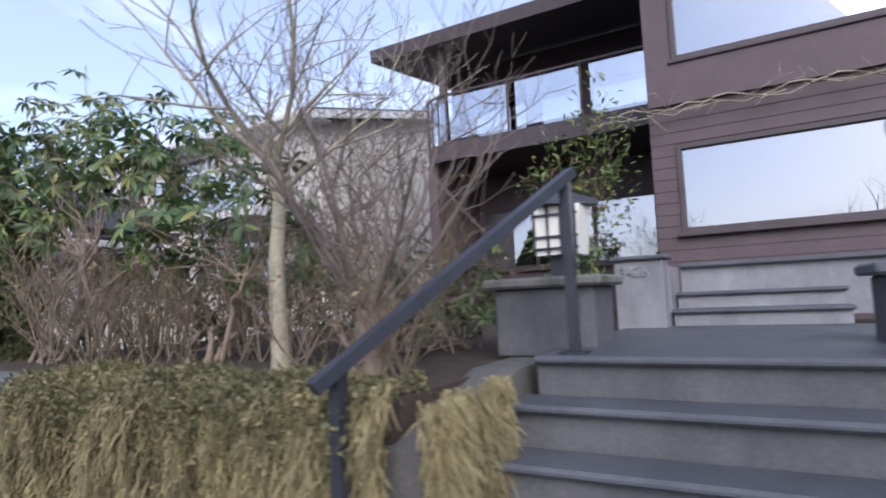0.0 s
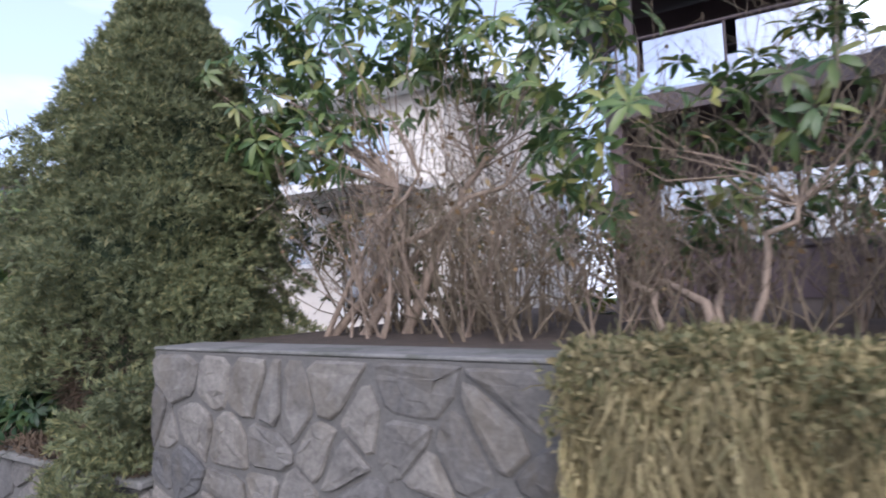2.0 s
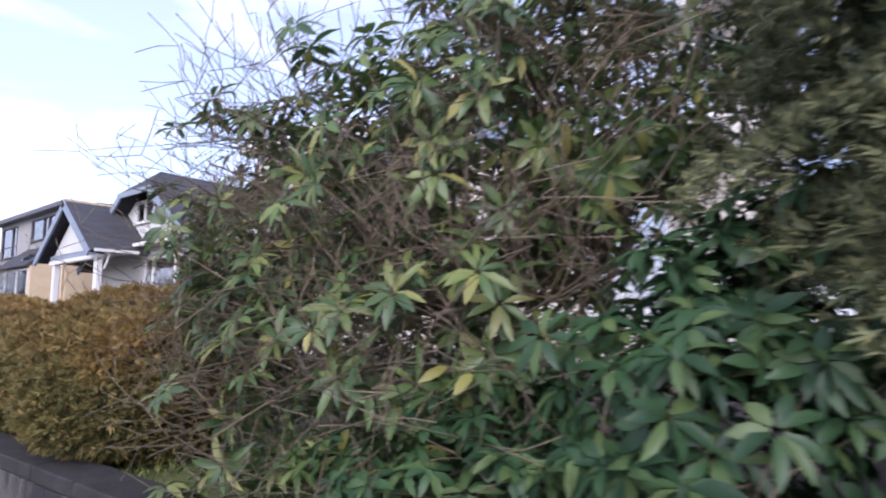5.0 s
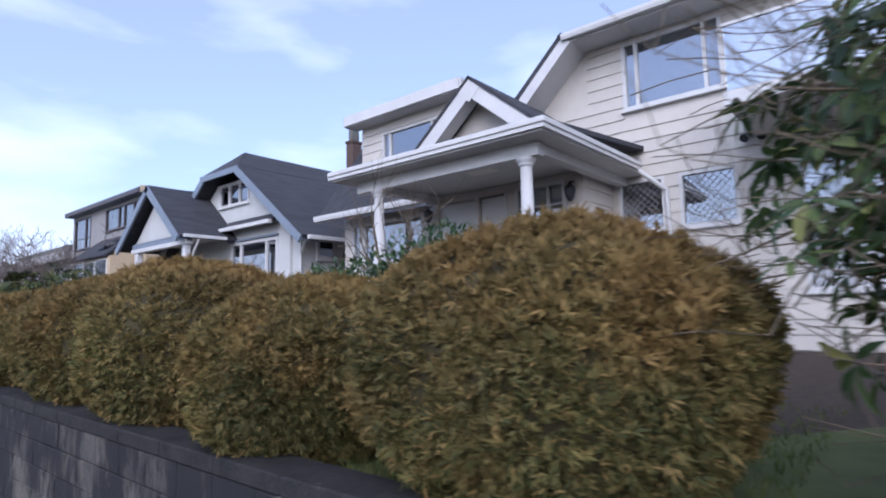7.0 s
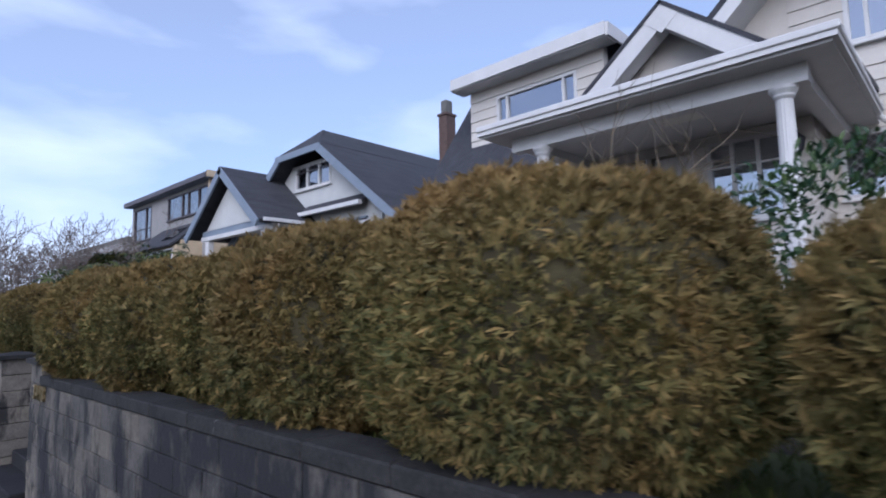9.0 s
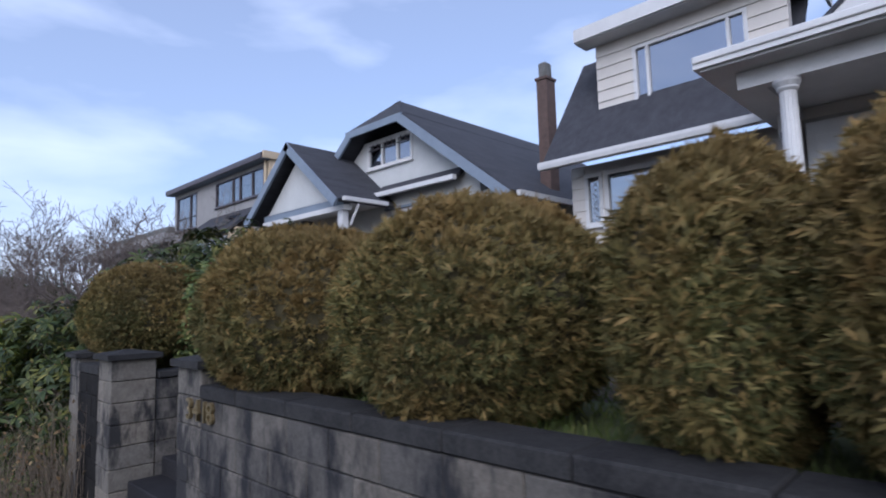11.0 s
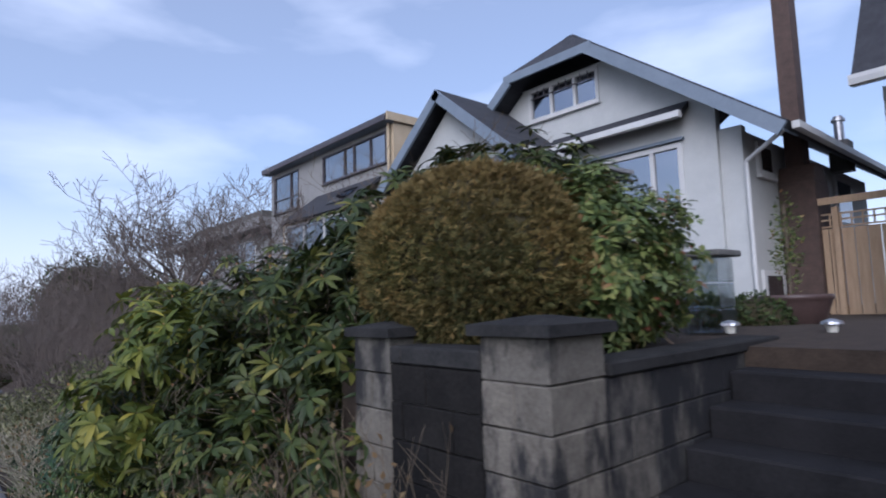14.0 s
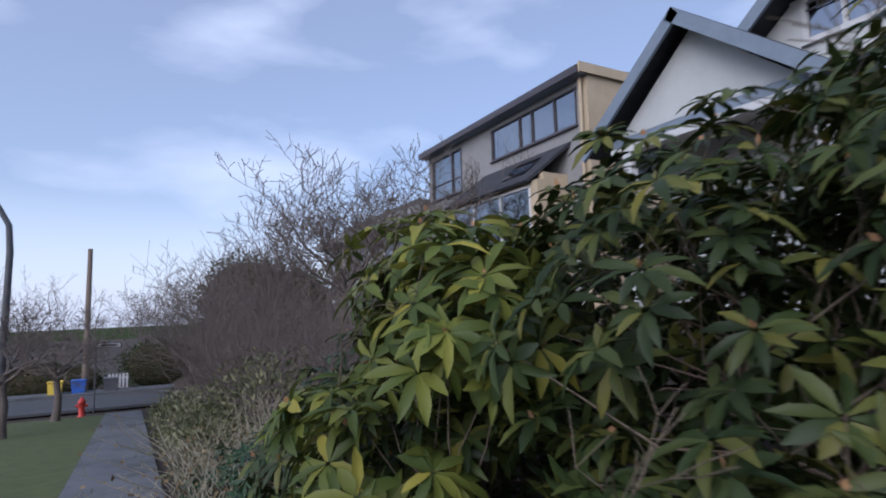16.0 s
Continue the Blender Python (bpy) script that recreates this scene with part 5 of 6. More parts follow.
low = thing("flat_roof_house", "low grey house with a broad flat roof edge", "house")
front_wall("wall", 11.0, 43.5, 56, -3, 4.3, [(45, 48, 2.5, 4.0), (50, 53, 2.5, 4.0)], "grey_stucco", low)
window(low, 11.0, 45, 48, 2.5, 4.0, uprights=(46.5,))
window(low, 11.0, 50, 53, 2.5, 4.0, uprights=(51.5,))
part("side_wall", boxed(11.2, 18, 43.3, 43.5, -3, 4.3), "grey_stucco", low)
part("roof", boxed(10.2, 18, 42.8, 57, 4.3, 4.75), "grey_stucco", low)
part("roof_top", boxed(10.6, 18, 43.4, 53, 4.76, 5.15), "capstone", low)


# ---- planting by the front steps ----
def leaves_mesh(*sets):
    V, Q, k = [], [], 0
    for v, q in sets:
        V.append(v)
        Q.append(q + k)
        k += len(v)
    return np_mesh(np.concatenate(V), np.concatenate(Q))


def foliage(name, me, mat, parent, smooth=False):
    return tagged(part(name, me, mat, parent, smooth=smooth), kind="stuff")


def shoots(root, tips, r0, rnd, wob=0.12):
    """Stems that rise from a root and fork towards the tips."""
    limbs, paths = [], []
    root = np.array(root, float)
    hubs = []
    for i in range(max(3, len(tips) // 9)):
        hubs.append(tips[rnd.randrange(len(tips))] * 0.55 + root * 0.45 + np.array((0, 0, -0.1)))
    for h in hubs:
        r0h = r0 * rnd.uniform(0.5, 1.0)
        base = root + np.array((rnd.uniform(-0.2, 0.2), rnd.uniform(-0.3, 0.3), 0))
        pts = []
        for k in range(6):
            f = k / 5
            j = np.array([rnd.uniform(-wob, wob) for _ in range(3)]) * (1 if 0 < k < 5 else 0) * 0.35
            bow = np.array((0, 0, 0.25)) * math.sin(math.pi * f) * 0.6
            pts.append((base * (1 - f) + h * f + j + bow, r0h * (1 - 0.5 * f)))
        limbs.append(pts)
    for t in tips:
        h = min(hubs, key=lambda q: float(((q - t) ** 2).sum()))
        mid = h * 0.5 + t * 0.5 + np.array([rnd.uniform(-wob, wob) for _ in range(3)])
        paths.append([(h, r0 * 0.22), (h * 0.75 + t * 0.25 + np.array([rnd.uniform(-wob, wob) for _ in range(3)]) * 0.8, r0 * 0.18), (mid, r0 * 0.14), (t, r0 * 0.08)])
    return limbs, paths


def rhododendron(name, label, blobs, count, leaf, root, mat="rhodo", leaves=9, inner=0.25, skin=0.25, twigs=70, floor=None, stem=0.025, width=0.34, seed=1, droop=0.18, dead=0, tip_mat="bark", buds=0):
    ob = thing(name, label, "shrub", "", (0, 0, 0))
    p, n = blob_points(blobs, count, skin, floor, 0.2)
    sets = [whorls(p, n, leaves, leaf, leaf * width, droop)]
    if inner:
        q, m = blob_points([(*b[:3], b[3] * 0.72, b[4] * 0.72, b[5] * 0.72) for b in blobs], int(count * inner), 0.6, floor, 0.2)
        sets.append(whorls(q, m, max(5, leaves - 3), leaf * 0.95, leaf * width, droop))
    foliage("foliage", leaves_mesh(*sets), mat, ob, smooth=True)
    rnd = random.Random(seed)
    tips = [p[rnd.randrange(len(p))] for _ in range(twigs)]
    limbs, twig_paths = shoots(root, tips, stem, rnd)
    for path in limbs:
        part("limb", stems([path], 6), tip_mat, ob)
    tagged(part("twig_growth", stems(twig_paths, 4), tip_mat, ob), kind="stuff")
    if buds:
        k = rng.integers(0, len(p), min(buds, len(p)))
        foliage("bud_mass", leaves_mesh(scatter(CHIP, CHIP_Q, p[k] + n[k] * 0.012, n[k], 0.035, 0.022, 0.3, 0.9)), "bud", ob)
    if dead:
        paths = []
        for _ in range(dead):
            b = blobs[rnd.randrange(len(blobs))]
            a = np.array([b[i] + rnd.uniform(-0.6, 0.6) * b[3 + i] for i in range(3)])
            branch(paths, a, Vector((rnd.uniform(-1, 0.2), rnd.uniform(-1, 1), rnd.uniform(-0.5, 0.7))), 0.45, 0.007, 2, rnd, 2, 0.5, 0.02, 0.7, 3)
        foliage("dead_twig_mass", stems(paths, 3), "twig", ob)
    return ob


def tufted(points, out, fronds, length, lift=0.3, sway=0.5, splay=0.6, width=0.75):
    """Tufts of flat fronds that leave one point and curl apart."""
    n = len(points)
    axis = unit(out + np.array((0, 0, lift)) + rng.normal(scale=sway, size=(n, 3)))
    p = np.repeat(points, fronds, 0) + rng.normal(scale=length * 0.16, size=(n * fronds, 3))
    al = unit(np.repeat(axis, fronds, 0) + rng.normal(scale=splay, size=(n * fronds, 3)))
    nn = unit(np.cross(al, rng.normal(size=(n * fronds, 3))) + np.repeat(out, fronds, 0) * 0.5)
    ln = np.repeat(length * (0.65 + 0.7 * rng.random(n)), fronds) * (0.7 + 0.5 * rng.random(n * fronds))
    return blade_set(FROND, FROND_Q, p, al, nn, ln, ln * width)


def cedar_bush(label, y0, y1, x=2.58, half=0.72, z0=0.42, z1=1.5, seed=0, group="clipped cedar bushes"):
    ob = thing("cedar_bush", label, "hedge", group)
    cy, hy, cz, hz = (y0 + y1) / 2, (y1 - y0) / 2, (z0 + z1) / 2, (z1 - z0) / 2
    n = int(7800 * (hy + 0.6))
    d = sphere_dirs(n)
    e = 2.35
    k = 1 / (np.abs(d) ** e).sum(1) ** (1 / e)
    s = d * k[:, None]
    lump = 1 + 0.05 * np.sin(s[:, 1] * 5 + seed) * np.sin(s[:, 2] * 4 + seed * 2) + 0.035 * np.sin(s[:, 0] * 9 + s[:, 1] * 8 + seed)
    r = np.array((half, hy, hz))
    p = np.array((x, cy, cz)) + s * r * (lump * (0.9 + 0.075 * rng.random(n)))[:, None]
    out = unit(np.sign(s) * np.abs(s) ** (e - 1) / r)
    keep = (p[:, 2] > z0 - 0.06) & ((s[:, 0] < 0.5) | (rng.random(n) < 0.4))
    p, out = p[keep], out[keep]
    v, q = tufted(p, out, 5, 0.056, 0.25, 0.5, 0.5)
    foliage("foliage", np_mesh(v, q), "cedar", ob)
    # solid dark filler; its colour stands for the shade between the fronds
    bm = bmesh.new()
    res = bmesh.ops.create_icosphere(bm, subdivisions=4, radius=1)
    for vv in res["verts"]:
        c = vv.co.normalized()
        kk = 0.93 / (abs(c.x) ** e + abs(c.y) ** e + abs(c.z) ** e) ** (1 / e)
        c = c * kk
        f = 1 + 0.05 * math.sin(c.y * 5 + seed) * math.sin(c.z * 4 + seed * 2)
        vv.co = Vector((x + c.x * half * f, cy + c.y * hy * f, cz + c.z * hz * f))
    part("interior", bm, "cedar_shade_core", ob)
    part("trunk", tube(bmesh.new(), (x, cy, z0 - 0.35), (x, cy, z0 + 0.2), 0.06, 0.05), "bark", ob)
    return ob


# trailing dry growth over the stone wall
mat_plant = thing("trailing_plant", "dry brown trailing plant hanging over the stone wall", "climber")
n = 42000
yy, zz = rng.uniform(-1.26, 1.42, n), 1.55 - 1.68 * rng.random(n) ** 0.9
bulge = 0.10 + 0.10 * np.sin(yy * 3.1 + 1) ** 2 + 0.035 * np.sin(yy * 23 + np.sin(zz * 3) * 1.5) + 0.03 * np.sin(yy * 9 + zz * 4)
bulge *= np.clip((zz + 0.3) / 0.5, 0.4, 1)
xx = 1.95 - bulge * rng.uniform(0.6, 1.15, n) + np.clip(zz - 1.45, 0, 1) * 1.2
P = np.stack([xx, yy, zz], 1)
al = np.stack([rng.normal(-0.15, 0.3, n), rng.normal(0, 0.3, n), np.full(n, -1.0)], 1)
nn = np.stack([np.full(n, -1.0), rng.normal(0, 0.5, n), rng.normal(0.2, 0.4, n)], 1)
a = blade_set(STRAND, STRAND_Q, P, al, nn, rng.uniform(0.04, 0.14, n), rng.uniform(0.003, 0.008, n))
m = 16000
k = rng.integers(0, n, m)
b = scatter(CHIP, CHIP_Q, P[k] + rng.normal(scale=0.02, size=(m, 3)), np.tile((-1.0, 0, -0.2), (m, 1)), 0.026, 0.016, 0.8, -0.3)
foliage("stem_growth", leaves_mesh(a, b), "ivy_dry", mat_plant)
m = 9000
py = rng.uniform(-1.2, 1.45, m)
P2 = np.stack([rng.uniform(1.72, 2.3, m), py, 1.46 + rng.uniform(0, 0.085, m) + 0.025 * np.sin(py * 8)], 1)
P2[:, 2] -= np.clip(1.9 - P2[:, 0], 0, 1) * rng.uniform(0, 1.4, m)
foliage("leaf_mass", leaves_mesh(scatter(CHIP, CHIP_Q, P2, np.tile((-0.3, 0, 0.6), (m, 1)), 0.032, 0.018, 0.8, 0.1), scatter(STRAND, STRAND_Q, P2[:2000], np.tile((-0.5, 0, 0.3), (2000, 1)), 0.07, 0.006, 0.7, 0.0)), "ivy_green", mat_plant)
# sheet behind the strands, coloured dark for the shade under the growth
bm = bmesh.new()
rows = []
for j in range(14):
    z = 1.51 - 0.14 * j
    rows.append([bm.verts.new((1.95 - 0.05 - 0.09 * math.sin(yv * 3.1 + 1) ** 2 + (0.1 if j == 0 else 0), yv, z)) for yv in [-1.22 + 0.11 * i for i in range(24)]])
for r0, r1 in zip(rows, rows[1:]):
    for i in range(23):
        bm.faces.new((r0[i], r0[i + 1], r1[i + 1], r1[i]))
part("interior", bm, "ivy_shade_core", mat_plant)
m = 9000
f = rng.random(m) ** 1.3
P3 = np.stack([1.9 + 0.75 * f, -1.36 - 0.1 * rng.random(m) - 0.05 * np.sin(f * 12), 1.5 - rng.random(m) * (0.75 - 0.35 * f)], 1)
al3 = np.stack([rng.normal(0, 0.3, m), rng.normal(-0.25, 0.3, m), np.full(m, -0.9)], 1)
foliage("stem_growth", leaves_mesh(blade_set(STRAND, STRAND_Q, P3, al3, np.tile((-0.5, -1.0, 0.3), (m, 1)) + rng.normal(scale=0.4, size=(m, 3)), rng.uniform(0.03, 0.11, m), rng.uniform(0.003, 0.008, m))), "ivy_dry", mat_plant)

# trees and bare shrubs of the first garden
bare_tree("small_tree", "slender bare tree with pale lichened bark", (2.75, 0.15, 1.47), 3.4, 0.056, 3, 3, 2, "pale_bark", "pale_bark", (0, 0.02), 0.42, 0.1, 6, 0.5)
rnd = random.Random(8)
vase = thing("vase_shrub", "bare multi-stemmed shrub on a short stump", "shrub", "", (2.75, -0.55, 1.47))
part("stump", stems([[((0, 0, -0.1), 0.13), ((0, 0, 0.2), 0.11), ((0.02, 0, 0.42), 0.09)]], 10), "bark", vase, smooth=True)
for i in range(9):
    w = 2 * math.pi * i / 9 + rnd.uniform(-0.3, 0.3)
    paths = []
    branch(paths, (0, 0, 0.3), Vector((math.cos(w) * 0.75, math.sin(w) * 0.75, rnd.uniform(0.5, 1.0))), 1.05, 0.026, 3, rnd, 2, 0.4, 0.3, 0.58, 4)
    part("stem", stems(paths, 4), "grey_twig", vase)


def stalks(name, label, x0, x1, y0, y1, count, h0, h1, seed, mat="twig", lean=0.35, leaf=0, radius=0.006, z=None, category="shrub"):
    """Clumps of thin bare stalks from the soil."""
    r = random.Random(seed)
    ob = thing(name, label, category)
    paths, tips = [], []
    for _ in range(count):
        x, y = r.uniform(x0, x1), r.uniform(y0, y1)
        zz = (garden_z(x, y) if z is None else z) - 0.03
        h = r.uniform(h0, h1)
        dx, dy = r.gauss(0, lean) * h, r.gauss(0, lean) * h
        p1 = (x + dx * 0.35, y + dy * 0.35, zz + h * 0.55)
        p2 = (x + dx, y + dy, zz + h)
        paths.append([((x, y, zz), radius), (p1, radius * 0.8), (p2, radius * 0.4)])
        for _ in range(2):
            f = r.uniform(0.4, 0.9)
            b = np.array(p1) * (1 - f) + np.array(p2) * f
            e = b + np.array((r.uniform(-0.15, 0.15), r.uniform(-0.15, 0.15), r.uniform(0.05, 0.22))) * h
            paths.append([(b, radius * 0.5), (e, radius * 0.3)])
            tips.append(e)
        tips.append(np.array(p2))
    foliage("stem_growth", stems(paths, 3), mat, ob)
    if leaf:
        t = np.array(tips)[rng.integers(0, len(tips), leaf)] + rng.normal(scale=0.05, size=(leaf, 3)) - np.array((0, 0, 0.05))
        foliage("dry_leaf_mass", leaves_mesh(scatter(CHIP, CHIP_Q, t, np.tile((0, 0, 1.0), (leaf, 1)), 0.05, 0.03, 1.0, 0)), "dry_leaf", ob)
    return ob


def twiggy(label, x, y, height, count, seed, mat="twig", levels=2, spread=0.55, leaf=0):
    """A bare shrub of several arching, forking stems."""
    r = random.Random(seed)
    z = garden_z(x, y)
    ob = thing("bare_shrub", label, "shrub", "bare shrubs")
    tips = []
    for k in range(count):
        paths = []
        wv = 2 * math.pi * (k + r.random() * 0.7) / count
        a = (x + r.uniform(-0.12, 0.12), y + r.uniform(-0.16, 0.16), z - 0.03)
        branch(paths, a, Vector((math.cos(wv) * spread, math.sin(wv) * spread, r.uniform(0.6, 1.2))), height * r.uniform(0.55, 0.9), 0.0115, levels, r, 2, 0.42, 0.2, 0.62, 4)
        part("stem", stems(paths, 3), mat, ob)
        tips += [np.array(q[-1][0]) for q in paths]
    if leaf:
        t = np.array(tips)[rng.integers(0, len(tips), leaf)] + rng.normal(scale=0.03, size=(leaf, 3))
        foliage("dry_leaf_mass", leaves_mesh(scatter(CHIP, CHIP_Q, t, np.tile((0, 0, -0.5), (leaf, 1)), 0.045, 0.025, 1.0, 0)), "dry_leaf", ob)
    return ob


rsh = random.Random(55)
kinds = ("bare twiggy shrub with reddish-brown stems in dark soil", "bare grey-brown shrub with withered leaves", "low arching bare shrub behind the stone wall")
for k in range(22):
    xs, yv = rsh.uniform(2.5, 3.6), -0.95 + 4.3 * (k + rsh.random() * 0.8) / 22
    if abs(yv - 0.15) < 0.16 or abs(yv + 0.55) < 0.16:
        xs += 0.55
    twiggy(kinds[k % 3], xs, yv, rsh.uniform(0.55, 1.0), rsh.choice((5, 6, 7)), 100 + k, ("twig", "bark", "twig")[k % 3], 2, rsh.uniform(0.35, 0.7), (0, 60, 25)[k % 3])
for k in range(7):
    twiggy("tall bare shrub with upright shoots", rsh.uniform(3.7, 4.6), 0.2 + 0.5 * k, rsh.uniform(1.3, 1.9), 6, 200 + k, "twig", 2, 0.3, 20)
stalks("dry_stalks", "cluster of upright tan dead flower stalks", 3.0, 3.8, 1.9, 3.0, 90, 0.5, 0.95, 1, "twig", 0.1, 160)
rhododendron("rhododendron", "leggy rhododendron with pale green leaves above bare stems", [(3.1, 4.2, 3.15, 0.65, 0.75, 0.5), (3.2, 3.2, 3.5, 0.75, 0.8, 0.55), (3.5, 2.1, 3.3, 0.8, 0.75, 0.55), (2.9, 3.5, 2.75, 0.4, 0.6, 0.3)], 330, 0.13, (2.85, 3.05, 1.45), "rhodo_light", 8, 0.15, 0.5, 60, None, 0.04, 0.34, 2, 0.6)
rhododendron("rhododendron", "loose rhododendron over the bare thicket", [(3.0, 1.5, 2.45, 0.5, 0.6, 0.4), (3.2, 0.7, 2.6, 0.5, 0.55, 0.35), (3.5, 1.2, 2.2, 0.6, 0.9, 0.4)], 120, 0.13, (3.0, 1.2, 1.45), "rhodo_light", 7, 0.1, 0.5, 40, None, 0.028, 0.34, 3, 0.3)
rhododendron("rhododendron", "dark evergreen rhododendron behind the bare thicket", [(4.8, 3.4, 2.2, 0.7, 0.8, 0.8), (5.2, 1.9, 2.0, 0.6, 0.6, 0.6), (4.6, 4.6, 2.4, 0.7, 0.6, 0.6)], 140, 0.13, (4.9, 3.3, 1.4), "rhodo", 8, 0.25, 0.4, 50, None, 0.03, 0.34, 12, 0.4)
rhododendron("laurel_shrub", "yellowish evergreen shrub near the steps", [(3.6, -0.2, 1.9, 0.45, 0.45, 0.35), (4.0, -0.6, 1.9, 0.4, 0.3, 0.35), (4.6, -1.15, 2.0, 0.4, 0.25, 0.35)], 160, 0.09, (3.8, -0.3, 1.45), "rhodo_light", 7, 0.3, 0.5, 40, None, 0.015, 0.34, 4)
sm = thing("climbing_shrub", "thin evergreen climber in front of the balcony", "climber")
p, nrm = blob_points([(5.8, -1.15, 3.1, 0.3, 0.35, 0.85), (5.6, -0.75, 2.8, 0.25, 0.35, 0.7)], 900, 0.7, None, 0.3)
foliage("foliage", leaves_mesh(scatter(LEAF, LEAF_Q, p, nrm, 0.07, 0.025, 0.8, 0.3)), "holly", sm)
rnd = random.Random(4)
tagged(part("stem_growth", stems(sum(shoots((5.7, -1.0, 1.5), [p[rnd.randrange(len(p))] for _ in range(60)], 0.012, rnd), []), 3), "twig", sm), kind="stuff")
vine = thing("bare_vine", "bare pale vine trained along the brown fascia", "climber")
paths = []
for i in range(2):
    pts = []
    for k in range(26):
        f = k / 25
        pts.append(((6.68 - 0.05 * rnd.random(), -1.1 - 3.4 * f, 3.8 + 0.05 * math.sin(k * 0.9 + i * 2) + rnd.uniform(-0.02, 0.02)), 0.009))
    paths.append(pts)
for i in range(14):
    branch(paths, (6.7, rnd.uniform(-4.4, -0.9), 3.8), Vector((-0.4, rnd.uniform(-1, 1), rnd.uniform(-0.6, 0.3))), 0.35, 0.007, 1, rnd, 2, 0.5, -0.05, 0.6, 3)
foliage("stem_growth", stems(paths, 4), "pale_bark", vine)

# conifer
con = thing("conifer", "dense dark green conical conifer beside the stone wall", "tree")
prof_z, prof_r = (0.78, 1.05, 1.4, 1.9, 2.35, 2.85, 3.35, 3.7, 3.95, 4.15), (0.45, 0.68, 0.84, 0.86, 0.8, 0.68, 0.47, 0.3, 0.15, 0.03)
rnd = random.Random(21)
ccx, ccy = 2.7, 4.66
tufts = []
for k in range(150):
    zc = 1.28 + 2.84 * ((k + rnd.random()) / 150) ** 1.15
    wc = k * 2.39996 + rnd.uniform(-0.25, 0.25)
    big = 0.2 + 0.2 * float(np.interp(zc, prof_z, prof_r)) * rnd.uniform(0.6, 1.15)
    rc = float(np.interp(zc, prof_z, prof_r)) * rnd.uniform(0.76, 1.06) - big * 0.35
    c = np.array((ccx + rc * math.cos(wc), ccy + rc * math.sin(wc), zc))
    n = int(130 + 420 * big)
    d = sphere_dirs(n)
    d[:, 2] = np.abs(d[:, 2]) * np.where(rng.random(n) < 0.15, -0.6, 1.0)
    out = np.array((math.cos(wc), math.sin(wc), 0.0))
    hor = np.stack([d[:, 0], d[:, 1], np.zeros(n)], 1)
    p = c + hor * big * (0.7 + 0.35 * rng.random(n))[:, None] + np.array((0, 0, 1.0)) * (d[:, 2] * big * 0.4)[:, None] - np.array((0, 0, 0.3)) * ((hor @ out) * big)[:, None]
    tufts.append(tufted(p, unit(d + out * 0.7), 5, 0.058, 0.15, 0.3, 0.4, 0.5))
foliage("foliage", leaves_mesh(*tufts), "conifer", con)
# turned body that fills the tree with painted shade behind the sprays
part("interior", lathe(bmesh.new(), [(rr * 0.72, zz) for rr, zz in zip(prof_r[1:], prof_z[1:])], (ccx, ccy, 0), 24), "conifer_shade_core", con)
m = 15000
wv = rng.uniform(0, 2 * math.pi, m)
zv = rng.uniform(0.72, 1.6, m)
rv = np.interp(zv, prof_z, prof_r) * rng.uniform(0.55, 0.86, m)
P = np.stack([ccx + rv * np.cos(wv), ccy + rv * np.sin(wv), zv], 1)
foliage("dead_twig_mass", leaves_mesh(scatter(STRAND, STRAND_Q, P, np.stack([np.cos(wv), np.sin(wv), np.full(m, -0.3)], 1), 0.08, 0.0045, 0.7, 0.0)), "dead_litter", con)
part("trunk", tube(bmesh.new(), (ccx, ccy, 0.3), (ccx, ccy, 1.1), 0.14, 0.12), "bark", con)
m = 2600
P = np.stack([rng.uniform(1.88, 2.6, m), rng.uniform(3.68, 5.22, m), 0.812 + rng.random(m) * 0.03 + np.zeros(m)], 1)
tagged(part("leaf_litter", leaves_mesh(scatter(CHIP, CHIP_Q, P, np.tile((0.2, 0.5, 0.05), (m, 1)), 0.045, 0.02, 0.9, 0.0), scatter(STRAND, STRAND_Q, P[:900], np.tile((0.2, 0.5, 0.1), (900, 1)), 0.1, 0.005, 0.9, 0.0)), "dead_litter"), "brown fallen needles and twigs on the low wall", "litter", "", "stuff")
tuft = thing("juniper", "low yellow-green juniper spilling over the wall foot", "shrub")
bl = [(1.95, 4.0, 1.0, 0.28, 0.27, 0.14), (1.85, 3.95, 0.78, 0.28, 0.25, 0.13), (2.0, 3.8, 1.2, 0.24, 0.22, 0.13), (2.1, 3.9, 0.95, 0.3, 0.25, 0.15)]
p, nrm = blob_points(bl, 1500, 0.4, None, 0.2)
foliage("foliage", np_mesh(*tufted(p, unit(nrm + np.array((-0.5, 0, 0))), 5, 0.06, 0.1, 0.4, 0.5, 0.55)), "conifer", tuft)
tagged(part("stem_growth", stems(sum(shoots((2.4, 4.5, 0.8), [p[rnd.randrange(len(p))] for _ in range(24)], 0.014, rnd), []), 4), "bark", tuft), kind="stuff")

# rhododendron and laurel between the conifer and the hedge
rhododendron("rhododendron", "tall rhododendron with drooping leaves and dead inner twigs", [(2.75, 6.7, 2.05, 0.85, 0.9, 0.85), (2.6, 7.7, 1.9, 0.75, 0.85, 0.75), (2.55, 8.25, 1.6, 0.5, 0.5, 0.5), (3.0, 6.2, 2.4, 0.8, 0.75, 0.8), (2.45, 7.4, 1.1, 0.6, 1.1, 0.65), (2.6, 6.6, 1.3, 0.6, 0.7, 0.6)], 1050, 0.125, (2.8, 7.0, 0.1), "rhodo_light", 8, 0.35, 0.4, 170, None, 0.03, 0.33, 5, 0.35, 380)
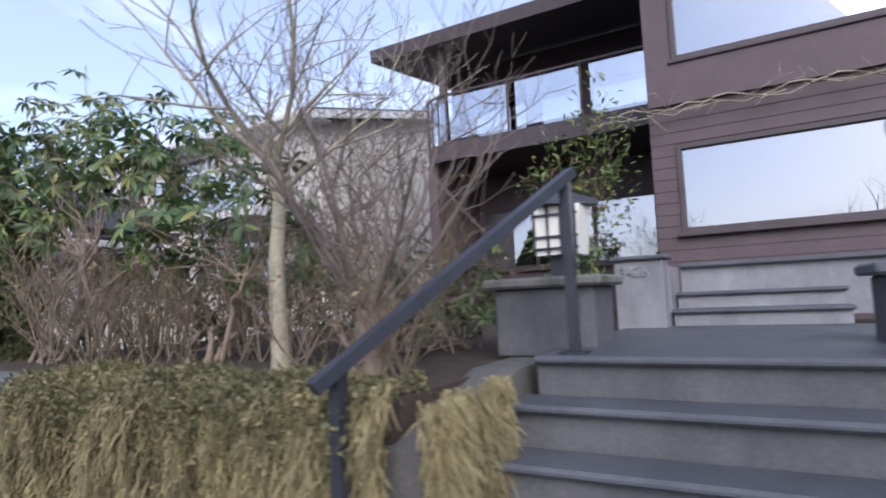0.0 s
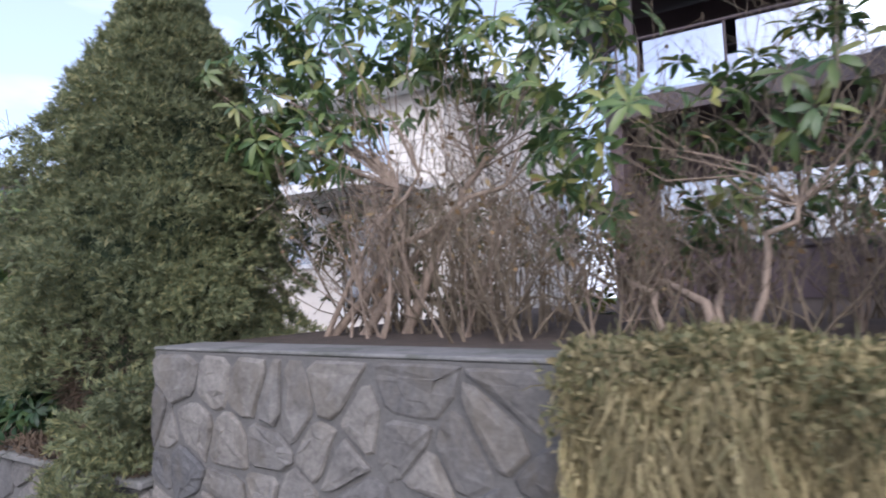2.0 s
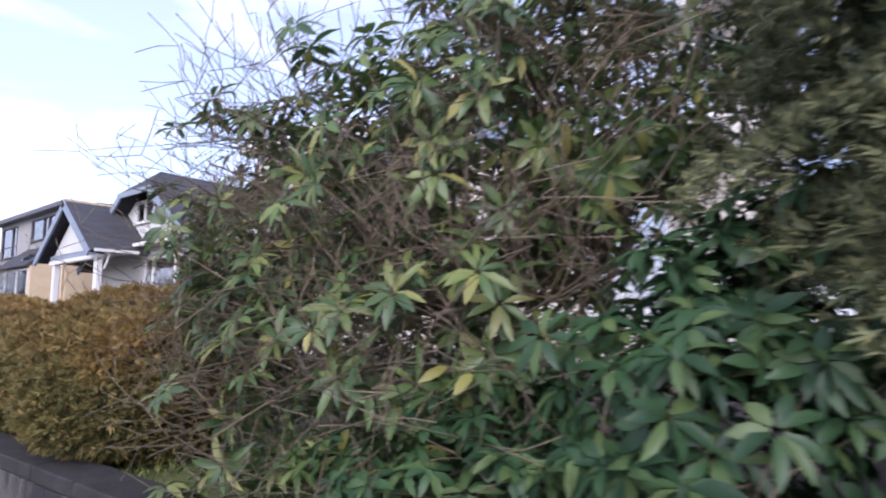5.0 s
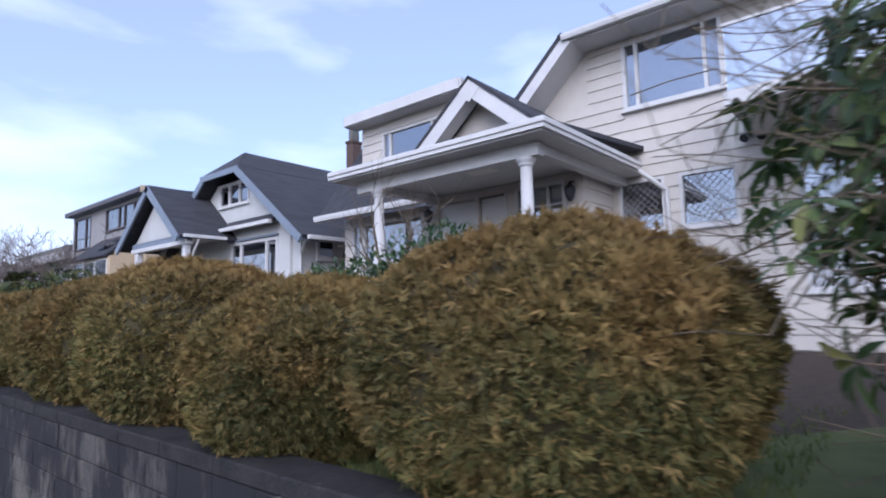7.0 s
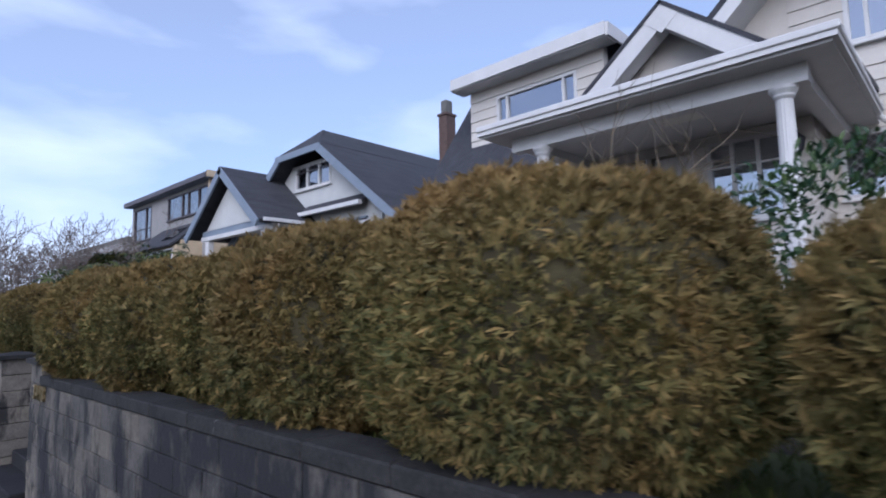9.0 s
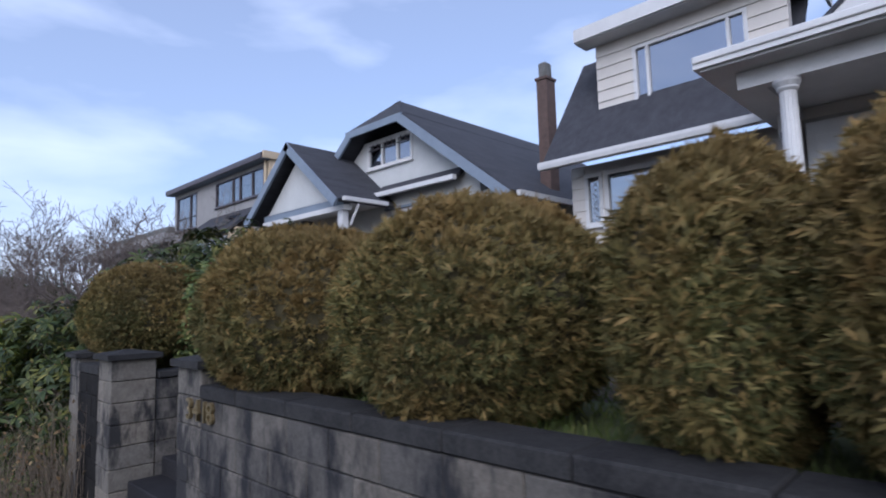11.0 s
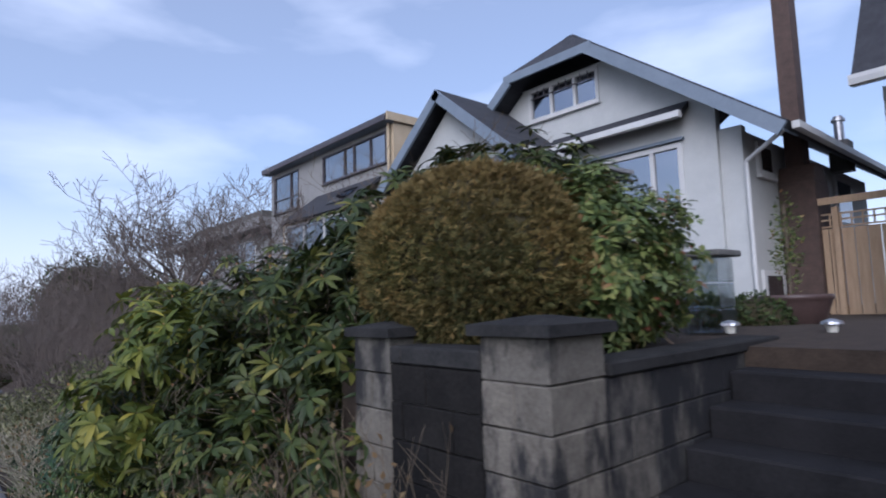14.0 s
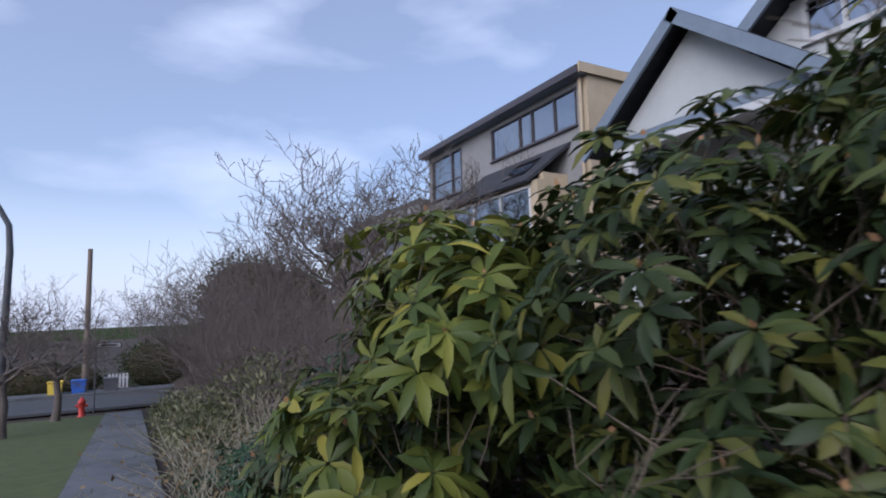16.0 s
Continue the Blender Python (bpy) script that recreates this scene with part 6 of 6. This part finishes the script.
rhododendron("laurel_shrub", "glossy broad-leaved laurel at the wall foot", [(2.35, 5.75, 0.85, 0.55, 0.5, 0.6), (2.25, 6.5, 0.6, 0.45, 0.6, 0.4), (2.5, 5.5, 1.2, 0.4, 0.4, 0.4)], 480, 0.105, (2.5, 5.9, 0.05), "laurel", 8, 0.3, 0.3, 50, None, 0.02, 0.4, 6, 0.35)
rhododendron("evergreen_shrub", "bright green low shrub in front of the rhododendron", [(2.15, 7.2, 0.35, 0.4, 0.7, 0.4), (2.05, 7.9, 0.2, 0.3, 0.4, 0.35)], 170, 0.11, (2.3, 7.4, -0.1), "rhodo_light", 8, 0.2, 0.4, 30, None, 0.014, 0.32, 7, 0.25)

# clipped hedge along the block wall
for i, (a, b, xc, top) in enumerate(((8.75, 10.48, 2.55, 1.47), (10.52, 11.76, 2.52, 1.3), (11.78, 13.5, 2.48, 1.53), (13.5, 14.8, 2.5, 1.5), (14.78, 15.4, 2.6, 1.46), (15.66, 17.0, 2.52, 1.43), (17.02, 18.66, 2.48, 1.45))):
    cedar_bush("rounded clipped cedar bush with bronze tips on the block wall", a, b, xc, 0.79, 0.27, top, i * 1.7)
cedar_bush("small bronze cedar dome behind the gate pier", 20.66, 22.2, 2.55, 0.68, 0.3, 1.46, 9.1)
rhododendron("evergreen_shrub", "rounded small-leaved evergreen with red new tips", [(3.2, 21.05, 0.84, 0.85, 0.55, 0.62), (3.0, 20.8, 0.75, 0.45, 0.32, 0.5)], 3000, 0.068, (3.3, 20.9, 0.3), "holly", 6, 0.3, 0.25, 30, 0.34, 0.012, 0.45, 8, 0.1)

# large rhododendron at the end
rhododendron("rhododendron", "large spreading rhododendron with long dark green leaves", [(2.7, 22.75, 0.6, 0.8, 0.65, 0.75), (3.3, 23.2, 0.72, 1.0, 0.95, 0.68), (2.2, 23.7, 0.16, 0.85, 0.95, 0.9), (2.9, 24.6, 0.4, 1.0, 1.0, 0.7), (1.95, 25.0, -0.4, 0.8, 0.95, 0.8), (1.65, 23.2, -0.6, 0.5, 0.8, 0.6), (2.6, 26.0, -0.05, 0.9, 0.9, 0.75), (1.95, 22.1, -0.2, 0.4, 0.5, 0.65), (1.4, 25.9, -0.7, 0.5, 0.7, 0.5)], 1900, 0.145, (2.6, 23.8, -1.0), "rhodo", 9, 0.35, 0.22, 200, None, 0.03, 0.33, 9, 0.3, 18, "bark", 700)
rhododendron("rhododendron", "lighter yellow-green rhododendron leaning over the pavement", [(1.45, 24.4, 0.32, 0.42, 0.5, 0.4), (1.75, 25.0, 0.52, 0.5, 0.6, 0.42), (1.15, 24.7, -0.3, 0.4, 0.6, 0.5), (2.1, 25.6, 0.45, 0.5, 0.6, 0.45)], 260, 0.165, (1.8, 25.0, -1.4), "rhodo_yellow", 9, 0.2, 0.3, 50, None, 0.022, 0.33, 19, 0.3, 8, "bark", 120)
p, nrm = blob_points([(1.15, 24.4, -1.3, 0.45, 1.7, 0.38), (1.3, 22.4, -1.05, 0.45, 1.0, 0.3), (1.0, 26.6, -1.5, 0.3, 1.4, 0.25)], 3600, 0.5, None, 0.3)
under = thing("groundcover", "low dark small-leaved shrubs at the pavement edge", "shrub")
foliage("foliage", leaves_mesh(scatter(LEAF, LEAF_Q, p, nrm, 0.06, 0.026, 0.7, 0.3)), "holly", under)
tagged(part("stem_growth", stems(sum(shoots((1.6, 23.8, -1.35), [p[rnd.randrange(len(p))] for _ in range(60)], 0.01, rnd), []), 3), "twig", under), kind="stuff")
stalks("bare_shrub", "dry reddish stems in front of the block wall", 1.1, 1.75, 20.9, 23.2, 190, 0.35, 0.95, 31, "twig", 0.16, 260, 0.005, -1.2)
stalks("dry_stalks", "pale fallen dead stalks and litter beside the pavement", 0.75, 1.3, 26.5, 30.5, 260, 0.3, 0.8, 35, "pale_bark", 0.8, 500, 0.008, -1.62)
rhododendron("rhododendron", "tall open rhododendron behind the clipped dome", [(3.75, 22.6, 1.75, 0.6, 0.6, 0.45), (4.6, 22.5, 1.85, 0.7, 0.55, 0.45), (3.5, 23.3, 1.3, 0.6, 0.6, 0.35), (2.75, 23.1, 1.12, 0.55, 0.5, 0.38), (3.1, 22.85, 1.45, 0.55, 0.5, 0.35)], 340, 0.145, (3.9, 22.7, 0.0), "rhodo", 9, 0.2, 0.3, 60, None, 0.03, 0.33, 29, 0.3, 20)
stalks("dry_stalks", "tall dry reddish stalks against the dark block wall", 1.55, 1.85, 20.9, 22.2, 60, 0.6, 1.3, 36, "twig", 0.12, 60, 0.0045, -1.2)
low_sh = thing("laurel_shrub", "low blue-green laurel beside the pavement", "shrub")
p, nrm = blob_points([(1.5, 27.4, -1.25, 0.65, 0.9, 0.6), (1.4, 28.8, -1.5, 0.6, 0.8, 0.5), (2.4, 28.3, -0.9, 0.8, 1.0, 0.7)], 900, 0.4, None, 0.2)
foliage("foliage", leaves_mesh(whorls(p, nrm, 7, 0.13, 0.045)), "laurel", low_sh)
tagged(part("stem_growth", stems(sum(shoots((1.9, 27.6, -1.7), [p[rnd.randrange(len(p))] for _ in range(40)], 0.012, rnd), []), 3), "twig", low_sh), kind="stuff")
var = thing("variegated_shrub", "pale variegated shrub beside the pavement", "shrub")
p, nrm = blob_points([(2.2, 32.0, -1.0, 0.9, 1.3, 0.75), (1.45, 33.6, -1.6, 0.75, 1.6, 0.65), (1.25, 36.5, -1.9, 0.6, 1.6, 0.55), (1.2, 30.8, -1.5, 0.5, 0.9, 0.45), (1.3, 39.6, -2.1, 0.6, 1.6, 0.5)], 6500, 0.5, None, 0.2)
foliage("foliage", leaves_mesh(scatter(LEAF, LEAF_Q, p, nrm, 0.09, 0.04, 0.7, 0.3)), "variegated", var)
tagged(part("stem_growth", stems(sum(shoots((2.2, 33.2, -1.9), [p[rnd.randrange(len(p))] for _ in range(50)], 0.012, rnd), []), 3), "twig", var), kind="stuff")
stalks("ornamental_grass", "tuft of tall straw-coloured stalks", 1.5, 2.1, 29.3, 30.3, 60, 0.7, 1.25, 33, "pale_bark", 0.25, 0, 0.008, -1.75, "grass")

# ---- yard things behind the block wall ----
lawn = structure("lawn", slab(bmesh.new(), [(2.05, 7.7, 0.305), (9.5, 7.7, 0.39), (9.5, 18.4, 0.2), (2.05, 18.4, 0.305)], 0.05), "grass", "patchy grass between hedge and house", "lawn")
m = 16000
gxv, gyv = rng.uniform(2.1, 5.5, m), rng.uniform(8.8, 18.3, m)
turf = leaves_mesh(blade_set(STRAND, STRAND_Q, np.stack([gxv, gyv, np.full(m, 0.3)], 1), np.stack([rng.normal(0, 0.4, m), rng.normal(0, 0.4, m), np.ones(m)], 1), rng.normal(size=(m, 3)), rng.uniform(0.03, 0.08, m), rng.uniform(0.004, 0.009, m)))
tagged(part("grass_blades", turf, "blade"), "short green grass blades on the lawn", "grass", "", "stuff")
rnd = random.Random(77)
yd = bare_tree("small_tree", "bare gnarled ornamental tree in front of the porch", (5.6, 13.7, 0.3), 3.0, 0.07, 12, 2, 2, "twig", "bark", (0, 0), 0.4, 0.15, 6, 0.6)
p, nrm = blob_points([(4.6, 13.4, 1.3, 0.5, 1.0, 0.4), (4.5, 11.9, 1.42, 0.5, 0.75, 0.5)], 3400, 0.4, None, 0.2)
sb = thing("evergreen_shrub", "dark small-leaved shrub in front of the porch", "shrub")
foliage("foliage", leaves_mesh(scatter(LEAF, LEAF_Q, p, nrm, 0.07, 0.032, 0.7, 0.3)), "laurel", sb)
tagged(part("stem_growth", stems(sum(shoots((4.8, 14, 0.3), [p[rnd.randrange(len(p))] for _ in range(40)], 0.02, rnd), []), 4), "twig", sb), kind="stuff")
for c in ((5.6, 21.35, 0.32), (5.9, 21.05, 0.32)):
    bb = thing("box_ball", "small clipped green box ball by the steps", "shrub", "box balls")
    p, nrm = blob_points([(*c, 0.33, 0.33, 0.3)], 1500, 0.2, 0.05, 0.05)
    foliage("foliage", leaves_mesh(scatter(CHIP, CHIP_Q, p, nrm, 0.045, 0.03, 0.7, 0.2)), "far_green", bb)
    part("interior", core([(*c, 0.33, 0.33, 0.3)], 0.86), "cedar_shade_core", bb)
pot = thing("planter", "large dark glazed planter by the house", "pot")
part("body", lathe(bmesh.new(), [(0.2, 0), (0.24, 0.02), (0.33, 0.3), (0.34, 0.34), (0.36, 0.36), (0.36, 0.4), (0.3, 0.4), (0.28, 0.3)], (6.3, 20.85, 0.2), 24), "terracotta", pot, smooth=True)
potp = thing("potted_shrub", "thin columnar shrub in the planter", "shrub")
p, nrm = blob_points([(6.3, 20.85, 1.1, 0.13, 0.13, 0.55)], 420, 0.8, None, 0.1)
foliage("foliage", leaves_mesh(scatter(CHIP, CHIP_Q, p, nrm, 0.05, 0.025, 0.7, 0.4)), "holly", potp)
part("stem", tube(bmesh.new(), (6.3, 20.85, 0.5), (6.3, 20.85, 1.5), 0.012), "twig", potp)
for c in ((4.6, 20.75), (4.9, 20.15)):
    sl = thing("solar_light", "small steel garden light on a spike", "lamp", "garden lights")
    part("spike", tube(bmesh.new(), (*c, 0.1), (*c, 0.32), 0.012), "steel", sl)
    part("lens", lathe(bmesh.new(), [(0.035, 0), (0.045, 0.06)], (*c, 0.32), 12), "lamp_glass", sl)
    part("cap", lathe(bmesh.new(), [(0.075, 0), (0.07, 0.02), (0.02, 0.04)], (*c, 0.38), 14), "steel", sl)
glass_pier = thing("glass_block_pier", "low garden pier of glass blocks with a stone cap", "pier")
for i in range(4):
    part("glass_block", boxed(4.45, 4.75, 20.75, 21.05, 0.12 + 0.2 * i, 0.31 + 0.2 * i, bevel=0.01), "glass_rail" if i else "block", glass_pier)
part("cap", boxed(4.4, 4.8, 20.7, 21.1, 0.92, 0.97, bevel=0.01), "capstone", glass_pier)
fence = thing("garden_fence", "pale cedar fence with lattice top beside the house", "fence")
for i in range(12):
    part("board", boxed(12.45, 12.475, 19.9 + 0.2 * i, 20.085 + 0.2 * i, 0.2, 1.8), "cedar_wood", fence)
for yy in (20.6, 21.9, 22.35):
    part("post", boxed(12.36, 12.46, yy, yy + 0.1, 0.1, 2.2, bevel=0.006), "cedar_wood", fence)
part("pergola_beam", boxed(12.33, 12.38, 20.4, 22.6, 2.25, 2.38), "cedar_wood", fence)
for i in range(14):
    part("lattice_slat", boxed(12.452, 12.462, 20.0 + 0.17 * i, 20.03 + 0.17 * i, 1.82, 2.08), "cedar_wood", fence)
for zz in (1.82, 1.95, 2.06):
    part("lattice_rail", boxed(12.463, 12.473, 19.9, 22.4, zz, zz + 0.03), "cedar_wood", fence)

# ---- the bottom of the hill ----
def leafy_mass(name, label, blobs, count, mat="far_green", size=0.14, category="hedge", inside=0.88):
    ob = thing(name, label, category)
    p, nrm = blob_points(blobs, count, 0.2, None, 0.12)
    foliage("foliage", leaves_mesh(scatter(CHIP, CHIP_Q, p, nrm, size, size * 0.6, 0.6, 0.2)), mat, ob)
    part("interior", core(blobs, inside), "cedar_shade_core", ob)
    return ob


leafy_mass("hedge", "tall clipped dark green hedge across the cross street", [(1.9, 58.2, -2.1, 2.2, 1.0, 1.5), (6.0, 58.4, -2.0, 3.0, 1.1, 1.6)], 8000)
leafy_mass("hedge", "broad evergreen hedge across the cross street", [(-9, 58.4, -2.6, 5.0, 1.0, 1.2), (-3.6, 58.2, -2.75, 2.9, 1.0, 1.15)], 6000)
leafy_mass("evergreen_tree", "dark rounded evergreen tree beyond the gardens", [(4.9, 50, 1.2, 2.0, 2.2, 2.0), (6.8, 49, 0.4, 2.2, 2.0, 2.4)], 7000, "far_green", 0.16, "tree")
thicket = thing("bare_thicket", "dense brown twiggy thicket at the garden edge", "shrub")
rnd = random.Random(40)
for i in range(20):
    paths = []
    y0 = 31 + 0.75 * i
    for k in range(16):
        a = (rnd.uniform(1.9, 8.2), rnd.uniform(y0, y0 + 0.75), street_z(38) + 0.3)
        branch(paths, a, Vector((rnd.uniform(-0.7, 0.3), rnd.uniform(-0.6, 0.6), 1.0)), 2.1, 0.022, 2, rnd, 2, 0.55, 0.04, 0.72, 4)
    part("stem_clump", stems(paths, 3), "grey_twig", thicket)
for i, (x, y, h, s) in enumerate(((5.6, 38.0, 7.4, 51), (4.4, 41.5, 6.4, 52), (2.6, 50, 6.6, 53), (7.2, 36.5, 6.6, 54), (1.2, 64, 8.0, 55), (-6.0, 64, 9.0, 56), (3.6, 46, 6.6, 57), (6.4, 42, 7.0, 58), (3.0, 44, 6.0, 59), (5.2, 48, 7.0, 60))):
    bare_tree("bare_tree", "bare spreading winter tree beyond the gardens", (x, y, ground_z(x, y)), h * 0.74, 0.13, s, 4, 2, "grey_twig", "grey_twig", (0, 0), 0.25, 0.12, 6, 0.55, "bare trees", 0.95, 0.0065)
for x, y, s in ((-2.75, 41.6, 61), (-2.0, 46.5, 62)):
    bare_tree("street_tree", "bare street tree with dark bark on the verge", (x, y, street_z(y)), 4.2, 0.13, s, 4, 2, "grey_twig", "grey_twig", (0, 0), 0.4, 0.02, 6, 0.5, "street trees", 1.3, 0.0065)
upole = thing("utility_pole", "weathered wooden utility pole at the corner", "pole")
part("shaft", tube(bmesh.new(), (-1.75, 56.6, -3.6), (-1.75, 56.6, 4.1), 0.16, 0.11, 12), "wood_pole", upole)
lampp = thing("street_lamp", "tall grey street lamp with a curved arm", "lamp")
pts = [((-3.2, 44, -3.0), 0.11), ((-3.14, 44, 2.6), 0.1), ((-3.2, 44, 3.4), 0.09), ((-3.5, 44, 4.0), 0.08), ((-4.1, 44, 4.5), 0.07), ((-4.9, 44, 4.7), 0.06)]
part("mast", stems([pts], 8), "plastic_grey", lampp, smooth=True)
part("head", boxed(-5.5, -4.85, 43.9, 44.1, 4.6, 4.76, bevel=0.03), "plastic_grey", lampp)
hyd = thing("fire_hydrant", "red fire hydrant on the verge", "hydrant")
hy0 = (-1.3, 47.6, street_z(47.6))
part("barrel", lathe(bmesh.new(), [(0.15, 0), (0.15, 0.05), (0.1, 0.07), (0.1, 0.5), (0.14, 0.52), (0.13, 0.58), (0.07, 0.68), (0.03, 0.74)], hy0, 14), "plastic_red", hyd, smooth=True)
for s in (-1, 1):
    part("nozzle", tube(bmesh.new(), (hy0[0] + 0.09 * s, hy0[1], hy0[2] + 0.42), (hy0[0] + 0.2 * s, hy0[1], hy0[2] + 0.42), 0.055), "plastic_red", hyd)
sign = thing("street_sign", "street name sign on a thin post", "sign")
part("post", tube(bmesh.new(), (-0.98, 49.0, -3.3), (-0.98, 49.0, -0.55), 0.03), "plastic_grey", sign)
part("plate", boxed(-1.0, -0.1, 48.99, 49.01, -0.68, -0.48), "iron", sign)
part("border", boxed(-0.96, -0.14, 48.975, 48.988, -0.65, -0.51), "white_paint", sign)
part("lettering", boxed(-0.85, -0.25, 48.965, 48.974, -0.62, -0.54), "iron", sign)
for x, mt, nm in ((-1.95, "plastic_blue", "blue_bin"), (-2.9, "plastic_yellow", "yellow_grit_box"), (-0.6, "plastic_grey", "grey_bin")):
    bn = thing(nm, nm.replace("_", " ") + " standing by the far kerb", "bin")
    part("body", extrude(bmesh.new(), [(x - 0.24, -3.3), (x + 0.24, -3.3), (x + 0.3, -2.5), (x - 0.3, -2.5)], "y", 55.4, 56.0), mt, bn)
    part("lid", boxed(x - 0.33, x + 0.33, 55.36, 56.04, -2.5, -2.42, bevel=0.02), mt, bn)
gate = thing("picket_gate", "small white picket gate by the hedge", "gate")
for i in range(6):
    part("picket", boxed(-0.75 + 0.16 * i, -0.65 + 0.16 * i, 56.9, 56.93, -3.4, -2.35), "white_paint", gate)
for zz in (-2.95, -2.4):
    part("rail", boxed(-0.77, 0.19, 56.93, 56.96, zz - 0.2, zz - 0.12), "white_paint", gate)

# houses across the street and far hills, mirrored in the windows
hills = bmesh.new()
prev = None
for i in range(73):
    w = 2 * math.pi * i / 72
    r = 900
    top = hills.verts.new((r * math.cos(w), r * math.sin(w), 6 + 12 * noise.noise(Vector((math.cos(w) * 3, math.sin(w) * 3, 0))) - 14))
    lowv = hills.verts.new((r * math.cos(w), r * math.sin(w), -60))
    if prev:
        hills.faces.new((prev[1], lowv, top, prev[0]))
    prev = (top, lowv)
structure("backdrop", hills, "far_green", "low wooded hills on the horizon", "backdrop")
for i, (x, y, s) in enumerate(((-16, -6, 71), (-17, 4, 72), (-15, 13, 73))):
    bare_tree("street_tree", "bare street tree on the far side of the road", (x, y, street_z(y)), 6.5, 0.15, s, 2, 2, "grey_twig", "grey_twig", (0, 0), 0.3, 0.1, 6, 0.5, "street trees")


# ---- the stones of the retaining walls ----
stone_rows(stone_wall, 1.955, -1.14, 3.63, -0.45, 1.45, rs)
stone_rows(low_wall, 1.955, 3.64, 5.21, -0.62, 0.76, rs)
